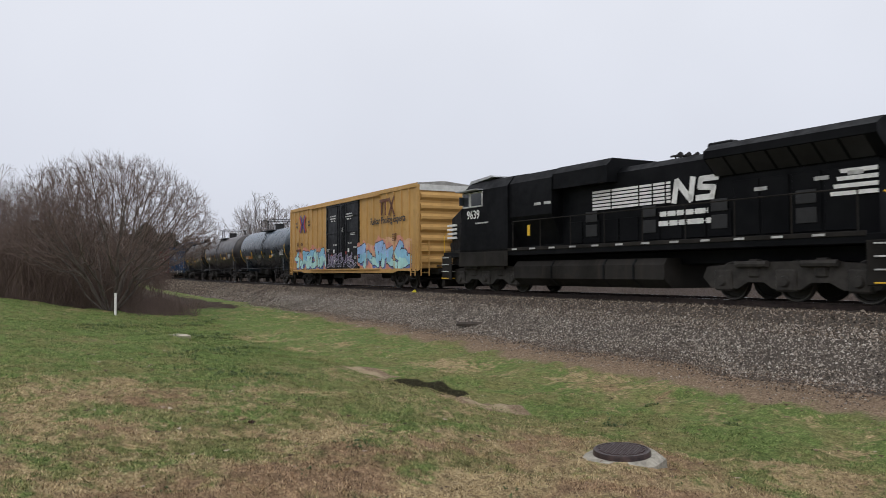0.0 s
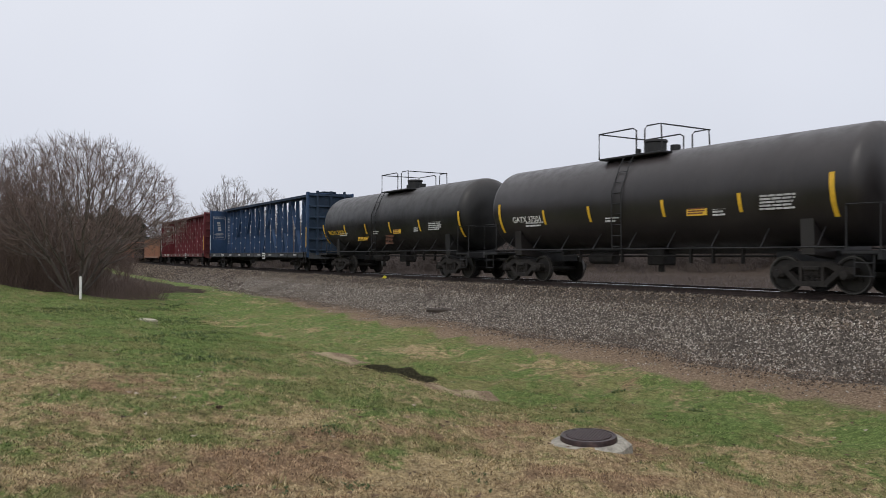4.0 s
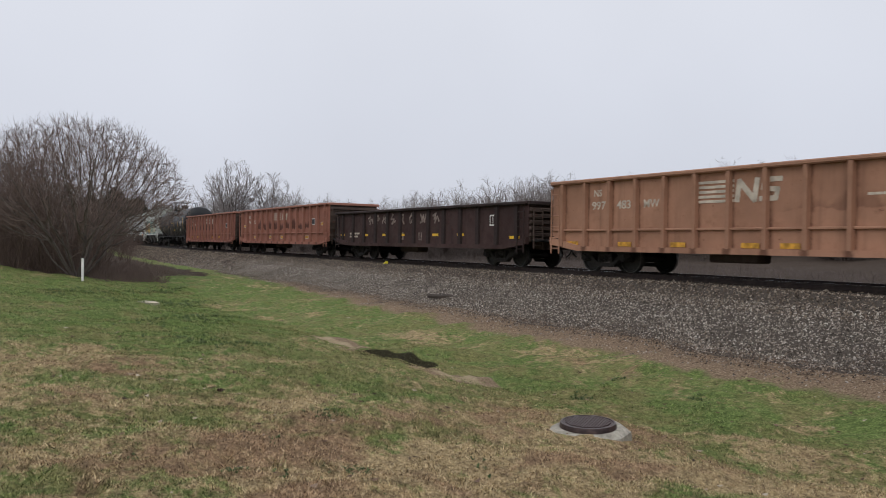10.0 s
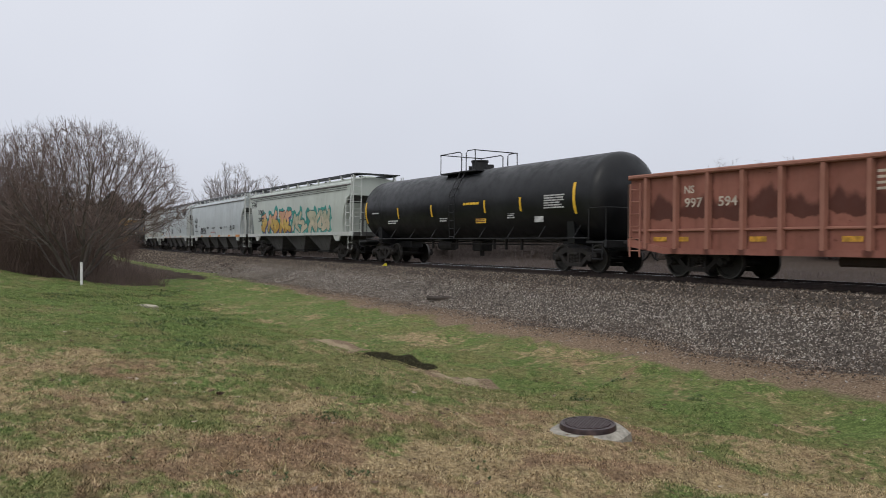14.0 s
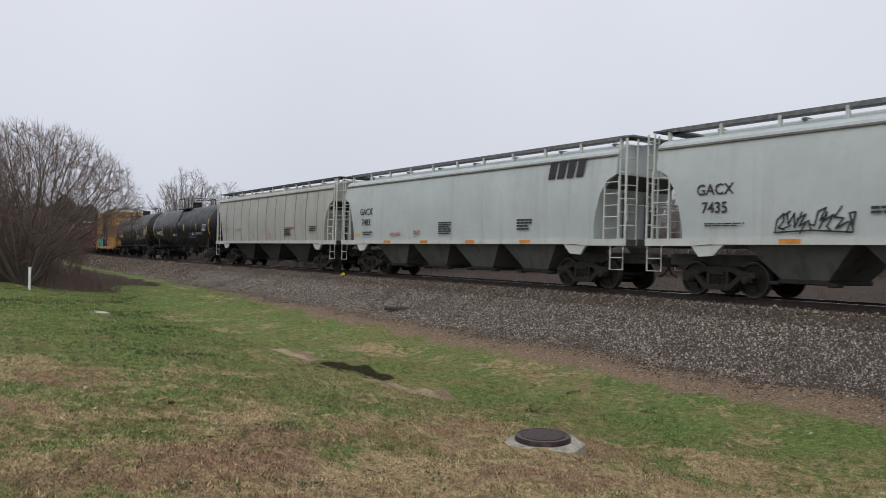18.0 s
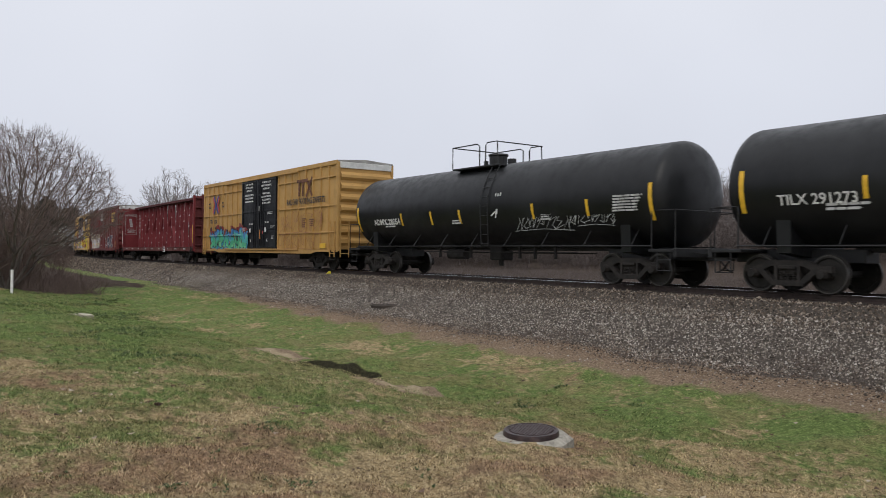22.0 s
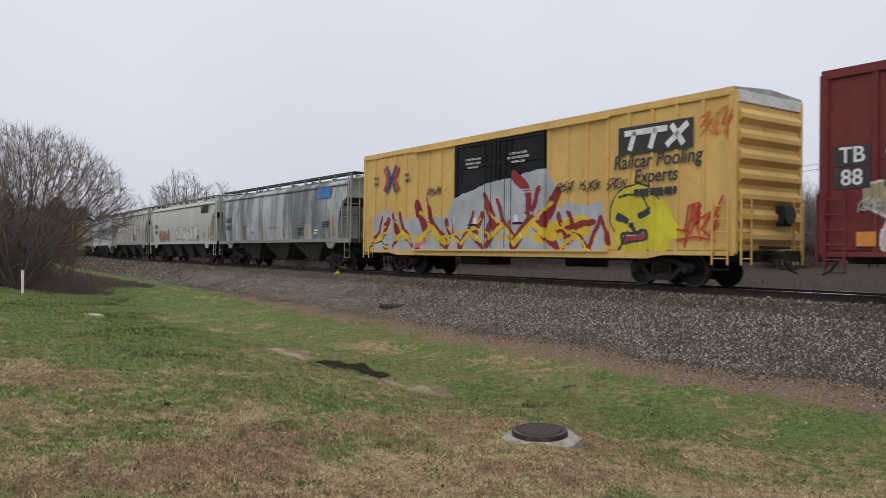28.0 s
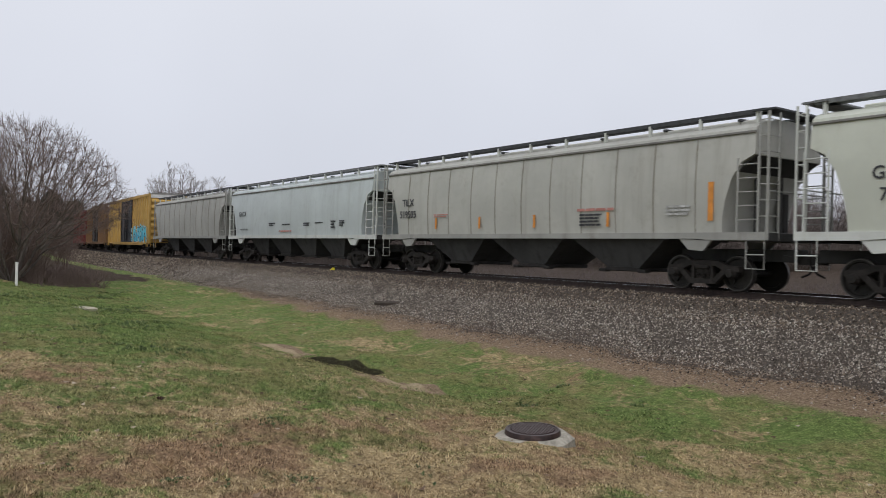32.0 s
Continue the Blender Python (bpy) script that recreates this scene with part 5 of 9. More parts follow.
        for i in range(11):
            p = part("walk_support", sup, None, car)
            p.location = ((-1 + 2 * i / 10) * (h - 0.15), y * 1.15, zt)
    for lo, hi in ((h - 0.25, h + 0.38), (-h - 0.38, -h + 0.25)):
        part("end_walk", Shape().box(lo, hi, -1.25, 1.25, zt + 0.13, zt + 0.175), walk_mat, car)
    truck(car, h - 1.75), truck(car, -h + 1.75)
    couplers(car, h + 0.75)
    return car, h


# ---------------------------------------------------------------- centre-beam flatcar
def centre_beam(label, rear, front, body, deck_mat, marks, end_mat):
    car, h = begin_car("centre_beam_flatcar", label, "flatcar", rear, front, "centre-beam flatcars of the train")
    for y in (-1, 1):
        part("side_sill", Shape().box(-h, h, y * 1.4 - 0.06, y * 1.4 + 0.06, 0.80, 1.1, 0.015).box(-h, h, y * 1.36 - 0.13, y * 1.36 + 0.13, 1.06, 1.1, 0.01), deck_mat, car)
    part("deck", Shape().box(-h, h, -1.36, 1.36, 0.99, 1.06, 0.01), deck_mat, car)
    part("centre_sill", Shape().box(-h + 1, h - 1, -0.3, 0.3, 0.62, 0.99, 0.02).box(-1.5, -0.2, -0.9, -0.2, 0.5, 0.85, 0.06).box(1.2, 2.8, 0.3, 1.0, 0.5, 0.85, 0.06), STEEL_DARK, car)
    part("top_chord", Shape().box(-h + 0.2, h - 0.2, -0.42, 0.42, 4.66, 4.72, 0.01), end_mat, car)
    for y0, y1, z0 in ((-0.418, -0.36, 4.56), (0.36, 0.418, 4.56), (-0.12, 0.12, 4.50)):
        part("chord_flange", Shape().box(-h + 0.2, h - 0.2, y0, y1, z0, 4.662, 0.01), end_mat, car)
    half = (0.62, 1.9, 3.1, 4.17, 5.58, 6.76, 8.1, 9.12)
    xs = [-x for x in half[::-1]] + list(half)
    pms = []
    for wb, wt in ((0.062, 0.05), (0.092, 0.075)):
        post = Shape()
        post.add([(-wb, -0.2, 1.05), (wb, -0.2, 1.05), (wb, 0.2, 1.05), (-wb, 0.2, 1.05), (-wt, -0.1, 4.6), (wt, -0.1, 4.6), (wt, 0.1, 4.6), (-wt, 0.1, 4.6)],
                 [(0, 1, 2, 3), (4, 5, 6, 7), (0, 1, 5, 4), (1, 2, 6, 5), (2, 3, 7, 6), (3, 0, 4, 7)])
        pms.append(post.mesh("post", body))
    pin = Shape().box(-0.02, 0.02, -0.012, 0.012, -0.05, 0.04).box(-0.035, 0.035, -0.012, 0.012, 0.035, 0.055).mesh("tie_plate", marks)
    for i, x in enumerate(xs):
        k = min(i, 15 - i)
        p = part("post", pms[k % 2 == 0], None, car)
        p.location.x = x
        for zz in ((1.5, 2.3, 3.1, 3.9) if i % 2 else (1.9, 2.7, 3.5)):
            t = part("tie_plate", pin, None, p, "white tie-down plate")
            t.location = (0.0, -0.2 + 0.1 * (zz - 1.05) / 3.55 - 0.012, zz)
    for side in (-1, 1):
        for hi, lo in ((6.95, 8.8), (4.5, 6.4), (2.05, 3.78), (-0.35, 1.6)):
            hi, lo = side * hi, side * lo
            sh = Shape()
            sh.prism([(lo - 0.055, 1.1), (lo + 0.055, 1.1), (hi + 0.055, 4.5), (hi - 0.055, 4.5)], -0.11 - 0.02 * side, 0.09 - 0.02 * side)
            sh.prism([(hi - 0.2, 4.54), (hi - 0.17, 4.2), (hi + 0.17, 4.2), (hi + 0.2, 4.54)], -0.14, 0.14)
            part("diagonal_brace", sh, body, car)
    for end in (-1, 1):
        bh = part("bulkhead", Shape().box(end * (h - 0.07) - 0.05, end * (h - 0.07) + 0.05, -1.4, 1.4, 0.85, 4.6, 0.02), body, car)
        for y in (-1, 1):
            part("bulkhead_stake", Shape().box(end * (h - 0.1) - 0.12, end * (h - 0.1) + 0.12, y * 1.4 - 0.07, y * 1.4 + 0.07, 0.8, 4.64, 0.02), body, bh)
        rb = Shape().box(-0.02, 0.10, -1.33, 1.33, -0.05, 0.05, 0.015).mesh("bulkhead_rib", end_mat)
        # Thin sheet whose colour carries the shade of the outer face.
        part("outer_plate", Shape().box(end * h - 0.03, end * h - 0.012, -1.32, 1.32, 0.9, 4.56, 0.005), end_mat, bh, "grimy outer face with its shade painted in")
        for i in range(6):
            p = part("bulkhead_rib", rb, None, bh)
            p.location = (end * h, 0, 1.25 + i * 0.64)
            if end < 0:
                p.rotation_euler.z = math.pi
        for y in (-0.85, 0.0, 0.85):
            part("bulkhead_post", Shape().box(end * (h + 0.03) - 0.06, end * (h + 0.03) + 0.06, y - 0.07, y + 0.07, 0.9, 4.72, 0.01), end_mat, bh)
        part("end_web", Shape().box(min(end * (h - 1.25), end * (h - 0.11)), max(end * (h - 1.25), end * (h - 0.11)), -0.09, 0.09, 1.08, 4.56, 0.01), body, car)
        part("end_brace", Shape().prism([(end * (h - 2.0), 1.1), (end * (h - 1.86), 1.1), (end * (h - 1.2), 3.4), (end * (h - 1.2), 3.7)], -0.07, 0.07), body, car)
        part("reflector", Shape().box(end * (h - 0.16) - 0.05, end * (h - 0.16) + 0.05, -1.478, -1.468, 1.4, 2.6), marks if end < 0 else YELLOW_MARK, car, "reflective strip")
        part("ladder", ladder_shape(end * (h - 0.1), end * (h - 0.5), -1.5, 0.5, 1.15, 2), STEEL_DARK, car)
        part("coupler_beam", Shape().box(end * (h + 0.0) - 0.1, end * (h + 0.0) + 0.1, -1.35, 1.35, 0.72, 0.98, 0.02), deck_mat, car)
    for i in range(12):
        x = (-1 + 2 * (i + 0.5) / 12) * (h - 0.8)
        part("winch", Shape().box(x - 0.12, x + 0.12, -1.52, -1.44, 0.86, 1.02, 0.02), deck_mat, car)
    truss = Shape()
    truss.tube([(-h + 3.6, -1.0, 0.78), (-2, -1.0, 0.55), (2, -1.0, 0.55), (h - 3.6, -1.0, 0.78)], 0.02)
    part("brake_rod", truss, STEEL_DARK, car)
    truck(car, h - 2.7), truck(car, -h + 2.7)
    couplers(car, h + 0.5)
    return car, h


# ---------------------------------------------------------------- gondola
def gondola(label, rear, front, body, inner, top=2.98, posts=15, mid_rail=True, post_mat=None, pitch=1.12, post_w=0.075, post_d=0.16):
    car, h = begin_car("gondola_car", label, "gondola", rear, front, "gondolas of the train")
    Y = 1.42
    pm = post_mat or body
    for y in (-1, 1):
        part("side_wall", Shape().prism([(-h, 1.15), (-h + 1.6, 0.72), (h - 1.6, 0.72), (h, 1.15), (h, top - 0.08), (-h, top - 0.08)], y * Y - 0.02, y * Y + 0.02), body, car)
        part("top_chord", Shape().box(-h, h, y * (Y + 0.05) - 0.13, y * (Y + 0.05) + 0.13, top - 0.12, top, 0.03), pm, car)
        part("side_sill", Shape().prism([(-h, 1.1), (-h, 0.86), (-h + 1.4, 0.66), (h - 1.4, 0.66), (h, 0.86), (h, 1.1), (h - 1.5, 0.82), (-h + 1.5, 0.82)], y * (Y + 0.07) - 0.08, y * (Y + 0.07) + 0.08), body, car)
        if mid_rail:
            part("belt_rail", Shape().box(-h + 0.1, h - 0.1, y * (Y + 0.05) - 0.05, y * (Y + 0.05) + 0.05, 1.3, 1.37, 0.015), pm, car)
        me = Shape().prism([(-post_w, 0.0), (post_w, 0.0), (post_w * 0.75, post_d), (-post_w * 0.75, post_d)], 0.8, top - 0.1, "z").mesh("side_post", pm)
        for i in range(posts):
            p = part("side_post", me, None, car)
            p.location = (0.06 + (i - (posts - 1) / 2) * pitch, y * Y, 0)
            if y < 0:
                p.rotation_euler.z = math.pi
    for end in (-1, 1):
        e = part("end_wall", Shape().box(end * (h - 0.04) - 0.03, end * (h - 0.04) + 0.03, -Y, Y, 0.95, top - 0.06, 0.01), inner, car)
        for i in range(5):
            z = 1.2 + i * (top - 1.5) / 4
            part("end_rib", Shape().box(end * h, end * (h + 0.1), -Y, Y, z - 0.07, z + 0.07, 0.02), inner, e)
        part("end_cap", Shape().box(end * h - 0.1, end * h + 0.12, -Y - 0.08, Y + 0.08, top - 0.13, top + 0.01, 0.02), pm, car)
        for y in (-1, 1):
            part("ladder", ladder_shape(end * (h - 0.1), end * (h - 0.5), y * (Y + 0.16), 0.55, top - 0.25, 6), pm, car)
            part("end_ladder", end_ladder_shape(y * 1.35, y * 0.95, end * (h + 0.2), 0.7, top - 0.25, 6), inner, car)
        part("end_platform", Shape().box(min(end * h, end * (h + 0.45)), max(end * h, end * (h + 0.45)), -1.3, 1.3, 0.95, 1.03, 0.01), STEEL_DARK, car)
    part("floor", Shape().box(-h, h, -Y + 0.03, Y - 0.03, 0.98, 1.05).box(-h + 0.5, h - 0.5, -0.32, 0.32, 0.66, 0.98, 0.02).box(-2.2, -0.6, -0.9, -0.3, 0.42, 0.75, 0.05), inner, car)
    truck(car, h - 2.2), truck(car, -h + 2.2)
    couplers(car, h + 0.55)
    return car, h


# ---------------------------------------------------------------- locomotive
def locomotive(label, rear, front, black, dusty):
    car, h = begin_car("diesel_locomotive", label, "locomotive", rear, front, "")
    part("underframe", Shape().box(-h + 0.5, h - 0.5, -1.5, 1.5, 1.42, 1.66, 0.02).box(-h + 1, h - 1, -0.7, 0.7, 1.0, 1.42, 0.03), black, car)
    part("walkway_edge", Shape().box(-h + 1.5, h - 1.2, -1.53, -1.47, 1.60, 1.72, 0.01).box(-h + 1.5, h - 1.2, 1.47, 1.53, 1.60, 1.72, 0.01), dusty, car)
    ft = Shape()
    sec = [(-1.45, 1.0), (-1.45, 0.55), (-1.1, 0.28), (1.1, 0.28), (1.45, 0.55), (1.45, 1.0), (1.3, 1.2), (-1.3, 1.2)]
    ft.prism(sec, -4.75, 3.1, "x")
    tank = part("fuel_tank", ft, dusty, car, "dusty black fuel tank")
    for x in (-2.4, 0.4, 1.8):
        part("tank_strap", Shape().prism([(y * 1.012, z * 1.01) for y, z in sec], x - 0.04, x + 0.04, "x"), black, tank)
    # nose and cab at the rear end of the car's space
    nose = Shape()
    nv = []
    for x, w, zt in ((-h + 0.5, 0.95, 3.0), (-h + 0.75, 1.2, 3.28), (-h + 1.95, 1.44, 3.62)):
        nv += [(x, -w, 1.1), (x, w, 1.1), (x, w, zt - 0.15), (x, w - 0.15, zt), (x, -w + 0.15, zt), (x, -w, zt - 0.15)]
    nose.add(nv, [(0, 1, 2, 3, 4, 5), (12, 13, 14, 15, 16, 17)] + [(r * 6 + k, r * 6 + (k + 1) % 6, r * 6 + 6 + (k + 1) % 6, r * 6 + 6 + k) for r in (0, 1) for k in range(6)])
    part("nose", nose, black, car)
    cab = Shape()
    sec = [(-1.53, 1.5), (1.53, 1.5), (1.53, 4.15), (1.2, 4.55), (0.5, 4.68), (-0.5, 4.68), (-1.2, 4.55), (-1.53, 4.15)]
    cv = [(x0 + (0.0 if z < 3.0 else (z - 3.0) * lean), y, z) for x0, lean in ((-h + 1.95, 0.28), (-h + 5.6, 0.0)) for y, z in sec]
    cab.add(cv, [tuple(range(8)), tuple(range(8, 16))] + [(k, (k + 1) % 8, 8 + (k + 1) % 8, 8 + k) for k in range(8)])
    cabo = part("cab", cab, black, car)
    for y in (-1, 1):
        part("lower_panel", Shape().box(-h + 1.9, -h + 5.6, y * 1.535 - 0.015, y * 1.535 + 0.015, 1.02, 1.62, 0.01), dusty, cabo, "dusty lower cab panel")
    part("cab_roof", Shape().prism([(-h + 2.0, 4.2), (-h + 2.45, 4.64), (-h + 4.0, 4.74), (-h + 4.2, 4.66), (-h + 2.5, 4.52)], -1.25, 1.25), ROOF_GREY, cabo, "faded grey cab roof")
    for y in (-1, 1):
        yy = y * 1.54
        for i, (x0, x1) in enumerate(((-h + 2.28, -h + 2.8), (-h + 2.9, -h + 3.78))):
            w = part("cab_window", Shape().box(x0, x1, yy - 0.012, yy + 0.012, 3.52, 4.05, 0.01), GLASS_DARK, cabo, "dark side window")
            fr = Shape()
            for a in (x0, x1):
                fr.box(a - 0.035, a + 0.035, yy - 0.025, yy + 0.025, 3.47, 4.1, 0.008)
            for z in (3.5, 4.07):
                fr.box(x0, x1, yy - 0.025, yy + 0.025, z - 0.03, z + 0.03, 0.008)
            part("window_frame", fr, GREY_LETTER, w)
        part("sun_visor", Shape().prism([(-h + 2.2, 4.14), (-h + 3.85, 4.14), (-h + 3.85, 4.18), (-h + 2.2, 4.18)], min(yy, yy + y * 0.35), max(yy, yy + y * 0.35)), ROOF_GREY, cabo)
        part("mirror", Shape().box(-h + 2.3, -h + 2.34, min(yy, yy + y * 0.22), max(yy, yy + y * 0.22), 3.6, 3.95), GLASS_DARK, cabo)
    for y in (-0.62, 0.62):
        part("windshield", Shape().add([(-h + 2.08 + (z - 3.3) * 0.28 - 0.02, y + s * 0.48, z) for z in (3.5, 4.2) for s in (-1, 1)], [(0, 1, 3, 2)]), GLASS_DARK, cabo, "dark windshield")
    for y in (-0.18, 0.18):
        part("headlight", Shape().turned([(0, 0.0), (0, 0.1), (0.05, 0.11), (0.05, 0.0)], "x", 12, (-h + 0.5, y, 2.9)), WHITE_LETTER, car)
    for i in range(4):
        z = 2.24 + 0.18 * i
        part("nose_stripe", Shape().prism([(-h + 0.70, z), (-h + 1.42, z + 0.01), (-h + 1.40, z + 0.10), (-h + 0.70, z + 0.09)], -1.425, -1.1), WHITE_LETTER, car, "cream warning stripe")
    # hood
    hood = Shape()
    hood.prism([(-0.95, 1.66), (0.95, 1.66), (0.95, 4.05), (0.7, 4.25), (-0.7, 4.25), (-0.95, 4.05)], -h + 5.6, h - 1.2, "x")
    hd = part("hood", hood, black, car)
    part("equipment_box", Shape().prism([(-1.45, 2.9), (-0.9, 1.7), (0.9, 1.7), (1.45, 2.9), (1.45, 4.2), (1.2, 4.52), (-1.2, 4.52), (-1.45, 4.2)], -h + 5.6, -h + 8.3, "x"), black, hd)
    part("brake_blister", Shape().prism([(-1.4, 3.75), (1.4, 3.75), (1.4, 4.3), (1.15, 4.55), (-1.15, 4.55), (-1.4, 4.3)], -h + 8.3, -h + 11.2, "x"), black, hd)
    rad = Shape()
    rad.prism([(-0.96, 3.45), (-1.5, 3.95), (-1.5, 4.16), (-1.2, 4.36), (1.2, 4.36), (1.5, 4.16), (1.5, 3.95), (0.96, 3.45)], h - 5.95, h - 0.9, "x")
    rd = part("radiator_wing", rad, black, hd)
    for y in (-1, 1):
        for i in range(7):
            x = h - 5.9 + i * 0.68
            part("radiator_grille", Shape().add([(x, y * 1.02, 3.48), (x + 0.6, y * 1.02, 3.48), (x + 0.6, y * 1.49, 3.925), (x, y * 1.49, 3.925)], [(0, 1, 2, 3)]), STEEL_BLACK, rd)
    part("exhaust_stack", Shape().box(h - 6.8, h - 5.9, -0.4, 0.4, 4.2, 4.6, 0.04), black, hd)
    hn = Shape().box(h - 8.4, h - 7.7, -0.05, 0.05, 4.25, 4.32)
    for i, y in enumerate((-0.3, 0.0, 0.3)):
        hn.turned([(0, 0.03), (0.25, 0.04), (0.42, 0.11), (0.43, 0.0)], "x", 10, (h - 8.4 + 0.12 * i, y * 0.8, 4.42))
        hn.tube([(h - 8.2 + 0.12 * i, y * 0.8, 4.25), (h - 8.2 + 0.12 * i, y * 0.8, 4.42)], 0.025)
    part("horn", hn, STEEL_DARK, hd)
    for y in (-1, 1):
        for i in range(13):
            x = -h + 8.6 + i * 0.92
            if x + 0.8 > h - 1.3:
                break
            dz = 2.55 if x < h - 6.2 else 3.3
            dr = part("hood_door", Shape().box(x, x + 0.82, y * 0.97 - 0.02, y * 0.97 + 0.02, 1.78, dz, 0.012), black, hd)
            if i % 3 == 1:
                part("louvre", Shape().box(x + 0.12, x + 0.7, y * 1.0 - 0.015, y * 1.0 + 0.015, 2.0, 2.0 + 0.4, 0.01).box(x + 0.12, x + 0.7, y * 1.0 - 0.015, y * 1.0 + 0.015, 2.5, 2.5 + 0.35, 0.01), STEEL_BLACK, dr)
        hr = Shape().tube([(-h + 5.9, y * 1.49, 2.72), (h - 1.4, y * 1.49, 2.72)], 0.022)
        for i in range(9):
            x = -h + 5.9 + (2 * h - 7.3) * i / 8
            hr.tube([(x, y * 1.49, 1.66), (x, y * 1.49, 2.72)], 0.02)
        part("handrail", hr, dusty, car)
        for x in (-h + 0.55, h - 0.35):
            part("grab_rail", Shape().tube([(x, y * 1.45, 0.7), (x, y * 1.5, 2.4), (x * 0.96, y * 1.5, 2.6)], 0.024), YELLOW_MARK, car, "yellow grab rail")
        for end in (-1, 1):
            sw = part("step_well", Shape().box(min(end * (h - 0.4), end * (h - 1.2)), max(end * (h - 0.4), end * (h - 1.2)), y * 1.5 - 0.03, y * 1.5 + 0.03, 0.45, 1.5, 0.02), dusty, car)
            for i in range(4):
                z = 0.5 + i * 0.3
                part("step", Shape().box(min(end * (h - 0.4), end * (h - 1.0)), max(end * (h - 0.4), end * (h - 1.0)), min(y * 1.2, y * 1.56), max(y * 1.2, y * 1.56), z, z + 0.04, 0.008), GREY_LETTER if i else YELLOW_MARK, sw)
    part("ditch_light", Shape().turned([(0, 0.0), (0, 0.09), (0.05, 0.1), (0.05, 0.0)], "x", 12, (h - 0.35, -1.25, 0.95)), LAMP_ON, car, "lit ditch light")
    part("snow_plow", Shape().prism([(-h + 0.15, 0.15), (-h + 0.4, 0.15), (-h + 0.6, 1.1), (-h + 0.45, 1.1)], -1.4, 1.4), dusty, car)
    part("end_plate", Shape().box(h - 0.5, h - 0.35, -1.5, 1.5, 0.6, 1.66, 0.02), dusty, car)
    for i in range(4):
        z = 2.62 + i * 0.18
        part("hood_stripe", Shape().prism([(h - 2.4 + 0.09 * i, z), (h - 1.22, z + 0.0), (h - 1.22, z + 0.10), (h - 2.43 + 0.09 * i, z + 0.10)], -1.0, -0.955), WHITE_LETTER, car, "cream warning stripe")

    def side3():
        sh = Shape()
        sh.prism([(-2.75, 0.62), (-2.6, 0.92), (-1.2, 1.04), (1.2, 1.04), (2.6, 0.92), (2.75, 0.62), (2.45, 0.34), (1.55, 0.32), (1.2, 0.5), (0.7, 0.5), (0.4, 0.32), (-0.4, 0.32), (-0.7, 0.5), (-1.2, 0.5), (-1.55, 0.32), (-2.45, 0.34)], -0.1, 0.1)
        for sx in (-2.0, 0.0, 2.0):
            sh.box(sx - 0.3, sx + 0.3, -0.18, 0.1, 0.26, 0.84, 0.05)
            sh.turned([(-0.26, 0.0), (-0.26, 0.12), (-0.15, 0.17), (0.1, 0.17), (0.1, 0.0)], "y", 12, (sx, 0, 0.53))
        for sx in (-1.0, 1.0):
            sh.box(sx - 0.18, sx + 0.18, -0.16, 0.08, 0.62, 1.12, 0.05)
            sh.tube([(sx - 0.5, -0.2, 0.98), (sx + 0.5, -0.2, 0.98)], 0.09, 8)
        return sh.mesh("side_frame", LOCO_FRAME)
    for x in (-h + 3.55, h - 3.55):
        tr = part("truck", shared("loco_bolster", lambda: Shape().box(-2.4, 2.4, -0.6, 0.6, 0.6, 0.95, 0.05).mesh("truck", STEEL_DARK)), None, car)
        tr.location.x = x
        for y in (-1.08, 1.08):
            f = part("side_frame", shared("side3", side3), None, tr, "dusty cast steel side frame")
            f.location.y = y
            if y > 0:
                f.rotation_euler.z = math.pi
        for wx in (-2.0, 0.0, 2.0):
            w = part("wheelset", shared("loco_wheelset", lambda: wheelset_mesh(LOCO_R)), None, tr)
            w.location = (wx, 0, LOCO_R)
            WHEELSETS.append((w, wx, LOCO_R, LOCO_R))
    couplers(car, h + 0.1)
    return car, h


# ---------------------------------------------------------------- paints of the cars
GLASS_DARK = plain("dark_glass", (0.03, 0.035, 0.04), 0.06, 0, 0.1, 3)
ROOF_GREY = plain("faded_grey_roof", (0.36, 0.37, 0.38), 0.7, 0, 0.15, 3)
WHITE_BAND = plain("chalky_white_paint", (0.62, 0.62, 0.60), 0.7, 0, 0.12, 3)
LAMP_ON = plain("lit_lamp_glass", (0.9, 0.85, 0.7), 0.2)
LAMP_ON.node_tree.nodes["Principled BSDF"].inputs["Emission Color"].default_value = (1, 0.85, 0.6, 1)
LAMP_ON.node_tree.nodes["Principled BSDF"].inputs["Emission Strength"].default_value = 2.0
YEL = (0.475, 0.278, 0.090)
BOX1 = paint("yellow_boxcar_paint", (0.49, 0.29, 0.098), 0.6, 0.12, 0.05, 0.22)
BOX18 = paint("golden_boxcar_paint", YEL, 0.6, 0.12, 0.05, 0.2)
BOX21 = paint("bright_yellow_boxcar_paint", (0.66, 0.43, 0.14), 0.55, 0.1, 0.03, 0.15)
BOX27 = paint("dull_yellow_boxcar_paint", (0.48, 0.30, 0.08), 0.65, 0.2, 0.08, 0.3)
BOX20 = paint("oxide_red_boxcar_paint", (0.15, 0.026, 0.024), 0.6, 0.15, 0.08, 0.25, (0.06, 0.025, 0.022))
BOX28 = paint("brown_boxcar_paint", (0.2, 0.11, 0.05), 0.7, 0.2, 0.12, 0.3)
DOOR_BLACK = paint("black_door_paint", (0.0065, 0.0075, 0.0095), 0.5, 0.2, 0.0, 0.10, (0.03, 0.028, 0.026), 0.12, spec=0.2)
DOOR1 = DOOR21 = DOOR_BLACK
ROOF_GALV = plain("weathered_galvanised_roof", (0.34, 0.33, 0.31), 0.6, 0.3, 0.25, 2)


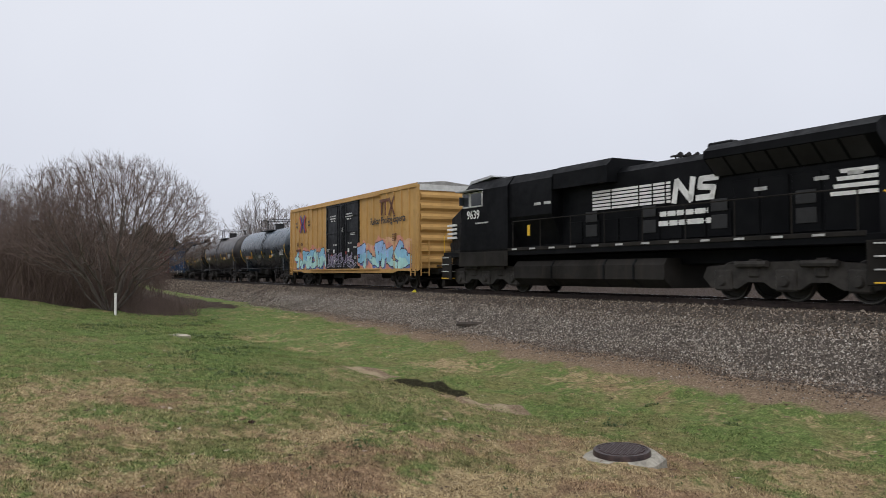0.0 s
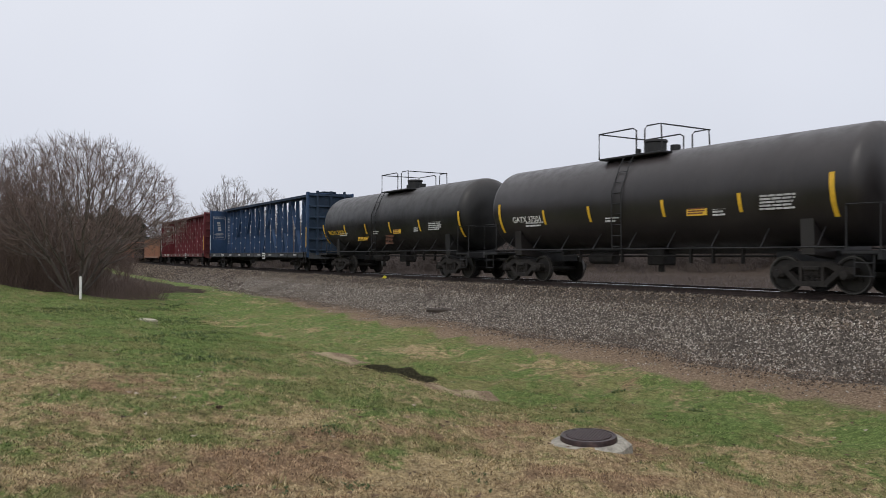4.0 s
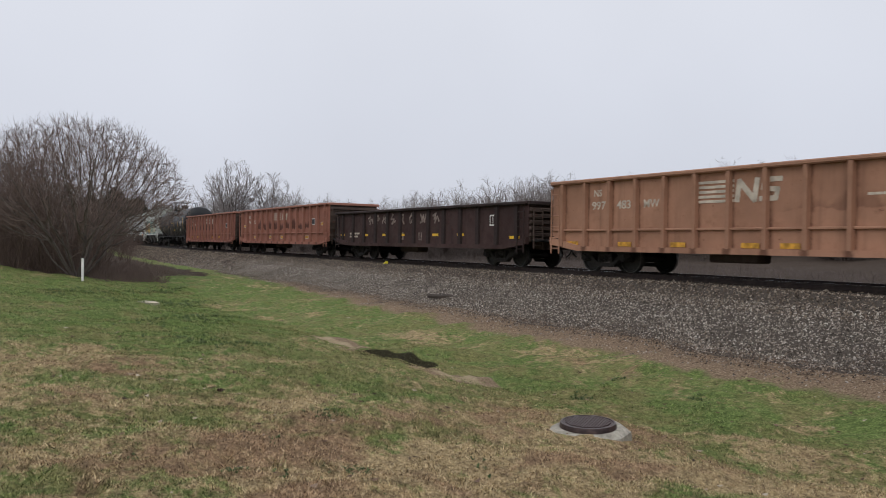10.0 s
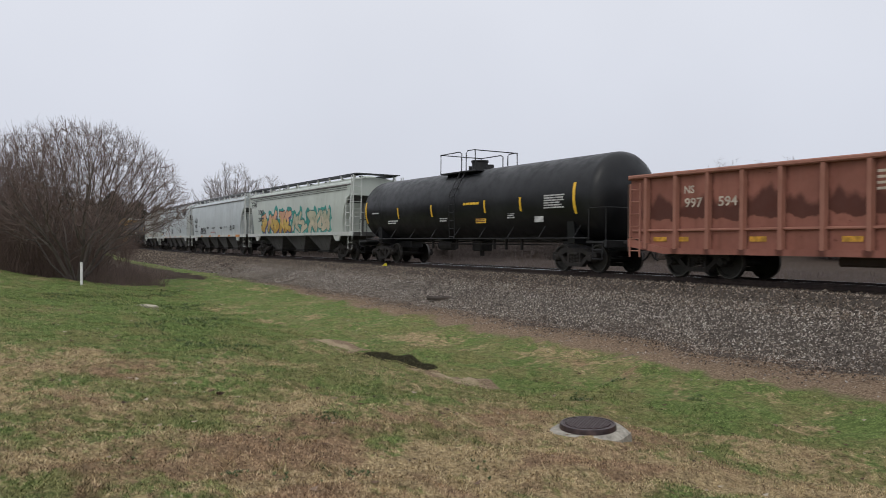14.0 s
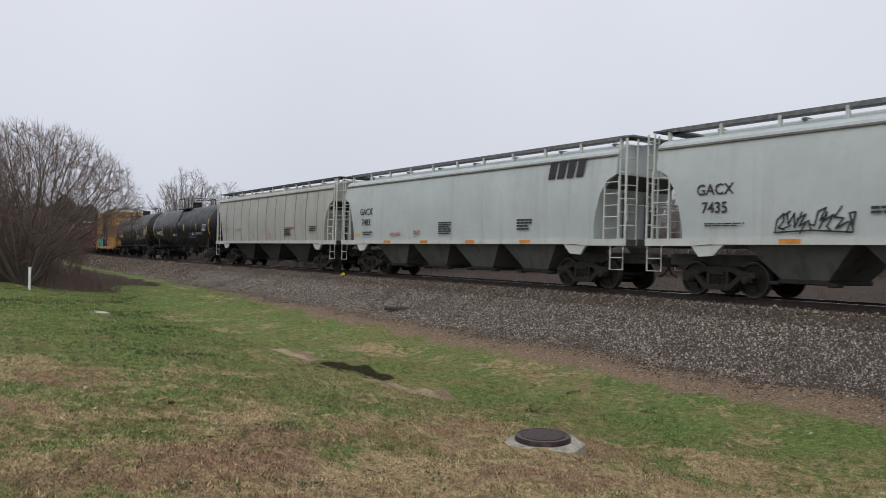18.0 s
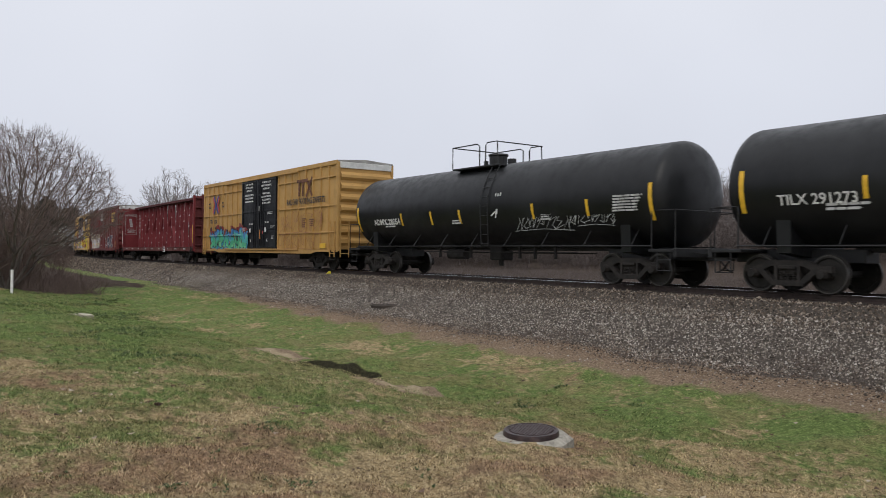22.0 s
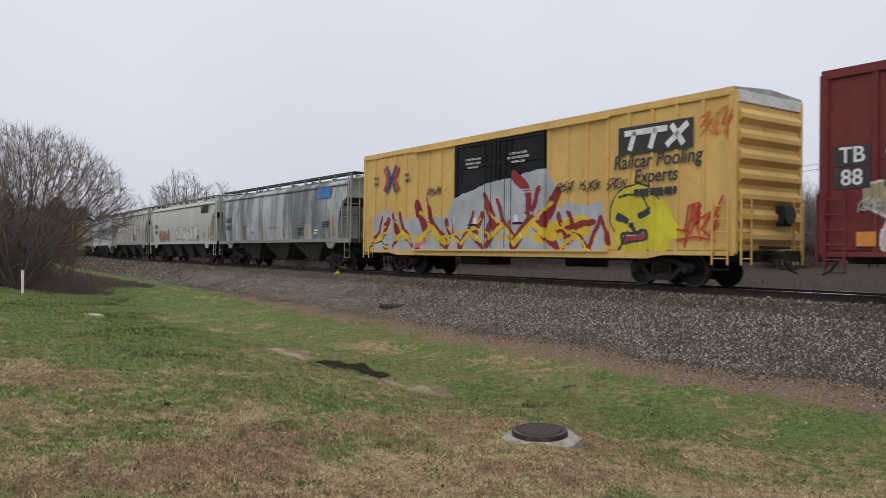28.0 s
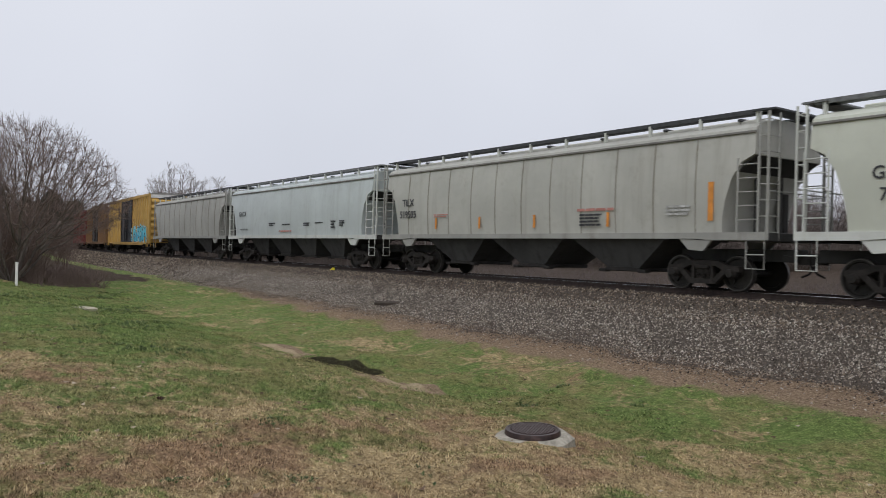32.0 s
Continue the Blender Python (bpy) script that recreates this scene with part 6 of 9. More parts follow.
def top_sheen_dust(upper_tint, most):
    """Dust, and a sky sheen put into the colour, on the upper faces."""
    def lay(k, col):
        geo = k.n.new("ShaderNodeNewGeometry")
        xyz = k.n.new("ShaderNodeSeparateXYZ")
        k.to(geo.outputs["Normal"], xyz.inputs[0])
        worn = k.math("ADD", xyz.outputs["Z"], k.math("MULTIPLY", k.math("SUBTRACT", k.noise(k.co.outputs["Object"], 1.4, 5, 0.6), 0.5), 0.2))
        return k.mix(k.span(worn, -0.05, 0.85, 0, most), col, upper_tint)
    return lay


# The sky's sheen on these shells' tops is put into their colour.
TANK_BLUE = paint("glossy_blue_black_paint", (0.012, 0.020, 0.028), 0.3, 0.2, 0.0, 0.08, (0.05, 0.055, 0.065), 0.08, spec=0.55, extra=top_sheen_dust((0.10, 0.135, 0.175), 0.8))
TANK_BROWN = paint("brown_black_paint", (0.019, 0.016, 0.016), 0.36, 0.2, 0.01, 0.12, (0.08, 0.068, 0.06), 0.1, spec=0.5, extra=top_sheen_dust((0.10, 0.083, 0.08), 0.32))
TANK_DUSTY = paint("dusty_black_tank_paint", (0.010, 0.010, 0.010), 0.4, 0.3, 0.02, 0.2, (0.05, 0.044, 0.04), 0.2, spec=0.4, extra=top_sheen_dust((0.10, 0.088, 0.082), 0.4))
TANK_BLACK = paint("satin_black_paint", (0.0062, 0.0068, 0.0078), 0.4, 0.25, 0.0, 0.08, (0.020, 0.020, 0.020), 0.12, spec=0.33)
CB_BLUE = paint("faded_blue_paint", (0.018, 0.046, 0.104), 0.6, 0.3, 0.10, 0.3, (0.05, 0.05, 0.055), 0.35)
CB_RED = paint("oxide_red_paint", (0.112, 0.017, 0.021), 0.6, 0.2, 0.05, 0.25, (0.05, 0.02, 0.02))
CB_RED2 = paint("worn_red_paint", (0.165, 0.023, 0.026), 0.6, 0.2, 0.06, 0.28, (0.06, 0.025, 0.023))
# End paints: grime, with the shade of the bulkhead ends put into the colour.
END_RED = paint("grimy_shaded_red_end_paint", (0.09, 0.018, 0.019), 0.75, 0.3, 0.15, 0.5, (0.03, 0.02, 0.018), 0.5)
END_BLUE = paint("grimy_shaded_blue_end_paint", (0.016, 0.032, 0.058), 0.75, 0.3, 0.15, 0.5, (0.03, 0.025, 0.022), 0.5)
DECK_DARK = paint("blackened_deck_steel", (0.05, 0.055, 0.06), 0.75, 0.3, 0.2, 0.4)
DECK_RED = paint("dark_red_deck_steel", (0.13, 0.035, 0.03), 0.7, 0.3, 0.15, 0.4)


def gondola_wear_shade(rust, x0, x1, low, high, amount, pitch=1.12):
    """Rust and painted-in shadow lines along the posts, and dark blotches with scalloped feet where loads have struck.
    """
    def lay(k, col):
        xyz = k.n.new("ShaderNodeSeparateXYZ")
        k.to(k.co.outputs["Object"], xyz.inputs[0])
        x, z = xyz.outputs["X"], xyz.outputs["Z"]
        grain = k.noise(k.co.outputs["Object"], 3.0, 6, 0.7)
        saw = k.math("ABSOLUTE", k.math("SUBTRACT", k.math("FRACT", k.math("DIVIDE", k.math("SUBTRACT", x, 0.06), pitch)), 0.5))
        # Dark band beside each post: rust, with the post's shade put in.
        at_post = k.span(k.math("ADD", saw, k.math("MULTIPLY", k.math("SUBTRACT", grain, 0.5), 0.25)), 0.34, 0.47, 0, 0.8)
        col = k.mix(at_post, col, rust)
        if amount > 0:
            heap = k.noise(k.scaled(1.15, 0, 0), 1.0, 2, 0.5)
            tall = k.noise(k.scaled(0.5, 0, 0), 1.3, 3, 0.6)
            foot = k.math("ADD", k.math("MULTIPLY", heap, 0.55), low - 0.26)
            head = k.math("ADD", k.math("MULTIPLY", k.math("SUBTRACT", tall, 0.5), 2.2), high)
            zz = k.math("ADD", z, k.math("MULTIPLY", k.math("SUBTRACT", grain, 0.5), 0.3))
            inside = k.math("MULTIPLY", k.span(k.math("SUBTRACT", zz, foot), 0.0, 0.05), k.span(k.math("SUBTRACT", head, zz), 0.0, 0.25))
            inside = k.math("MULTIPLY", inside, k.math("MULTIPLY", k.span(x, x0 - 0.4, x0 + 0.4), k.span(x, x1 - 0.4, x1 + 0.4, 1, 0)))
            col = k.mix(k.math("MULTIPLY", inside, amount), col, rust)
        return col
    return lay


GON_TAN = paint("tan_gondola_paint", (0.345, 0.180, 0.115), 0.7, 0.2, 0.22, 0.55, (0.10, 0.045, 0.03), 0.4, extra=gondola_wear_shade((0.10, 0.042, 0.026), 0.5, 8.0, 1.75, 2.05, 0.4))
GON_POST = paint("tan_post_paint", (0.33, 0.175, 0.112), 0.7, 0.2, 0.15, 0.5, (0.16, 0.08, 0.05))
GON_DARK = paint("dark_brown_gondola_paint", (0.042, 0.020, 0.018), 0.75, 0.3, 0.2, 0.5, (0.022, 0.015, 0.014), 0.4)
GON_DARK_POST = paint("blackened_post_paint", (0.024, 0.014, 0.013), 0.75, 0.3, 0.2, 0.5, (0.06, 0.03, 0.025))
GON_ORANGE = paint("rusted_salmon_gondola_paint", (0.305, 0.130, 0.092), 0.75, 0.15, 0.2, 0.4, (0.14, 0.05, 0.03), rust_col=(0.10, 0.03, 0.02), extra=gondola_wear_shade((0.075, 0.026, 0.018), -4.6, 5.6, 1.55, 2.1, 0.9))
GON_RUSTY = paint("rusted_brown_gondola_paint", (0.25, 0.100, 0.072), 0.75, 0.2, 0.25, 0.45, (0.12, 0.045, 0.03), rust_col=(0.09, 0.028, 0.02), extra=gondola_wear_shade((0.07, 0.024, 0.017), -8.0, 1.8, 1.6, 2.25, 0.9))
GON_ORANGE_POST = paint("salmon_post_paint", (0.31, 0.142, 0.102), 0.75, 0.15, 0.15, 0.4, (0.16, 0.06, 0.04))
GON_INNER = paint("rusted_inner_steel", (0.06, 0.04, 0.032), 0.85, 0.3, 0.4, 0.4)
HOP_PALE = paint("pale_grey_paint", (0.50, 0.545, 0.545), 0.5, 0.08, 0.0, 0.32, (0.26, 0.26, 0.245), 0.2)
HOP_TAGGED = paint("pale_tagged_hopper_paint", (0.50, 0.54, 0.49), 0.55, 0.08, 0.02, 0.2, (0.25, 0.24, 0.2), 0.18)
# Seam grime; the shading along the seams is put into this colour.
SEAM_GRIME_SHADE = paint("grimy_shaded_seam_paint", (0.27, 0.26, 0.225), 0.7, 0.15, 0.05, 0.5, (0.16, 0.14, 0.11), 0.4)
EAVE_GRIME = paint("grimy_eave_paint", (0.17, 0.165, 0.15), 0.7, 0.2, 0.1, 0.5, (0.06, 0.055, 0.05), 0.5)
HOP_BEIGE = paint("beige_grey_hopper_paint", (0.43, 0.43, 0.395), 0.6, 0.1, 0.02, 0.4, (0.24, 0.215, 0.175), 0.3)


def soot(k, col):
    """Broad soot runs down the side."""
    run = k.noise(k.scaled(0.55, 0.0, 0.10), 1.0, 4, 0.65, 0.4)
    return k.mix(k.span(run, 0.43, 0.62, 0, 0.72), col, (0.045, 0.05, 0.057))


HOP_DARK = paint("sooty_grey_hopper_paint", (0.47, 0.495, 0.51), 0.6, 0.2, 0.02, 0.6, (0.07, 0.075, 0.08), 0.4, extra=soot)
HOP_WORN = paint("warm_white_hopper_paint", (0.52, 0.54, 0.47), 0.55, 0.08, 0.02, 0.22, (0.25, 0.22, 0.17), 0.2)
HOP_GREY = paint("dusty_grey_hopper_paint", (0.36, 0.36, 0.33), 0.65, 0.12, 0.03, 0.3, (0.2, 0.18, 0.15), 0.25)
SILL_WHITE = paint("dirty_white_sill", (0.55, 0.57, 0.54), 0.6, 0.1, 0.03, 0.3, (0.2, 0.18, 0.15))
SILL_GREY = paint("grey_sill", (0.30, 0.30, 0.28), 0.65, 0.15, 0.05, 0.35)
# The shade beneath the hoppers is put into these two underside colours.
UNDER_GREY = paint("dirty_grey_shaded_underside", (0.085, 0.085, 0.082), 0.85, 0.3, 0.05, 0.5, (0.02, 0.018, 0.016), 0.5)
UNDER_DARK = paint("shade_dark_underside", (0.042, 0.042, 0.042), 0.85, 0.3, 0.05, 0.5, (0.012, 0.011, 0.01), 0.4)
WALK_GREY = plain("galvanised_grating", (0.16, 0.165, 0.165), 0.55, 0.4, 0.3, 6)
WALK_DARK = plain("dark_grating", (0.05, 0.052, 0.055), 0.6, 0.3, 0.3, 6)
LOCO_BLACK = paint("locomotive_black_paint", (0.0024, 0.0028, 0.0038), 0.5, 0.2, 0.0, 0.06, (0.008, 0.0075, 0.007), 0.05, spec=0.07)
LOCO_FRAME = plain("dusty_cast_steel", (0.030, 0.027, 0.024), 0.9, 0, 0.4, 3)
LOCO_DUST = paint("dusty_black_paint", (0.014, 0.0125, 0.011), 0.85, 0.35, 0.03, 0.5, (0.045, 0.038, 0.031), 0.5, spec=0.12)

# ---------------------------------------------------------------- the train, from its head backwards
NEAR = -1.46

DIM_SPRAY = plain("thin_grey_spray", (0.26, 0.27, 0.26), 0.6, 0, 0.3, 3)
SILVER = plain("silver_spray_paint", (0.48, 0.48, 0.47), 0.5, 0.1, 0.2, 2)
BLUE_SPRAY = plain("blue_spray_paint", (0.06, 0.2, 0.5), 0.6, 0, 0.3, 2)
FADED_WHITE = plain("faded_white_paint", (0.5, 0.44, 0.36), 0.7, 0, 0.25, 3)
FADED_RED = plain("faded_red_lettering", (0.44, 0.20, 0.17), 0.7, 0, 0.3, 4)
WORN_YELLOW = plain("worn_yellow_reflector", (0.52, 0.27, 0.03), 0.6, 0, 0.4, 6)
WORN_WHITE = plain("worn_white_paint", (0.22, 0.17, 0.145), 0.75, 0, 0.5, 4)
NAVY = plain("navy_paint", (0.05, 0.06, 0.22), 0.6, 0, 0.2, 4)
STRIPES = [(-0.95, 2.4), (-0.58, 2.35), (-0.25, 2.35), (0.2, 2.38), (0.58, 2.4), (0.95, 2.45)]


def cross_emblem(c, x, z, y, mat=None):
    """Two blue arrowheads that meet in a cross between two red ones, and a short slogan on both sides."""
    for d in (-1, 1):
        strokes(c, "emblem_bar", [[(x + d * 0.36, z - 0.52), (x + d * 0.06, z), (x + d * 0.36, z + 0.52)]], y - 0.004, NAVY, 0.17)
        strokes(c, "emblem_bar", [[(x + d * 0.56, z - 0.44), (x + d * 0.27, z), (x + d * 0.56, z + 0.44)]], y, RED_LETTER, 0.17)
    for dx, words in ((-1.22, ("next", "load")), (1.22, ("any", "road"))):
        for k, word in enumerate(words):
            lettering(c, word, 0.24, x + dx, z + 0.12 - 0.24 * k, y, mat or BLACK_LETTER, 0.2)


def pi_emblem(c, x, z, y, mat):
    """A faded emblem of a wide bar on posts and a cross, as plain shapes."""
    panel(c, "emblem_bar", x - 0.25, z + 0.36, y, 1.25, 0.16, mat)
    panel(c, "emblem_bar", x - 0.62, z - 0.04, y, 0.15, 0.7, mat)
    panel(c, "emblem_bar", x - 0.18, z - 0.04, y, 0.15, 0.7, mat)
    strokes(c, "emblem_cross", [[(x + 0.25, z - 0.4), (x + 0.85, z + 0.45)], [(x + 0.3, z + 0.4), (x + 0.85, z - 0.4)]], y - 0.002, mat, 0.15)


CLOSE_THIS = ("CLOSE THIS DOOR", "BEFORE CLOSING", "MAIN DOOR")
CLOSE_BOTH = ("CLOSE AND LOCK", "BOTH DOORS BEFORE", "MOVING CAR")


def door_print(c, y=-1.54, size=0.15, z=4.1, spanish=False):
    """Stencilled orders and small stickers on the two plug doors."""
    for x, words in ((-1.3, CLOSE_THIS), (1.2, CLOSE_BOTH)):
        zz = z
        for word in words:
            lettering(c, word, size, x, zz, y - 0.035, WHITE_LETTER)
            zz -= size * 1.32
        if spanish:
            zz -= size * 0.6
            for word in (("CIERRE ESTA PUERTA", "ANTES DE CERRAR") if x < 0 else ("CIERRE Y PONGA", "EL SEGURO EN AMBAS", "PUERTAS ANTES DE", "MOVER EL CARRO")):
                lettering(c, word, size, x, zz, y - 0.035, WHITE_LETTER)
                zz -= size * 1.32
            if x < 0:
                bars(c, x, zz, y - 0.035, 1.3, size * 0.9, 1, WHITE_LETTER, 1)
    for i, (x, zz, w, hh) in enumerate(((-1.15, 2.02, 0.2, 0.24), (-1.5, 1.85, 0.16, 0.16), (-1.05, 1.45, 0.06, 0.14), (1.1, 2.05, 0.22, 0.24), (0.75, 1.9, 0.17, 0.17), (1.35, 1.45, 0.06, 0.16))):
        panel(c, "door_sticker", x, zz, y - 0.03, w, hh, RED_LETTER if i in (1, 4) else WHITE_LETTER)
    for x, zz in ((-1.0, 2.4), (1.3, 2.45)):
        for d in (-1, 1):
            panel(c, "door_sticker", x + d * 0.15, zz, y - 0.03, 0.2, 0.09, GREY_LETTER, "", 0.03 * d)
    bars(c, 0.2, 3.25, y - 0.03, 0.26, 0.24, 4, GREY_LETTER, 5)
    bars(c, 1.75, 2.95, y - 0.03, 0.7, 0.16, 2, GREY_LETTER, 6)
    bars(c, 2.1, 2.2, y - 0.03, 0.6, 0.12, 2, GREY_LETTER, 7)
    bars(c, 2.1, 1.62, y - 0.03, 0.35, 0.2, 3, GREY_LETTER, 8)
    bars(c, -2.1, 2.1, y - 0.03, 0.5, 0.2, 3, GREY_LETTER, 9)


def side_stencils(c, y, spots, mat=BROWN_LETTER):
    for i, (x, z, w, hh, rows) in enumerate(spots):
        bars(c, x, z, y, w, hh, rows, mat, i)


WALL = -1.45          # paint on a boxcar's sheets
RIBF = -1.508         # paint across a boxcar's ribs

c, h = locomotive("black diesel locomotive with cream stripes on the rails", 322.7, 344.0, LOCO_BLACK, LOCO_DUST)
lettering(c, "9639", 0.5, -7.55, 3.15, -1.56, WHITE_LETTER)
lettering(c, "9639", 0.46, 9.75, 3.75, -0.99, WHITE_LETTER)
bars(c, -6.9, 2.8, -1.55, 1.0, 0.1, 1, GREY_LETTER, 2)
panel(c, "door_sticker", -3.75, 2.35, -1.47, 0.16, 0.4, YELLOW_MARK)
for i in range(6):
    panel(c, "logo_bar", 1.15, 2.92 + i * 0.115, -1.0, 3.6, 0.075, WHITE_LETTER, "cream logo bar")
for x in (0.3, 1.6, 2.2, 2.75):
    panel(c, "logo_gap", x, 3.2, -1.004, 0.06, 0.72, LOCO_BLACK)
strokes(c, "logo_shape", [[(3.1, 2.9), (3.22, 3.5), (3.75, 2.92), (3.85, 3.52)]], -1.0, WHITE_LETTER, 0.2, "cream logo shape")
strokes(c, "logo_shape", [[(4.75, 3.48), (4.15, 3.48), (4.1, 3.25), (4.62, 3.2), (4.55, 2.94), (4.0, 2.94)]], -1.0, WHITE_LETTER, 0.17, "cream logo shape")
bars(c, 3.45, 2.55, -1.0, 1.9, 0.26, 1, WHITE_LETTER, 4, "name_bars")
bars(c, 3.55, 2.26, -1.0, 2.2, 0.26, 1, WHITE_LETTER, 5, "name_bars")
for i in range(12):
    x = -4.6 + i * 1.17
    panel(c, "walkway_stencil", x, 1.66, -1.54, 0.34, 0.06, GREY_LETTER)
for x, z in ((6.2, 3.0), (8.0, 3.1), (8.9, 3.15), (-3.2, 3.3), (-2.6, 3.3)):
    panel(c, "hood_sticker", x, z, -1.0 if x > 0 else -1.46, 0.4, 0.1, GREY_LETTER)

c, h = boxcar("yellow ribbed boxcar with black doors and pale blue graffiti", 301.7, 320.7, BOX1, ROOF_GALV, DOOR1, DOOR_BLACK, 5.1)
lettering(c, "Railcar Pooling Experts", 0.5, 6.15, 3.46, RIBF, BLACK_LETTER, 0, 0.9)
pi_emblem(c, 6.1, 4.12, RIBF, BROWN_LETTER)
cross_emblem(c, -6.95, 3.95, RIBF)
door_print(c, size=0.11)
lettering(c, "TB", 0.3, -8.09, 2.62, WALL - 0.006, BROWN_LETTER)
lettering(c, "OX", 0.3, -7.25, 2.62, WALL - 0.006, BROWN_LETTER)
side_stencils(c, RIBF, ((7.0, 2.55, 0.5, 0.4, 4), (-7.8, 2.25, 0.9, 0.24, 1)))
MINT, SKY, DEEP, ROSE, INK = (0.40, 0.66, 0.64), (0.25, 0.50, 0.66), (0.10, 0.14, 0.36), (0.60, 0.26, 0.19), (0.03, 0.035, 0.06)
side = ribbed_side(h, 2.5, 8)
graffiti(c, -8.5, -2.7, 1.0, 2.25, side, (MINT, MINT, SKY), INK, 3, 5, ROSE, DEEP, 0.16, label="mint and blue sprayed letters with a pink edge")
graffiti(c, 2.7, 8.5, 0.96, 2.4, side, (MINT, SKY, (0.30, 0.46, 0.72)), INK, 8, 4, ROSE, DEEP, 0.2, haze=(2.7, 8.8, 2.35, (0.60, 0.36, 0.22)), label="mint and blue sprayed letters with a pink edge")
graffiti(c, -2.2, 2.2, 1.0, 1.85, side, (INK, (0.12, 0.09, 0.17)), (0.36, 0.34, 0.42), 5, 5, None, None, 0.05, label="violet outlined sprayed letters on the door")

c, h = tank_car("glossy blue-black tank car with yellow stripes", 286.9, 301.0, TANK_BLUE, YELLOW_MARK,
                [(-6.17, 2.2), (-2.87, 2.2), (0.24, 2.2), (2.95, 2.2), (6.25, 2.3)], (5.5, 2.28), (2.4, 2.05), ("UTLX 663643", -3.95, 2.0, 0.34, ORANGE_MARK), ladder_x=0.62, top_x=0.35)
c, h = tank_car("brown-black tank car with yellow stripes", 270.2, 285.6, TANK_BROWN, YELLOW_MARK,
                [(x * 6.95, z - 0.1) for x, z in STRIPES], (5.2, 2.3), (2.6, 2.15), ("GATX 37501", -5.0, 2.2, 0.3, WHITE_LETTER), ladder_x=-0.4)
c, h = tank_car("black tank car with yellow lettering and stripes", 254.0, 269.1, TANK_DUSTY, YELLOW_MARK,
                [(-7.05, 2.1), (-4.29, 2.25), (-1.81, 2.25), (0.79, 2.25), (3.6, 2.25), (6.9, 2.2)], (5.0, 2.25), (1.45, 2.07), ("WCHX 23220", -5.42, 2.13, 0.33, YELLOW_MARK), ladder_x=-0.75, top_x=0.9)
bars(c, -2.23, 1.77, -1.36, 1.25, 0.2, 3, YELLOW_MARK, 2)
bars(c, 0.63, 1.68, -1.34, 0.9, 0.45, 7, BROWN_LETTER, 3)

c, h = centre_beam("empty blue centre-beam flatcar with tall bulkheads", 229.66, 252.1, CB_BLUE, DECK_DARK, WHITE_LETTER, END_BLUE)
panel(c, "placard", 3.3, 0.9, -1.53, 0.62, 0.4, WHITE_LETTER, "white data placard")
bars(c, 3.3, 0.9, -1.537, 0.5, 0.3, 2, STEEL_DARK, 1)
for i in range(9):
    bars(c, -9.5 + i * 2.35, 0.96, -1.526, 0.6, 0.14, 1, GREY_LETTER, i)


def bulkhead_print(c, h, mat):
    """White stencils on the inner face of the rear bulkhead and on the web beside it: a framed warning and lines of small print."""
    x = -h + 0.124
    for y0, y1, z0, z1 in ((-1.24, -0.22, 4.12, 4.14), (-1.24, -0.22, 2.28, 2.30), (-1.24, -1.22, 2.28, 4.14), (-0.24, -0.22, 2.28, 4.14)):
        part("warning_frame", Shape().box(x, x + 0.008, y0, y1, z0, z1), mat, c)
    t = part("lettering", text_mesh("WARNING", 0.2, mat), None, c)
    t.location, t.rotation_euler = (x + 0.006, -0.73, 4.0), (math.pi / 2, 0, math.pi / 2)
    rng = random.Random(8)
    for k in range(4):
        part("warning_sign", Shape().box(x, x + 0.008, -0.92 + 0.03 * k, -0.66 + 0.03 * k, 3.55 - 0.2 * k, 3.70 - 0.2 * k), mat, c)
    for k in range(4):
        zz, ww = 2.75 - 0.11 * k, rng.uniform(0.5, 0.8)
        part("stencil_line", Shape().box(x, x + 0.008, -0.73 - ww / 2, -0.73 + ww / 2, zz, zz + 0.035), mat, c)
    for k in range(17):
        if k in (4, 9):
            continue
        zz, ww = 4.0 - 0.13 * k, rng.uniform(0.4, 0.66)
        part("stencil_line", Shape().box(-h + 0.42, -h + 0.42 + ww, -0.098, -0.088, zz, zz + 0.06), mat, c)


lettering(c, "735714", 0.25, -7.0, 0.94, -1.53, WHITE_LETTER)
bulkhead_print(c, h, GREY_LETTER)
c, h = centre_beam("empty dark red centre-beam flatcar with tall bulkheads", 205.25, 227.7, CB_RED, DECK_RED, WHITE_LETTER, END_RED)
lettering(c, "NOKL", 0.27, -8.2, 0.95, -1.53, WHITE_LETTER)
lettering(c, "733", 0.27, -6.9, 0.95, -1.53, WHITE_LETTER)
lettering(c, "187", 0.27, -6.05, 0.95, -1.53, WHITE_LETTER)
panel(c, "placard", 3.3, 0.92, -1.53, 0.62, 0.4, WHITE_LETTER, "white data placard")
bars(c, 3.3, 0.92, -1.537, 0.5, 0.3, 2, STEEL_DARK, 1)
for i in range(7):
    bars(c, -4.3 + i * 2.2, 0.96, -1.526, 0.7, 0.14, 1, GREY_LETTER, i)
bulkhead_print(c, h, GREY_LETTER)


def gondola_marks(c, y, yellow_x, placard_x, seed):
    for x in yellow_x:
        panel(c, "reflector", x, 0.9, y, 0.55, 0.14, WORN_YELLOW, "worn yellow reflector")
    panel(c, "placard_frame", placard_x, 1.98, y, 0.5, 0.34, WHITE_LETTER)
    panel(c, "placard", placard_x, 1.98, y - 0.006, 0.42, 0.27, BLACK_LETTER, "small black data placard")


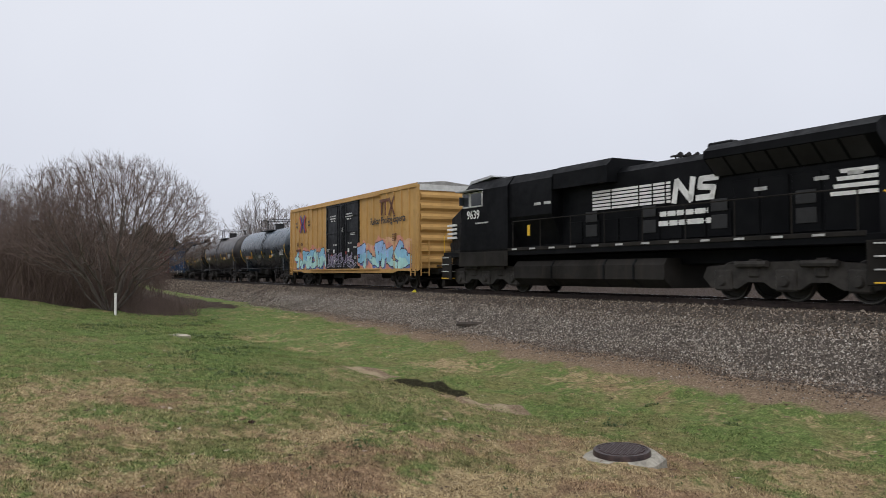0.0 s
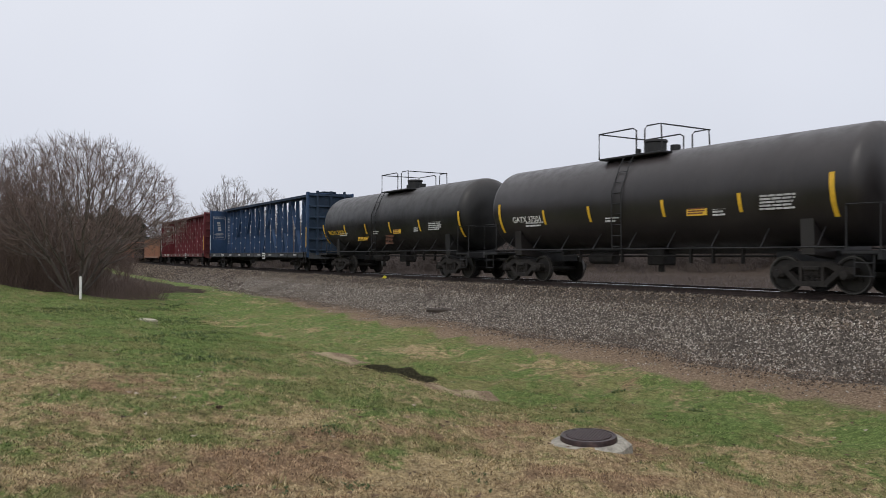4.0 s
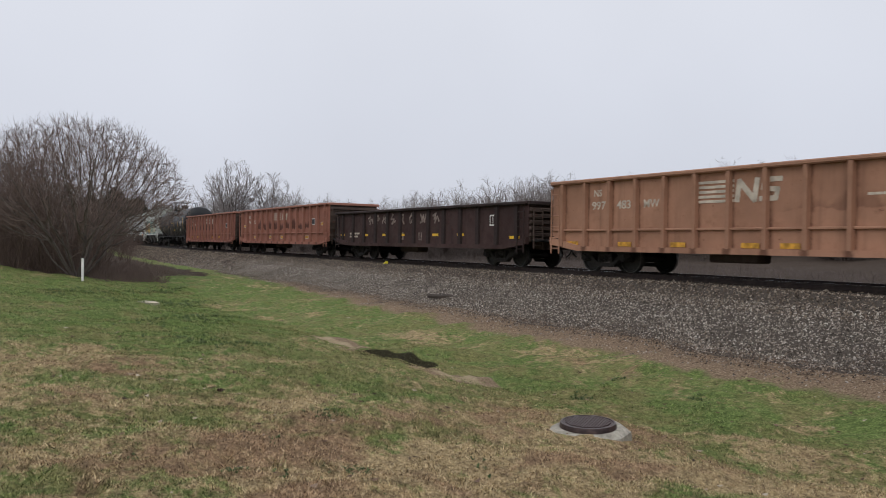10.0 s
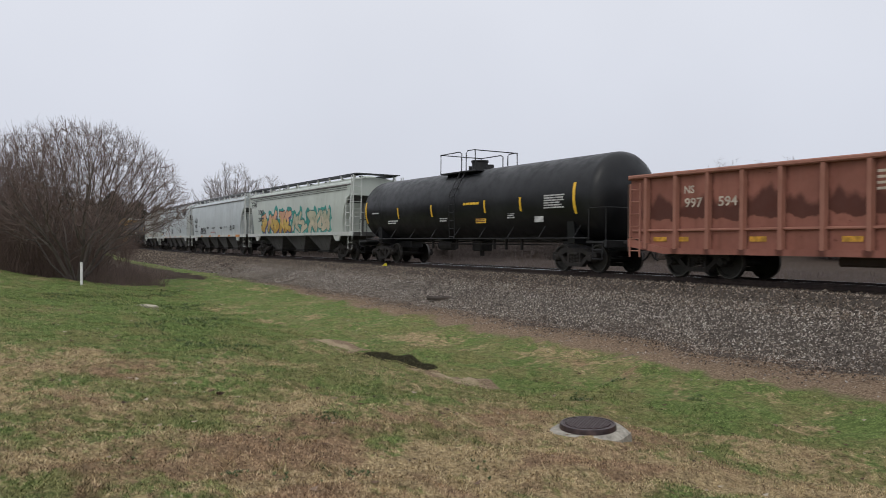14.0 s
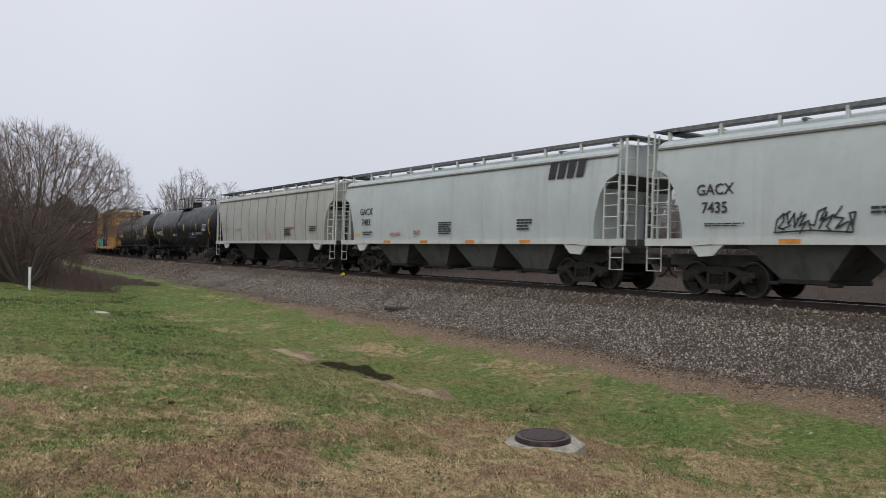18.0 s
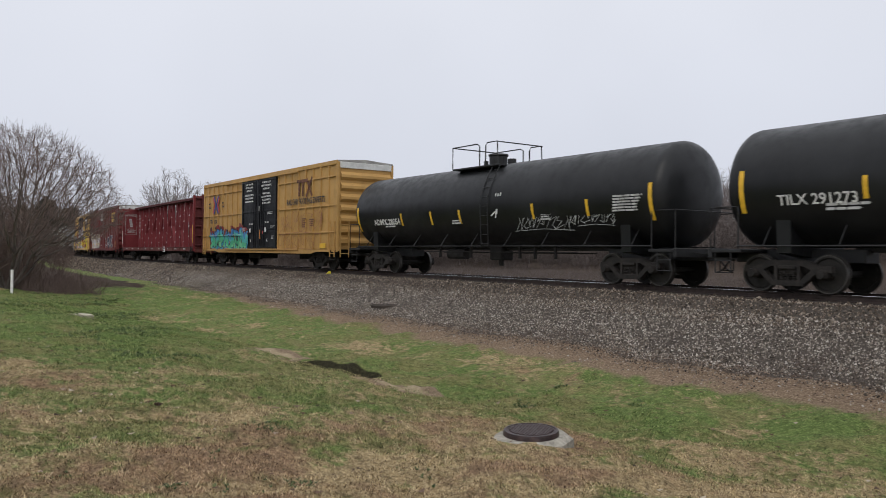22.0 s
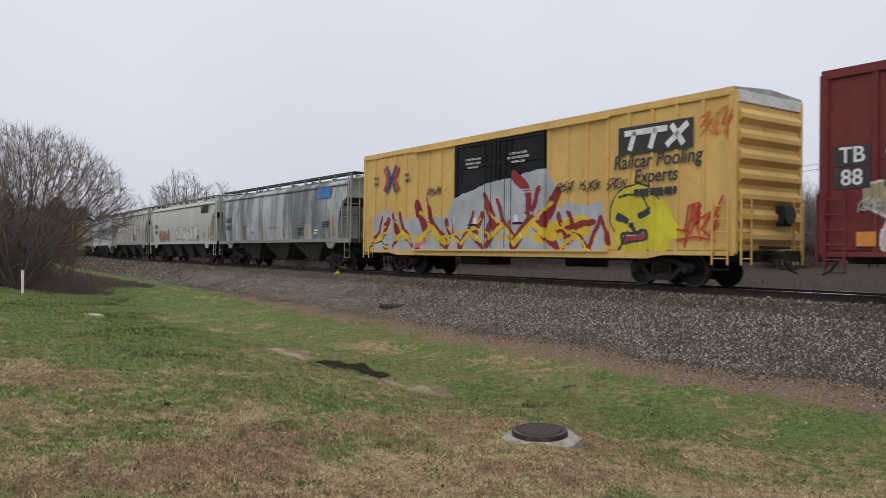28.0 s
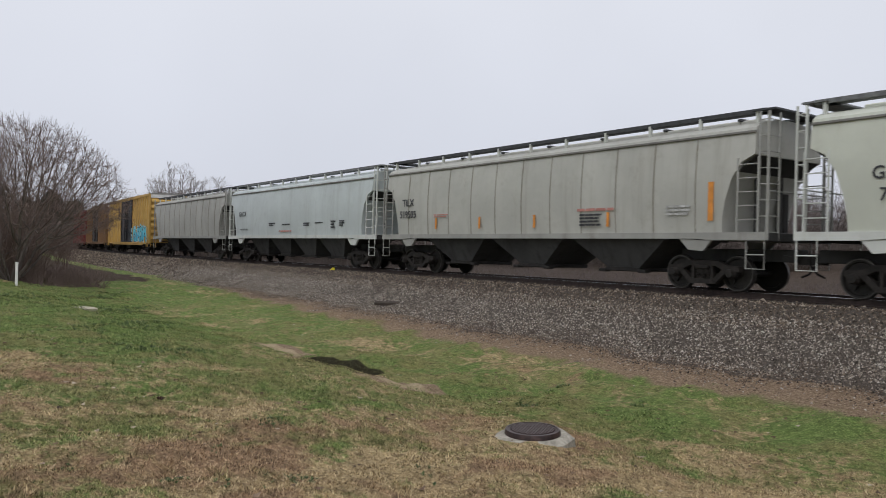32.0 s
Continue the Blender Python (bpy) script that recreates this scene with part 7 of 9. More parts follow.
c, h = gondola("tan ribbed gondola with a faded white emblem", 186.7, 203.45, GON_TAN, GON_INNER, 2.98, 15, True, GON_POST)
gondola_marks(c, -1.48, (-7.3, -4.9, -2.8, -0.4, 0.75, 5.1, 7.6), 6.25, 1)
for i in range(5):
    panel(c, "emblem_bar", -1.6, 2.08 + i * 0.13, -1.448, 1.3, 0.075, FADED_WHITE, "faded white emblem bar")
strokes(c, "emblem_shape", [[(-0.85, 2.08), (-0.78, 2.58), (-0.32, 2.08), (-0.24, 2.6)]], -1.448, FADED_WHITE, 0.15, "faded white emblem shape")
strokes(c, "emblem_shape", [[(0.45, 2.58), (-0.02, 2.58), (-0.06, 2.36), (0.36, 2.32), (0.3, 2.1), (-0.14, 2.1)]], -1.448, FADED_WHITE, 0.13, "faded white emblem shape")
lettering(c, "NS", 0.3, -6.15, 2.5, -1.446, FADED_WHITE)
lettering(c, "997", 0.36, -6.1, 2.1, -1.446, FADED_WHITE, 0, 1.15)
lettering(c, "483", 0.36, -4.98, 2.1, -1.446, FADED_WHITE, 0, 1.15)
lettering(c, "MW", 0.34, -3.86, 2.1, -1.446, FADED_WHITE)
bars(c, 3.0, 2.1, -1.446, 0.7, 0.1, 1, FADED_WHITE, 3)
bars(c, 4.6, 2.1, -1.446, 0.6, 0.1, 1, FADED_WHITE, 4)

c, h = gondola("low dark brown rusty gondola", 168.55, 185.35, GON_DARK, GON_INNER, 2.4, 13, False, GON_DARK_POST, 1.28, 0.13, 0.1)
panel(c, "placard_frame", 6.2, 1.75, -1.45, 0.42, 0.42, WHITE_LETTER)
for px, pz in ((6.11, 1.75), (6.29, 1.75)):
    panel(c, "placard", px, pz, -1.456, 0.14, 0.32, GON_DARK)
panel(c, "reflector", 7.6, 1.1, -1.46, 0.6, 0.1, YELLOW_MARK)
bars(c, -6.2, 1.2, -1.45, 1.2, 0.3, 2, FADED_WHITE, 3)
for i, x in enumerate((-4.35, -3.65, -2.85, -2.0, -1.15, -0.15, 0.85, 1.95)):
    k = ABSTRACT[(i * 3 + 1) % 7]
    strokes(c, "worn_emblem_shape", [[(x - 0.22 + px * 0.42, 1.72 + pz * 0.42) for px, pz in run] for run in k], -1.446, WORN_WHITE, 0.09, "worn pale emblem shape")
for x in (-2.6, -1.1, 0.6):
    strokes(c, "worn_number_shape", [[(x - 0.1, 1.3), (x - 0.1, 1.0), (x + 0.1, 1.0), (x + 0.1, 1.3)]], -1.446, WORN_WHITE, 0.08, "worn pale number shape")
for x in (-7.7, -4.9, -2.8, -1.1, 1.9, 3.9):
    panel(c, "reflector", x, 1.2, -1.448, 0.5, 0.11, YELLOW_MARK, "yellow reflector")

for rear, front, label, ys in ((150.7, 167.45, "salmon gondola with large brown rust patches", (-4.9, -1.6, 0.65, 5.0)),
                               (132.1, 149.05, "salmon ribbed gondola with rust patches", (-6.5, -4.0, -1.5, 1.2, 3.6, 7.6))):
    c, h = gondola(label, rear, front, GON_ORANGE if rear > 140 else GON_RUSTY, GON_INNER, 2.99, 15, True, GON_ORANGE_POST)
    for x in ys + ((-7.3, 7.45) if rear > 140 else (-7.3,)):
        z = 1.85 if abs(x) > 7.2 and rear > 140 else 1.08
        if rear > 140:
            panel(c, "reflector_patch", x, z, -1.448, 0.62, 0.2, FADED_WHITE)
        panel(c, "reflector", x, z, -1.455, 0.5, 0.13, WORN_YELLOW, "worn yellow reflector")
    for i in range(4):
        panel(c, "emblem_bar", -0.3, 2.2 + i * 0.13, -1.446, 1.3, 0.06, FADED_WHITE, "worn white emblem bar")
    panel(c, "emblem_block", 1.0, 2.36, -1.446, 0.9, 0.4, FADED_WHITE, "worn white emblem shape", 0.12)
    panel(c, "placard_frame", 6.0, 1.98, -1.448, 0.5, 0.36, WHITE_LETTER)
    panel(c, "placard", 6.0, 1.98, -1.454, 0.42, 0.29, BLACK_LETTER, "small black data placard")
    lettering(c, "NS", 0.3, -6.25, 2.45, -1.446, FADED_WHITE)
    if rear > 140:
        lettering(c, "997", 0.33, -6.1, 2.1, -1.446, FADED_WHITE, 0, 1.15)
        lettering(c, "539", 0.33, -4.95, 2.1, -1.446, FADED_WHITE, 0, 1.15)
    else:
        lettering(c, "997", 0.36, -6.1, 2.08, -1.446, FADED_WHITE, 0, 1.15)
        lettering(c, "594", 0.36, -4.95, 2.08, -1.446, FADED_WHITE, 0, 1.15)

c, h = tank_car("long black tank car with yellow stripes", 113.1, 131.0, TANK_BLACK, YELLOW_MARK,
                [(-8.1, 2.4), (-4.76, 2.3), (-1.74, 2.3), (2.29, 2.35), (4.57, 2.35), (7.5, 2.45)], (6.5, 2.38), (1.87, 1.85), None, 1.5, 2.52)
bars(c, -7.0, 2.35, -1.52, 0.7, 0.1, 1, GREY_LETTER, 3)
bars(c, 1.4, 2.5, -1.52, 1.15, 0.16, 1, YELLOW_MARK, 3)
panel(c, "diamond_placard", 5.5, 1.84, -1.36, 0.5, 0.3, GREY_LETTER)
bars(c, 8.3, 2.8, -0.9, 0.6, 0.1, 1, YELLOW_MARK, 4)


def hopper_marks(c, mark, number, spots, orange, mat=BLACK_LETTER, y=-1.545, x=-6.6):
    if mark:
        lettering(c, mark, 0.4, x, 2.75, y, mat)
    if number:
        lettering(c, number, 0.4, x, 2.28, y, mat)
    for i, (px, pz, w, hh, rows, m) in enumerate(spots):
        bars(c, px, pz, y, w, hh, rows, m, i)
    for px in orange:
        panel(c, "reflector", px, 1.42, -1.515, 0.55, 0.11, ORANGE_MARK, "orange reflector")


def logo_blocks(c, x, z, y, mat, w=1.7, hh=0.55):
    """Four slanted letter-like shapes of a maker's emblem, lettering left out."""
    for i in range(4):
        xx = x - w / 2 + w * (i + 0.5) / 4
        panel(c, "emblem_block", xx, z, y, w / 4 * 0.72, hh, mat, "slanted black emblem shape", 0.14)


c, h = hopper("pale covered hopper with yellow and teal graffiti", 95.0, 112.0, HOP_TAGGED, SILL_WHITE, UNDER_GREY, WALK_DARK, 0, 4.14, 3)
lettering(c, "TCMX", 0.42, -5.95, 2.92, -1.535, BLACK_LETTER)
lettering(c, "350492", 0.42, -5.85, 2.42, -1.535, BLACK_LETTER)
scrawl(c, -8.1, -7.0, 3.45, 0.5, -1.5, BLACK_LETTER, 5)
scrawl(c, -7.9, -7.3, 3.1, 0.35, -1.5, BLACK_LETTER, 6)
for z in (3.72, 3.82, 3.92):
    panel(c, "roof_line", 0, z, -1.505, 16.4, 0.025, UNDER_GREY)
TEAL2, OCHRE, CREAM = (0.03, 0.27, 0.23), (0.48, 0.29, 0.05), (0.52, 0.46, 0.33)
graffiti(c, -5.6, -0.3, 1.5, 2.85, hopper_side(3.98), (OCHRE, (0.58, 0.40, 0.10), (0.60, 0.33, 0.20)), (0.03, 0.025, 0.03), 4, 5, TEAL2, (0.13, 0.10, 0.22), 0.19, label="ochre sprayed letters on teal")
graffiti(c, 0.2, 6.2, 1.5, 2.8, hopper_side(3.98), (CREAM, (0.42, 0.40, 0.28)), (0.05, 0.14, 0.12), 7, 5, TEAL2, (0.10, 0.34, 0.30), 0.15, label="cream sprayed letters on teal")
c, h = hopper("pale green-grey covered hopper with a black tag", 76.4, 93.5, HOP_PALE, SILL_WHITE, UNDER_GREY, WALK_GREY, 0, 4.14, 4)
PRINT = ((-0.3, 2.07, 1.0, 0.1, 1, BLACK_LETTER), (-2.2, 2.1, 0.8, 0.2, 2, BLACK_LETTER), (2.2, 2.05, 0.7, 0.2, 2, BLACK_LETTER), (3.6, 2.1, 0.9, 0.08, 1, BLACK_LETTER),
         (5.1, 2.0, 0.45, 0.42, 3, BLACK_LETTER), (6.0, 2.05, 0.5, 0.3, 3, BLACK_LETTER), (-0.4, 1.72, 1.6, 0.12, 1, FADED_RED), (-6.3, 1.85, 1.2, 0.1, 2, BLACK_LETTER))
hopper_marks(c, "GACX", "7435", PRINT, (-4.5, -1.6, 1.5, 4.6), x=-6.6)
scrawl(c, -4.9, -3.0, 1.9, 0.45, -1.53, BLACK_LETTER, 3, 0.05)
panel(c, "reflector", 7.0, 1.4, -1.515, 1.1, 0.17, ORANGE_MARK, "orange reflector")
c, h = hopper("pale green-grey covered hopper with white sill and black emblem", 57.8, 74.9, HOP_PALE, SILL_WHITE, UNDER_GREY, WALK_GREY, 0, 4.14, 4)
hopper_marks(c, "GACX", "7483", ((-0.2, 1.95, 0.9, 0.5, 6, BLACK_LETTER), (-3.9, 1.75, 0.9, 0.14, 2, FADED_RED), (-2.2, 1.8, 0.5, 0.2, 2, FADED_RED), (-6.3, 1.8, 0.9, 0.2, 2, BLACK_LETTER), (4.5, 2.0, 0.8, 0.4, 4, BLACK_LETTER)),
             (-4.6, -1.7, 1.4, 4.5), x=-6.45)
panel(c, "reflector", -7.3, 1.75, -1.5, 0.5, 0.12, YELLOW_MARK)
logo_blocks(c, 6.4, 3.7, -1.53, BLACK_LETTER)
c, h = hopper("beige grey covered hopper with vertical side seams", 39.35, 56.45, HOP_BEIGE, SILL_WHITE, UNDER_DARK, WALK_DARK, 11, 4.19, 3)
hopper_marks(c, "TILX", "519865", ((3.4, 2.2, 1.5, 0.14, 1, FADED_RED), (3.2, 1.95, 0.9, 0.4, 4, BLACK_LETTER), (6.4, 2.1, 0.8, 0.3, 3, BLACK_LETTER), (-4.5, 2.2, 1.0, 0.14, 2, FADED_RED)), (), GREY_LETTER, -1.56, -6.9)
for x in (-1.9, 0.6):
    panel(c, "stripe", x, 1.75, -1.56, 0.09, 0.35, ORANGE_MARK)
c, h = tank_car("black tank car with blue graffiti traces", 20.3, 38.2, TANK_BLACK, YELLOW_MARK,
                [(-8.0, 2.44), (-4.99, 2.39), (-2.1, 2.46), (1.63, 2.49), (4.95, 2.53), (7.96, 2.51)], (7.0, 2.43), None, ("TILX 291273", -6.1, 2.18, 0.36, WHITE_LETTER), 1.53, 2.62, 0.0)
scrawl(c, -0.3, 0.6, 2.75, 0.4, -1.52, DIM_SPRAY, 2, 0.03)
scrawl(c, -1.9, -1.2, 2.05, 0.3, -1.43, GREY_LETTER, 3, 0.035)
scrawl(c, 4.7, 6.3, 2.15, 0.3, -1.45, DIM_SPRAY, 4, 0.03)
scrawl(c, 2.8, 4.7, 2.1, 0.6, -1.44, plain("dull_blue_spray", (0.05, 0.09, 0.15), 0.6), 5, 0.06)
c, h = tank_car("black tank car with a white tag", 1.3, 19.2, TANK_BLACK, YELLOW_MARK,
                [(-8.1, 2.3), (-4.6, 2.2), (-2.49, 2.2), (-0.66, 2.2), (3.32, 2.25), (5.76, 2.28), (8.17, 2.35)], (7.35, 2.35), None, ("ADMX 28054", -5.75, 2.12, 0.36, WHITE_LETTER), 1.53, 2.62, 0.9)
scrawl(c, -8.45, -7.5, 2.75, 0.5, -1.25, WHITE_LETTER, 2, 0.06)
scrawl(c, 2.4, 5.2, 1.95, 0.55, -1.42, DIM_SPRAY, 9, 0.022)
scrawl(c, 5.3, 6.8, 2.0, 0.45, -1.42, DIM_SPRAY, 10, 0.022)
scrawl(c, 1.25, 1.5, 2.5, 0.9, -1.51, WHITE_LETTER, 11, 0.06)

c, h = boxcar("golden yellow boxcar with black doors and green graffiti", -18.75, 0.15, BOX18, ROOF_GALV, DOOR_BLACK, DOOR_BLACK, 5.2, belts=True)
lettering(c, "RAILCAR POOLING EXPERTS", 0.42, 6.0, 3.38, RIBF, BLACK_LETTER, 0, 0.82)
pi_emblem(c, 5.9, 4.05, RIBF, BROWN_LETTER)
cross_emblem(c, -7.05, 3.75, RIBF)
for x, top_word, low_word in ((-8.09, "TB", "63"), (-7.25, "OX", "96"), (-6.4, "", "59")):
    if top_word:
        lettering(c, top_word, 0.36, x, 2.68, WALL - 0.006, BLACK_LETTER)
    lettering(c, low_word, 0.36, x, 2.25, WALL - 0.006, BLACK_LETTER)
door_print(c, size=0.135, z=4.66, spanish=True)
panel(c, "door_stripe", 0.35, 1.8, -1.575, 0.1, 0.5, ORANGE_MARK)
scrawl(c, 3.0, 7.8, 2.35, 1.0, RIBF, plain("faint_brown_spray", (0.36, 0.17, 0.08), 0.7), 4, 0.03)
scrawl(c, 2.9, 7.0, 1.4, 0.7, RIBF, plain("faint_rust_spray", (0.36, 0.18, 0.08), 0.7), 6, 0.025)
side_stencils(c, RIBF, ((5.9, 2.3, 0.5, 0.5, 5), (6.8, 2.3, 0.5, 0.4, 4)))
panel(c, "yellow_plate", 8.0, 1.15, RIBF, 0.6, 0.24, YELLOW_MARK)
GREEN, AQUA, BLUE = (0.07, 0.42, 0.22), (0.07, 0.42, 0.40), (0.05, 0.20, 0.46)
graffiti(c, -8.0, -1.7, 0.94, 2.2, ribbed_side(h, 2.5, 8, (1.8, 3.06, 4.42)), ((0.16, 0.50, 0.26), GREEN, AQUA, BLUE), (0.012, 0.02, 0.03), 12, 8, (0.20, 0.022, 0.02), (0.04, 0.30, 0.42), 0.13, label="green and blue sprayed letters with a red edge")

c, h = centre_beam("empty red centre-beam flatcar with tall bulkheads", -43.4, -20.95, CB_RED2, DECK_RED, WHITE_LETTER, END_RED)
panel(c, "placard", 3.6, 0.92, -1.475, 0.62, 0.4, WHITE_LETTER, "white data placard")
bars(c, 3.6, 0.92, -1.482, 0.5, 0.3, 2, STEEL_DARK, 1)
for i in range(9):
    bars(c, -9.3 + i * 2.3, 0.96, -1.47, 0.6, 0.12, 1, GREY_LETTER, i)
bulkhead_print(c, h, GREY_LETTER)

c, h = boxcar("dark red boxcar with pale graffiti along the sill", -64.5, -45.65, BOX20, ROOF_GALV, BOX20, BOX20, 5.12, True, True)
for x, top_word, low_word in ((-8.75, "TB", "88"), (-7.65, "OX", "93"), (-6.55, "", "31")):
    for word, z in ((top_word, 3.1), (low_word, 2.6)):
        if word:
            panel(c, "number_board", x, z, WALL, 0.8, 0.46, BLACK_LETTER)
            lettering(c, word, 0.5, x, z, WALL - 0.012, WHITE_LETTER)
for x in (-6.4, -3.9, -2.2):
    panel(c, "reflector", x, 1.45, RIBF - 0.012, 0.6, 0.1, YELLOW_MARK, "yellow reflector")
panel(c, "data_square", -5.5, 3.0, WALL - 0.004, 0.3, 0.3, WHITE_LETTER)
panel(c, "data_square", -5.5, 3.0, WALL - 0.010, 0.22, 0.22, BOX20)
bars(c, 1.0, 3.15, -1.58, 0.5, 0.1, 1, GREY_LETTER, 4)
panel(c, "door_sticker", 0.2, 2.3, -1.58, 0.22, 0.26, WHITE_LETTER)
panel(c, "door_sticker", -0.7, 1.9, -1.58, 0.2, 0.2, GREY_LETTER)
bars(c, -0.1, 1.3, -1.58, 0.6, 0.08, 1, WHITE_LETTER, 5)
panel(c, "yellow_plate", -8.4, 1.25, RIBF, 0.42, 0.32, ORANGE_MARK)
panel(c, "silver_patch", 0.05, 4.2, -1.58, 1.6, 0.72, SILVER, "silver paint patch on the door", -0.12)
panel(c, "yellow_patch", 6.9, 4.0, RIBF, 2.0, 0.9, plain("ochre_paint", (0.5, 0.3, 0.06), 0.7, 0, 0.3, 2), "ochre paint patch")
panel(c, "yellow_patch", 8.3, 1.4, RIBF, 0.5, 0.5, ORANGE_MARK)
scrawl(c, -8.6, -7.7, 2.0, 0.3, RIBF, GREY_LETTER, 3, 0.035)
BONE, SAND, LILAC = (0.50, 0.45, 0.36), (0.36, 0.29, 0.19), (0.47, 0.42, 0.45)
side = ribbed_side(h, 1.5, 7)
graffiti(c, -8.2, -1.9, 0.94, 2.5, side, (BONE, LILAC, SAND), (0.62, 0.62, 0.60), 6, 5, None, (0.10, 0.085, 0.08), 0.22, label="bone and tan sprayed letters")
graffiti(c, 2.0, 6.2, 1.0, 2.2, side, (INK, INK), (0.6, 0.6, 0.6), 4, 5, None, None, 0.11, label="black sprayed letters with a white outline")

c, h = boxcar("bright yellow boxcar covered in grey and red graffiti", -85.65, -66.78, BOX21, ROOF_GALV, DOOR21, DOOR_BLACK, 5.18)
panel(c, "emblem_board", 6.9, 4.12, RIBF + 0.004, 2.6, 0.8, BLACK_LETTER, "black emblem board")
for i in range(3):
    xx = 6.15 + i * 0.74
    lines = [[(xx - 0.1, 3.88), (xx + 0.06, 4.32)], [(xx - 0.26, 4.33), (xx + 0.42, 4.33)]] if i < 2 else [[(xx - 0.25, 3.88), (xx + 0.38, 4.36)], [(xx - 0.1, 4.36), (xx + 0.25, 3.88)]]
    strokes(c, "emblem_shape", lines, RIBF - 0.008, WHITE_LETTER, 0.17, "white emblem shape")
lettering(c, "Railcar Pooling", 0.56, 6.95, 3.5, RIBF, BLACK_LETTER, 0.15, 0.92)
lettering(c, "Experts", 0.54, 6.95, 3.06, RIBF, BLACK_LETTER, 0.15, 0.92)
bars(c, 6.95, 2.62, RIBF, 1.5, 0.34, 1, BLACK_LETTER, 2, "address_bars")
cross_emblem(c, -7.1, 3.95, RIBF)
door_print(c, size=0.11, z=4.25)
scrawl(c, -4.4, -3.4, 3.25, 0.3, RIBF, BLACK_LETTER, 3, 0.035)
for i, x in enumerate((2.9, 4.0, 5.1)):
    scrawl(c, x, x + 0.8, 2.95, 0.3, RIBF, BLACK_LETTER, 6 + i, 0.035)
scrawl(c, 8.3, 9.2, 4.3, 0.7, RIBF, plain("orange_spray", (0.6, 0.16, 0.04), 0.6), 12, 0.06)
scrawl(c, 7.7, 8.9, 1.8, 0.9, RIBF, plain("red_spray", (0.5, 0.05, 0.03), 0.6), 13, 0.07)
RED, SUN, PALE_GREY = (0.24, 0.018, 0.022), (0.66, 0.46, 0.03), (0.40, 0.42, 0.46)
bolts = [([(-2.3, 2.3), (-0.2, 2.75), (2.2, 2.9)], PALE_GREY, 0.62), ([(1.2, 3.1), (2.3, 3.3)], PALE_GREY, 0.35), ([(1.0, 3.55), (1.7, 2.9), (1.75, 2.2), (2.25, 1.6)], RED, 0.16),
         ([(-0.6, 2.9), (-0.1, 2.2), (-0.5, 1.5)], RED, 0.14), ([(2.3, 1.5), (3.1, 1.65), (4.2, 1.75)], SUN, 0.3), ([(3.0, 1.6), (4.6, 1.85)], RED, 0.1)]
for x, z, k, m in ((-8.1, 1.5, 1.2, 1), (-6.3, 1.7, 1.15, -1), (-4.2, 1.85, 1.6, -1), (-2.6, 1.5, 0.9, -1), (-1.4, 1.6, 1.1, 1), (0.3, 1.8, 1.3, -1), (2.0, 1.85, 1.6, 1), (3.7, 1.4, 1.1, -1)):
    kx = k * m
    bolts += [([(x - 0.65 * kx, z - 0.45 * k), (x - 0.1 * kx, z + 0.1 * k), (x + 0.2 * kx, z - 0.1 * k), (x + 0.6 * kx, z + 0.6 * k)], RED, 0.12 * k),
              ([(x - 0.1 * kx, z + 0.1 * k), (x + 0.15 * kx, z + 0.7 * k)], RED, 0.07 * k), ([(x + 0.1 * kx, z), (x + 0.6 * kx, z - 0.5 * k)], RED, 0.09 * k),
              ([(x - 0.6 * kx, z - 0.38 * k), (x - 0.05 * kx, z + 0.02 * k), (x + 0.5 * kx, z - 0.3 * k)], SUN, 0.07 * k), ([(x - 0.05 * kx, z + 0.02 * k), (x + 0.45 * kx, z + 0.4 * k)], SUN, 0.04 * k)]
bolts += [([(-8.6, 1.15), (-7.2, 1.9), (-6.9, 1.35), (-5.4, 1.55), (-3.6, 1.4), (-1.2, 1.75), (0.9, 1.3), (3.2, 1.7), (4.8, 1.35)], SUN, 0.045),
          ([(-8.9, 1.1), (-8.0, 1.35), (-7.4, 1.2)], INK, 0.03), ([(-5.2, 1.15), (-4.6, 1.3)], (0.55, 0.2, 0.2), 0.09), ([(4.4, 1.1), (4.9, 2.0), (5.2, 1.2)], RED, 0.08)]
LEMON = (0.60, 0.50, 0.03)
bolts += [([(6.05, 2.0), (6.25, 2.05)], INK, 0.86), ([(6.05, 2.0), (6.25, 2.05)], LEMON, 0.81), ([(5.9, 1.45), (6.3, 1.4)], LEMON, 0.52), ([(5.55, 1.95), (5.95, 1.85)], INK, 0.1), ([(6.35, 1.95), (6.75, 2.1)], INK, 0.1),
          ([(6.1, 1.75), (6.2, 1.6)], INK, 0.06), ([(5.8, 1.35), (6.5, 1.4)], INK, 0.18), ([(5.85, 1.35), (6.45, 1.4)], (0.32, 0.05, 0.04), 0.11), ([(5.8, 1.42), (6.45, 1.48)], (0.6, 0.55, 0.4), 0.03), ([(7.1, 1.2), (7.3, 1.7), (7.1, 2.1)], LEMON, 0.3),
          ([(5.6, 2.55), (6.3, 2.6), (6.75, 2.0)], INK, 0.03),
          ([(5.6, 1.0), (5.9, 1.5), (6.4, 1.5)], INK, 0.05), ([(6.9, 1.2), (7.2, 2.0), (7.6, 1.5)], (0.62, 0.56, 0.03), 0.22), ([(7.9, 1.1), (8.2, 2.2), (8.5, 1.3)], (0.52, 0.10, 0.03), 0.06)]
graffiti(c, -9.0, 8.9, 0.94, 3.4, ribbed_side(h, 2.5, 8), (PALE_GREY,), INK, 9, 0, runs=bolts, haze=(-8.7, 5.0, 2.4, PALE_GREY), label="silver ground with red and yellow sprayed bolts")

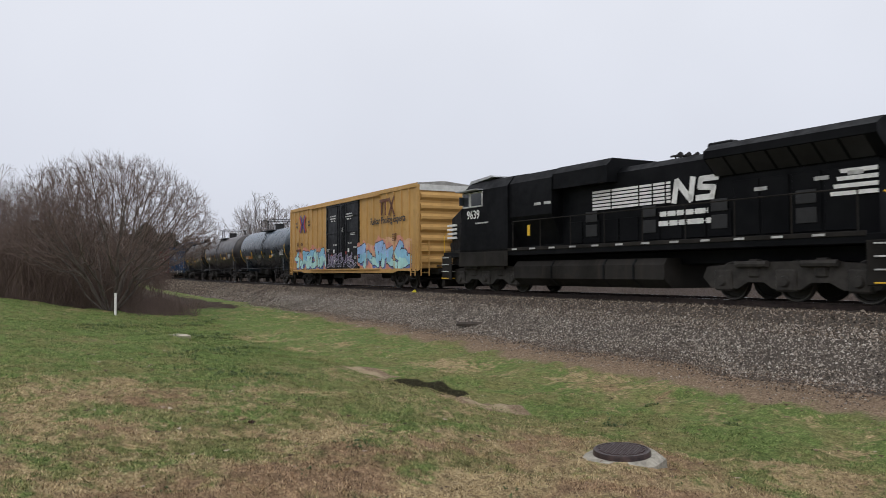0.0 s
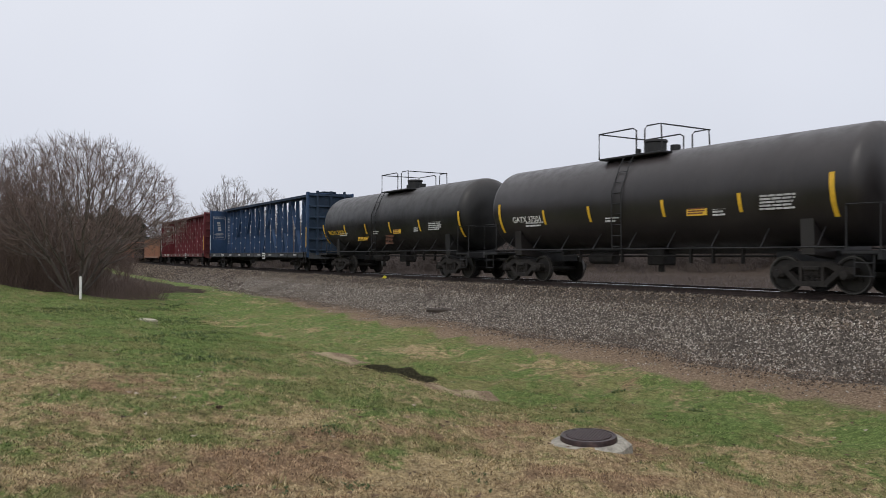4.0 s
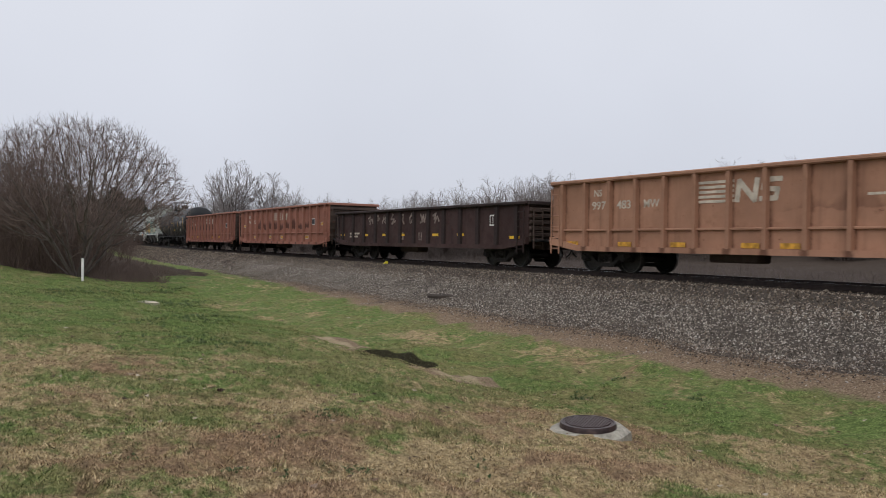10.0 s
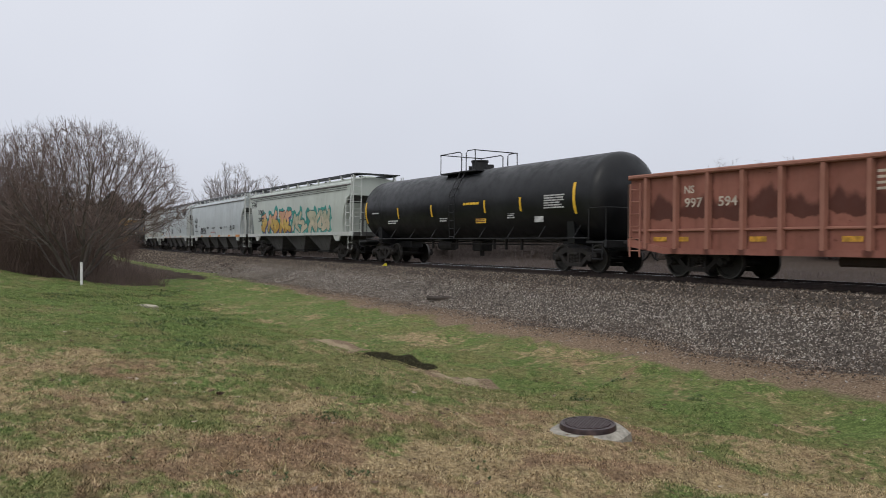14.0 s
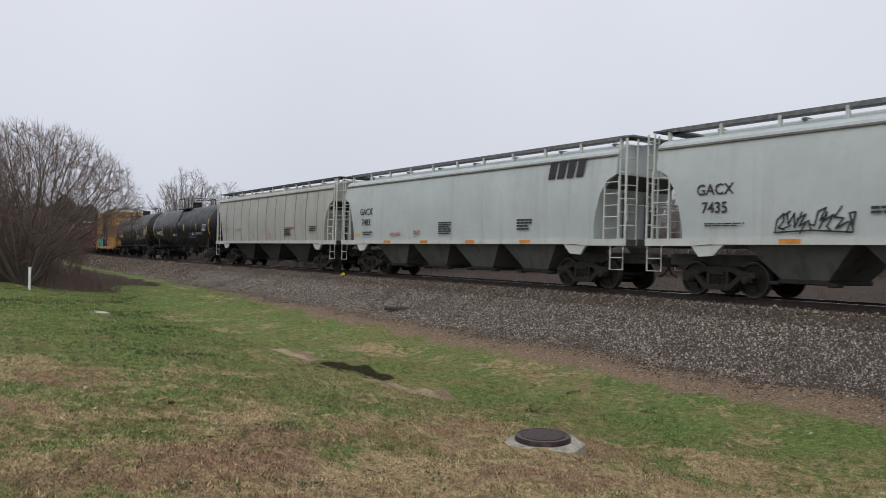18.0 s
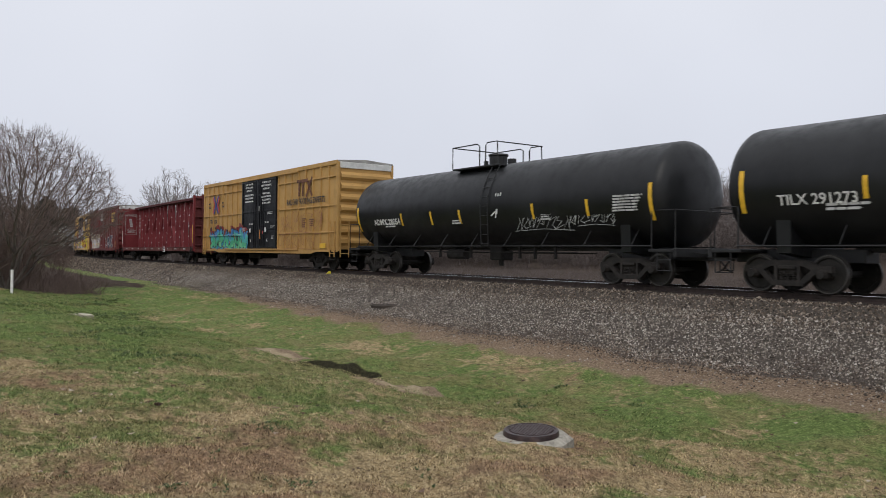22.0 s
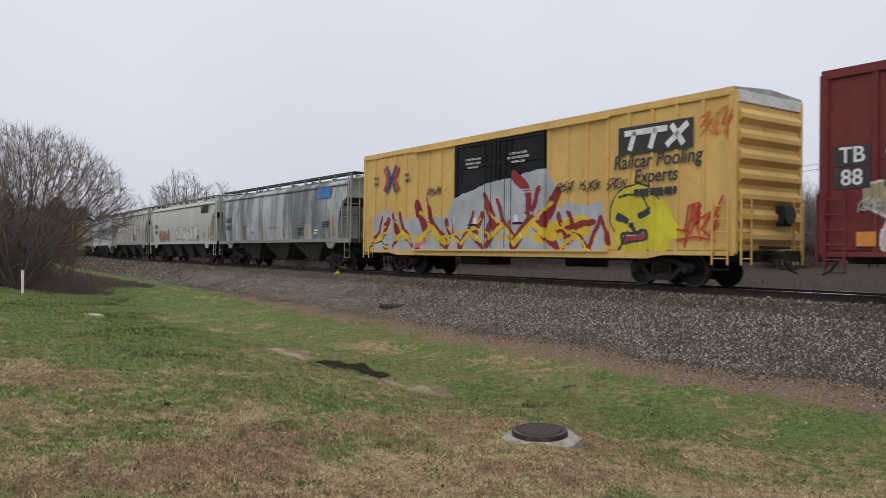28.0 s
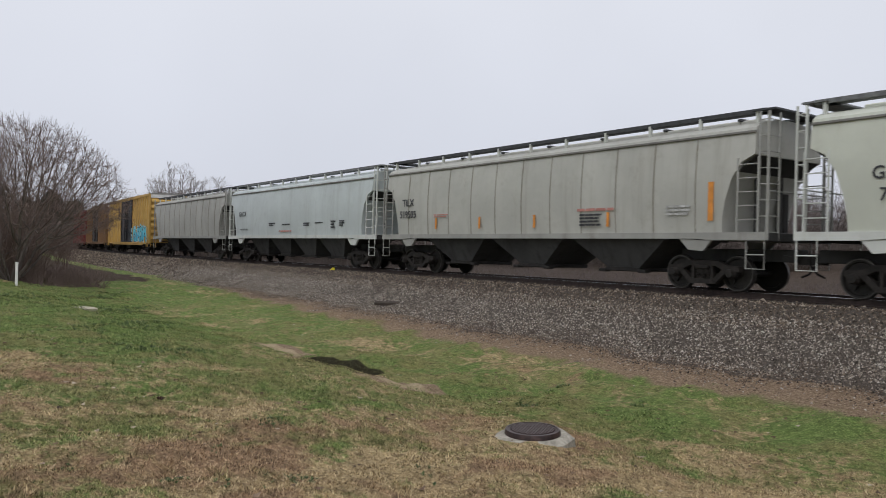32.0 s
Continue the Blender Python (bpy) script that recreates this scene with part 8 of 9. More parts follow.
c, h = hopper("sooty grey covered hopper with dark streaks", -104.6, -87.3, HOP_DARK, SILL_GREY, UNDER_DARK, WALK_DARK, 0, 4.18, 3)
hopper_marks(c, "GACX", "53927", ((-4.3, 2.35, 1.1, 0.12, 2, FADED_RED), (-3.2, 1.9, 0.6, 0.3, 3, GREY_LETTER), (0.0, 2.2, 1.4, 0.1, 1, FADED_RED), (3.9, 2.3, 1.3, 0.16, 2, FADED_RED), (3.7, 1.9, 0.7, 0.4, 4, BLACK_LETTER), (5.5, 1.85, 0.45, 0.3, 2, WHITE_LETTER), (6.6, 2.2, 0.8, 0.3, 3, BLACK_LETTER)),
             (), BLACK_LETTER, -1.545, -7.1)
for x in (-4.65, -1.6, 1.4, 4.4):
    panel(c, "stripe", x, 1.9, -1.54, 0.1, 0.5, ORANGE_MARK, "orange reflective stripe")
panel(c, "stripe", 7.3, 2.15, -1.54, 0.14, 1.0, ORANGE_MARK, "orange reflective stripe")
panel(c, "blue_patch", 6.3, 3.72, -1.53, 1.5, 0.5, BLUE_SPRAY, "blue paint patch", 0.08)
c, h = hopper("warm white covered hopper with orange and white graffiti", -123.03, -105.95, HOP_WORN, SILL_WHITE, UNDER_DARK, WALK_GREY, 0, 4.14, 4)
hopper_marks(c, "GACX", "7498", ((5.0, 1.8, 0.45, 0.28, 2, BLACK_LETTER), (6.3, 1.95, 0.6, 0.3, 3, GREY_LETTER), (-5.4, 2.3, 0.4, 0.2, 2, GREY_LETTER)), (), BLACK_LETTER, -1.545, -6.55)
logo_blocks(c, 6.4, 3.7, -1.53, BLACK_LETTER)
panel(c, "stripe", 7.4, 2.1, -1.53, 0.14, 0.8, ORANGE_MARK, "orange reflective stripe")
graffiti(c, -5.7, -2.9, 1.54, 2.15, hopper_side(3.98), ((0.27, 0.15, 0.07), (0.30, 0.18, 0.09)), (0.50, 0.47, 0.40), 3, 6, (0.27, 0.15, 0.07), None, 0.08, label="brown sprayed letters")
graffiti(c, -0.9, 4.9, 1.54, 2.45, hopper_side(3.98), ((0.60, 0.60, 0.57),), (0.12, 0.11, 0.10), 15, 6, None, None, 0.17, label="white sprayed letters with a thin dark outline")
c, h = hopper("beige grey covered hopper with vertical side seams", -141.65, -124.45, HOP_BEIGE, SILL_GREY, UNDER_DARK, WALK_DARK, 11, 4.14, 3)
hopper_marks(c, "TILX", "519505", ((3.4, 2.2, 1.5, 0.14, 1, FADED_RED), (3.2, 1.9, 0.9, 0.4, 4, BLACK_LETTER), (6.4, 2.1, 0.8, 0.3, 3, GREY_LETTER), (-4.6, 2.2, 0.9, 0.14, 2, FADED_RED)), (), BLACK_LETTER, -1.56, -6.9)
for x in (-4.9, -2.2, 0.7, 3.9):
    panel(c, "stripe", x, 1.9, -1.56, 0.1, 0.42, ORANGE_MARK, "orange reflective stripe")
panel(c, "stripe", 7.4, 2.3, -1.54, 0.16, 1.0, ORANGE_MARK, "orange reflective stripe")
c, h = hopper("pale green-grey covered hopper with white sill", -160.3, -142.95, HOP_PALE, SILL_WHITE, UNDER_DARK, WALK_GREY, 0, 4.14, 4)
hopper_marks(c, "GACX", "", PRINT, ())
c, h = hopper("dusty grey covered hopper", -178.5, -161.6, HOP_GREY, SILL_GREY, UNDER_DARK, WALK_DARK, 11, 4.14, 3)
c, h = boxcar("dull yellow boxcar with black doors and blue graffiti", -199.3, -180.4, BOX27, ROOF_GALV, DOOR_BLACK, DOOR_BLACK, 5.12)
graffiti(c, 2.8, 8.8, 1.0, 2.3, ribbed_side(h, 2.5, 8), ((0.06, 0.36, 0.5), (0.12, 0.5, 0.6)), INK, 21, 6, (0.3, 0.5, 0.55), None, 0.15, label="blue sprayed letters")
c, h = boxcar("brown boxcar with black doors", -220.2, -201.3, BOX28, ROOF_GALV, DOOR_BLACK, DOOR_BLACK, 5.12)
c, h = boxcar("dark red boxcar far back in the train", -241.1, -222.2, BOX20, ROOF_GALV, BOX20, BOX20, 5.12, True, True)


# ---------------------------------------------------------------- bare trees
def bark(name, col, vary=0.35):
    k = Nodes(name)
    n = k.noise(k.co.outputs["Object"], 1.3, 5, 0.6)
    g = k.n.new("ShaderNodeNewGeometry")
    mixed = k.math("ADD", k.math("MULTIPLY", n, 0.6), k.math("MULTIPLY", g.outputs["Random Per Island"], 0.4))
    c = k.ramp(mixed, [(0.2, tuple(x * (1 - vary) for x in col)), (0.8, tuple(x * (1 + vary) for x in col))])
    return k.finish(c, 0.95, 0, 0.15)


BARK_GREY = bark("grey_brown_bark", (0.125, 0.105, 0.094))
TWIG_BROWN = bark("brown_twigs", (0.165, 0.122, 0.108))
TWIG_RED = bark("reddish_brown_thicket", (0.135, 0.098, 0.083))
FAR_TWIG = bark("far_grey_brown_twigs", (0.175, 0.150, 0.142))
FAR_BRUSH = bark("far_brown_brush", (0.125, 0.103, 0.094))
# Haze over the most distant trees is put into this paler twig colour.
FAR_HAZED = bark("far_hazed_twigs", (0.26, 0.235, 0.225))


class Branches:
    """Three-sided tapering twigs gathered into one mesh."""

    def __init__(self, sides=3):
        self.v, self.f, self.sides = [], [], sides

    def run(self, pts, r0, r1):
        n, base = self.sides, len(self.v)
        for i, p in enumerate(pts):
            d = (pts[min(i + 1, len(pts) - 1)] - pts[max(i - 1, 0)]).normalized()
            up = Vector((0, 0, 1)) if abs(d.z) < 0.9 else Vector((1, 0, 0))
            a = d.cross(up).normalized()
            b = d.cross(a)
            r = r0 + (r1 - r0) * i / (len(pts) - 1)
            for k in range(n):
                w = 2 * math.pi * k / n
                self.v.append(tuple(p + (a * math.cos(w) + b * math.sin(w)) * r))
        for i in range(len(pts) - 1):
            for k in range(n):
                self.f.append((base + i * n + k, base + i * n + (k + 1) % n, base + (i + 1) * n + (k + 1) % n, base + (i + 1) * n + k))

    def mesh(self, name, mat):
        me = bpy.data.meshes.new(name)
        me.from_pydata(self.v, [], self.f)
        me.materials.append(mat)
        return me


def domed(rng, thick, thin, stems, high, wide, foot, r0, plan, twig, widest=0.95, low=0.0):
    """Stems that fan out from a foot to fill a domed crown; plan: shoots per stem, per shoot and per twig."""
    cz = high * (0.42 + low)
    rz = high - cz

    def outside(p):
        return (p.x / wide) ** 2 + (p.y / wide) ** 2 + ((p.z - cz) / rz) ** 2 > 1.0

    def sprout(p, d, length, r, level):
        if outside(p + d * length):
            length *= 0.55
            if level > 0 and outside(p + d * length):
                d = (d + Vector((0, 0, 0.5)) - p.normalized() * 0.3).normalized()
                length *= 0.8
        pieces = 4 - level if level < 2 else 2
        pts, cur, way = [p], p, d
        for i in range(pieces):
            way = (way + Vector((rng.uniform(-1, 1), rng.uniform(-1, 1), rng.uniform(-0.6, 1.0))) * 0.2).normalized()
            cur = cur + way * (length / pieces)
            pts.append(cur)
        thin.run(pts, r, r * 0.55)
        if level >= len(plan) - 1:
            return
        kids = plan[level + 1]
        for k in range(kids):
            f = 0.15 + 0.85 * (k + rng.random()) / kids
            j = min(int(f * pieces), pieces - 1)
            q = pts[j].lerp(pts[j + 1], f * pieces - j)
            side = Vector((rng.gauss(0, 1), rng.gauss(0, 1), rng.gauss(0.25, 0.8))).normalized()
            nd = ((pts[j + 1] - pts[j]).normalized() + side * 0.85).normalized()
            sprout(q, nd, max(length * 0.5, twig) * rng.uniform(0.7, 1.2), max(r * 0.66, r0 * 0.1), level + 1)

    for i in range(stems):
        polar = math.acos(1 - ((i + 0.5) / stems) * (1 - math.cos(widest * math.pi / 2)))
        phi = i * 2.39996 + rng.uniform(-0.2, 0.2)
        reach = rng.uniform(0.78, 1.0)
        tip = Vector((wide * math.sin(polar) * math.cos(phi), wide * math.sin(polar) * math.sin(phi), 0)) * reach
        tip.z = cz + rz * math.cos(polar) * reach
        start = Vector((math.cos(phi) * 0.03 * wide, math.sin(phi) * 0.03 * wide, -0.1 if foot <= 0 else foot * rng.uniform(0.55, 1.0)))
        bend = Vector((tip.x * 0.42, tip.y * 0.42, start.z + (tip.z - start.z) * 0.52))
        n = 9
        pts = []
        for k in range(n + 1):
            f = k / n
            p = start * (1 - f) ** 2 + bend * 2 * f * (1 - f) + tip * f * f
            pts.append(p + Vector((rng.gauss(0, 1), rng.gauss(0, 1), rng.gauss(0, 1))) * 0.012 * high * (f > 0))
        r = r0 * rng.uniform(0.7, 1.15)
        thick.run(pts, r, r * 0.28)
        long = (tip - start).length
        for k in range(plan[0]):
            f = 0.22 + 0.78 * (k + rng.random()) / plan[0]
            j = min(int(f * n), n - 1)
            q = pts[j].lerp(pts[j + 1], f * n - j)
            side = Vector((rng.gauss(0, 1), rng.gauss(0, 1), rng.gauss(0.2, 0.7))).normalized()
            nd = ((pts[j + 1] - pts[j]).normalized() + side * 0.75).normalized()
            sprout(q, nd, long * 0.34 * rng.uniform(0.6, 1.2) * (1.25 - 0.75 * f), r * 0.36 * (1.2 - 0.5 * f), 0)


def bare_bush(name, label, category, seed, stems, high, wide, foot, r0, plan, twig, bark_mat, twig_mat, group="", widest=0.95):
    rng = random.Random(seed)
    t = thing(name, label, category, group)
    thick, thin = Branches(6), Branches(3)
    if foot > 0:
        thick.run([Vector((0, 0, -0.4)), Vector((0.02, 0.03, foot * 0.5)), Vector((0, 0, foot * 1.05))], r0 * 2.0, r0 * 1.2)
    domed(rng, thick, thin, stems, high, wide, foot, r0, plan, twig, widest, 0.12 if foot > 0 else 0.0)
    part("trunk", thick.mesh("trunk", bark_mat), None, t)
    part("crown", thin.mesh("crown", twig_mat), None, t)
    return t


def grown_tree(seed, high, wide, stems, points, twigs):
    """A many-stemmed spreading tree: shoots grow from the stems towards points strewn through a domed crown,
    and every limb is as thick as the twigs that it carries."""
    rng = np.random.default_rng(seed)
    cz = high * 0.44
    p = rng.uniform(-1, 1, (points * 8, 3))
    rho = (p ** 2).sum(1)
    p = p[(rho < 1) & (rng.random(len(p)) < 0.4 + 0.6 * rho)]
    p = p * np.array([wide, wide, high - cz]) + np.array([0, 0, cz])
    p = p[p[:, 2] > 0.6 + 0.42 * np.hypot(p[:, 0], p[:, 1])][:points]
    node, parent = [np.array([0.0, 0.0, -0.2])], [-1]
    step = 0.15
    for i in range(stems):
        phi = i * 2.39996 + rng.uniform(-0.25, 0.25)
        tilt = math.radians(10 + 46 * ((i + 0.5) / stems) ** 0.8)
        at, last = np.array([math.cos(phi) * 0.1, math.sin(phi) * 0.1, -0.1]), 0
        for k in range(int(rng.uniform(9, 15))):
            lean = tilt * (1.12 - 0.030 * k)
            way = np.array([math.sin(lean) * math.cos(phi), math.sin(lean) * math.sin(phi), math.cos(lean)]) + rng.normal(0, 0.07, 3)
            at = at + way / np.linalg.norm(way) * step
            node.append(at)
            parent.append(last)
            last = len(node) - 1
    pos = np.array(node)
    kids = np.bincount(np.array(parent[1:]), minlength=len(pos)).tolist()
    dist = np.full(len(p), 1e9)
    near = np.zeros(len(p), int)
    fresh = 1
    for turn in range(110):
        gap = np.linalg.norm(p[:, None] - pos[None, fresh:], axis=2)
        if gap.shape[1]:
            j = gap.argmin(1)
            g = gap[np.arange(len(p)), j]
            closer = g < dist
            dist[closer], near[closer] = g[closer], j[closer] + fresh
        live = dist > 0.21
        p, dist, near = p[live], dist[live], near[live]
        pull = dist < 2.6
        if not len(p) or not pull.any():
            break
        fresh = len(pos)
        grown = []
        for i in np.unique(near[pull]):
            if kids[i] >= 3:
                continue
            to = p[pull & (near == i)] - pos[i]
            way = (to / np.linalg.norm(to, axis=1)[:, None]).mean(0)
            old = pos[i] - pos[parent[i]] if parent[i] >= 0 else np.array([0, 0, step])
            way = way + 0.9 * old / (np.linalg.norm(old) + 1e-6) + np.array([0, 0, 0.16]) + rng.normal(0, 0.10, 3)
            grown.append(pos[i] + way / np.linalg.norm(way) * step)
            parent.append(int(i))
            kids[i] += 1
            kids.append(0)
        if not grown:
            break
        pos = np.concatenate([pos, np.array(grown)])
    load = np.zeros(len(pos))
    for i in range(len(pos) - 1, 0, -1):
        if kids[i] == 0:
            load[i] += 1
        load[parent[i]] += load[i]
    radius = 0.0078 * np.maximum(load, 1) ** 0.40
    child = [[] for _ in pos]
    for i in range(1, len(pos)):
        child[parent[i]].append(i)
    thick, thin = Branches(6), Branches(3)
    starts = [(0, c) for c in child[0]]
    while starts:
        a, b = starts.pop()
        chain = [a, b]
        while child[chain[-1]]:
            way = sorted(child[chain[-1]], key=lambda c: -load[c])
            starts += [(chain[-1], c) for c in way[1:]]
            chain.append(way[0])
        pts = [Vector(pos[i]) for i in chain]
        k = 0
        while k < len(chain) - 1:
            e = min(k + 4, len(chain) - 1)
            rb = min(radius[chain[k]], radius[chain[k + 1]] * 1.15)
            (thick if rb > 0.024 else thin).run(pts[k:e + 1], rb, radius[chain[e]] if e < len(chain) - 1 else 0.004)
            k = e
    py = random.Random(seed)
    for i in range(1, len(pos)):
        if load[i] > 12:
            continue
        d = Vector(pos[i] - pos[parent[i]]).normalized()
        for _ in range(twigs if kids[i] == 0 else (1 if py.random() < 0.75 else 0)):
            way = (d + Vector((py.gauss(0, 0.5), py.gauss(0, 0.5), py.gauss(0.35, 0.4)))).normalized()
            q = Vector(pos[i])
            long = py.uniform(0.25, 0.75)
            bend = (way + Vector((py.gauss(0, 0.2), py.gauss(0, 0.2), 0.25))).normalized()
            thin.run([q, q + way * long * 0.5, q + way * long * 0.5 + bend * long * 0.5], 0.0068, 0.003)
    return thick, thin


# the wide many-stemmed tree at the edge of the lawn
big = thing("bare_tree", "wide bare many-stemmed tree with grey-brown twigs at the lawn's edge", "tree")
big_limbs, big_twigs = grown_tree(7, 7.7, 5.6, 10, 6500, 3)
part("trunk", big_limbs.mesh("trunk", BARK_GREY), None, big)
part("crown", big_twigs.mesh("crown", TWIG_BROWN), None, big)
bx, by, bz = ground_at(-52.4, 14.0)
big.matrix_basis = pose(bx, by, bz, 0, 0, 30) @ Matrix.Diagonal((0.92, 0.92, 0.97, 1))

shrubs = [bare_bush("bare_shrub", "tall bare shrub in a brown thicket", "shrub", 20 + i, 11, 6.2, 3.0, 0, 0.04, (8, 5, 3), 0.45, TWIG_RED, TWIG_RED, "thicket behind the lawn", 0.8)
          for i in range(3)]
rng = random.Random(11)
spots = [(-57, 17.5), (-60, 21), (-56, 22.5), (-63, 15), (-66, 19), (-70, 13), (-62, 25), (-58, 27), (-72, 22), (-76, 16), (-55, 31), (-64, 30),
         (-80, 20), (-86, 14), (-60, 36), (-70, 28), (-92, 18), (-78, 26), (-100, 13), (-108, 16), (-68, 36), (-85, 30), (-118, 12), (-130, 14), (-96, 9.5), (-120, 8.5), (-140, 9),
         (-56, 15.6), (-57, 19.5), (-59, 16.8), (-61, 18.5), (-62, 13.2), (-65, 12.0), (-66, 16.0), (-69, 11.0), (-74, 12.5), (-81, 11.5),
         (-71, 8.8), (-79, 7.6), (-88, 7.2), (-99, 6.9), (-77, 10.6), (-86, 10.0)]
for i, (s, l) in enumerate(spots):
    x, y, z = ground_at(s, l)
    k = rng.uniform(0.8, 1.15) * (0.58 if 6.5 < l < 12.2 and s > -100 else 1.0 if s > -75 else 1.25)
    m = pose(x, y, z, 0, 0, rng.uniform(0, 360)) @ Matrix.Diagonal((k, k, k * rng.uniform(0.9, 1.1), 1))
    if i < 3:
        shrubs[i].matrix_basis = m
    else:
        copy_thing(shrubs[i % 3], m)


def sticks(name, label, mat, count, place, seed, height, radius, lean=0.35):
    """A tangle of thin upright canes: place(rng) gives x, y, z and a scale."""
    rng = np.random.default_rng(seed)
    xyz, sc = place(rng, count)
    h = rng.uniform(*height, count) * sc
    top = np.stack([rng.normal(0, lean, count) * h, rng.normal(0, lean, count) * h, h], -1)
    mid = top * 0.55 + np.stack([rng.normal(0, 0.06, count) * h, rng.normal(0, 0.06, count) * h, 0 * h], -1)
    r = rng.uniform(*radius, count)
    ang = np.array([0, 2.094, 4.189])
    ring = np.stack([np.cos(ang), np.sin(ang), 0 * ang], -1)
    v = np.stack([xyz[:, None] + ring[None] * r[:, None, None], xyz[:, None] + mid[:, None] + ring[None] * r[:, None, None] * 0.7,
                  xyz[:, None] + top[:, None] + ring[None] * r[:, None, None] * 0.25], 1).reshape(-1, 3)
    f = [(a * 3 + k, a * 3 + (k + 1) % 3, (a + 1) * 3 + (k + 1) % 3, (a + 1) * 3 + k) for a in (0, 1) for k in range(3)]
    faces = (np.arange(count)[:, None, None] * 9 + np.array(f)[None]).reshape(-1, 4)
    me = bpy.data.meshes.new(name)
    me.from_pydata(v.tolist(), [], faces.tolist())
    me.materials.append(mat)
    return tagged(new(name, me), label, "brush", kind="stuff")


def thicket_place(rng, n):
    s, l = -53 - 60 * rng.random(n) ** 1.3, rng.uniform(12.5, 42, n)
    x, y = track(s, l)
    return np.stack([x, y, ground_height(s, l) - 0.05], -1), np.ones(n)


sticks("undergrowth", "dense brown bare undergrowth behind the lawn", TWIG_RED, 26000, thicket_place, 3, (0.9, 4.2), (0.007, 0.016), 0.45)


def low_brush_place(rng, n):
    s, l = rng.uniform(-59, -51, n), rng.uniform(10.0, 13.4, n)
    x, y = track(s, l)
    return np.stack([x, y, ground_height(s, l) - 0.02], -1), 0.5 + 0.5 * rng.random(n)


sticks("low_brush", "low brown dead brush beside the bare tree", TWIG_BROWN, 2600, low_brush_place, 5, (0.4, 1.5), (0.004, 0.009), 0.6)


# ---------------------------------------------------------------- far woods across the track
def slivers(rng, roots, n, length, width, up):
    """Flat thin twigs round root points."""
    p = roots[rng.integers(0, len(roots), n)] + rng.normal(0, 0.18, (n, 3))
    way = rng.normal(0, 1, (n, 3)) + np.array([0, 0, up])
    way /= np.linalg.norm(way, axis=1)[:, None]
    way *= rng.uniform(*length, n)[:, None]
    side = np.cross(way, rng.normal(0, 1, (n, 3)))
    side *= (width / np.linalg.norm(side, axis=1))[:, None]
    v = np.stack([p, p + way * 0.5 + side, p + way, p + way * 0.5 - side], 1).reshape(-1, 3)
    return v, np.arange(4 * n).reshape(-1, 4)


def tree_template(seed, high, wide, foot, r0, stems, shoots, count, length, width):
    rng = random.Random(seed)
    b = Branches(3)
    if foot > 0:
        b.run([Vector((0, 0, -0.4)), Vector((0, 0, foot))], r0 * 1.8, r0)
    domed(rng, b, b, stems, high, wide, foot, r0, (shoots, 2), 0.6, 0.9, 0.12 if foot > 0 else 0.0)
    v, f = np.array(b.v), np.array(b.f)
    pick = np.linalg.norm(v[:, :2], axis=1) > 0.12 * wide
    sv, sf = slivers(np.random.default_rng(seed), v[pick], count, length, width, 0.7)
    return np.concatenate([v, sv]), np.concatenate([f, sf + len(v)])


def far_woods(name, label, mat, templates, count, seed, az, dist, size, category="woods"):
    rng = np.random.default_rng(seed)
    vs, fs, base = [], [], 0
    for i in range(count):
        v, f = templates[i % len(templates)]
        a = radians(rng.uniform(*az))
        d = rng.uniform(*dist) + (50 if a < radians(-15) else 22 if a < radians(-8) else 0)
        k, w = rng.uniform(*size) * (1 + 0.12 * math.sin(math.degrees(a) * 0.35)), rng.uniform(0, 6.283)
        zg = float(ground_height(*along_across(math.sin(a) * d, math.cos(a) * d)))
        x, y = v[:, 0] * math.cos(w) - v[:, 1] * math.sin(w), v[:, 0] * math.sin(w) + v[:, 1] * math.cos(w)
        vs.append(np.stack([x * k + math.sin(a) * d, y * k + math.cos(a) * d, v[:, 2] * k + zg], -1))
        fs.append(f + base)
        base += len(v)
    me = bpy.data.meshes.new(name)
    me.from_pydata(np.concatenate(vs).tolist(), [], np.concatenate(fs).tolist())
    me.materials.append(mat)
    return tagged(new(name, me), label, category, kind="stuff")


templates = [tree_template(40 + i, 10.0, 2.9 + 0.3 * i, 2.6, 0.11, 9, 7, 700, (0.5, 1.2), 0.017) for i in range(5)]
far_woods("far_woods", "belt of bare grey-brown trees beyond the track", FAR_TWIG, templates, 230, 1, (-24, 46), (96, 128), (0.50, 0.80))
far_woods("distant_woods", "more distant bare trees with haze put into their pale colour", FAR_HAZED, templates, 120, 2, (-23, 46), (135, 170), (0.85, 1.15))
clumps = [tree_template(60 + i, 4.4, 2.7, 0, 0.03, 7, 5, 900, (0.3, 0.85), 0.026) for i in range(4)]
far_woods("far_brush", "brown bare brush below the far woods", FAR_BRUSH, clumps, 640, 3, (-25, 47), (78, 128), (0.56, 0.98), "brush")


def near_bank_place(rng, n):
    s, l = rng.uniform(-110, 45, n), -5.0 - 26 * rng.random(n) ** 0.8
    x, y = track(s, l)
    return np.stack([x, y, ground_height(s, l) - 0.03], -1), 0.6 + 0.6 * rng.random(n)


sticks("bank_brush", "low grey-brown dead weeds on the far side of the track", FAR_BRUSH, 30000, near_bank_place, 15, (0.2, 0.75), (0.005, 0.012), 1.0)

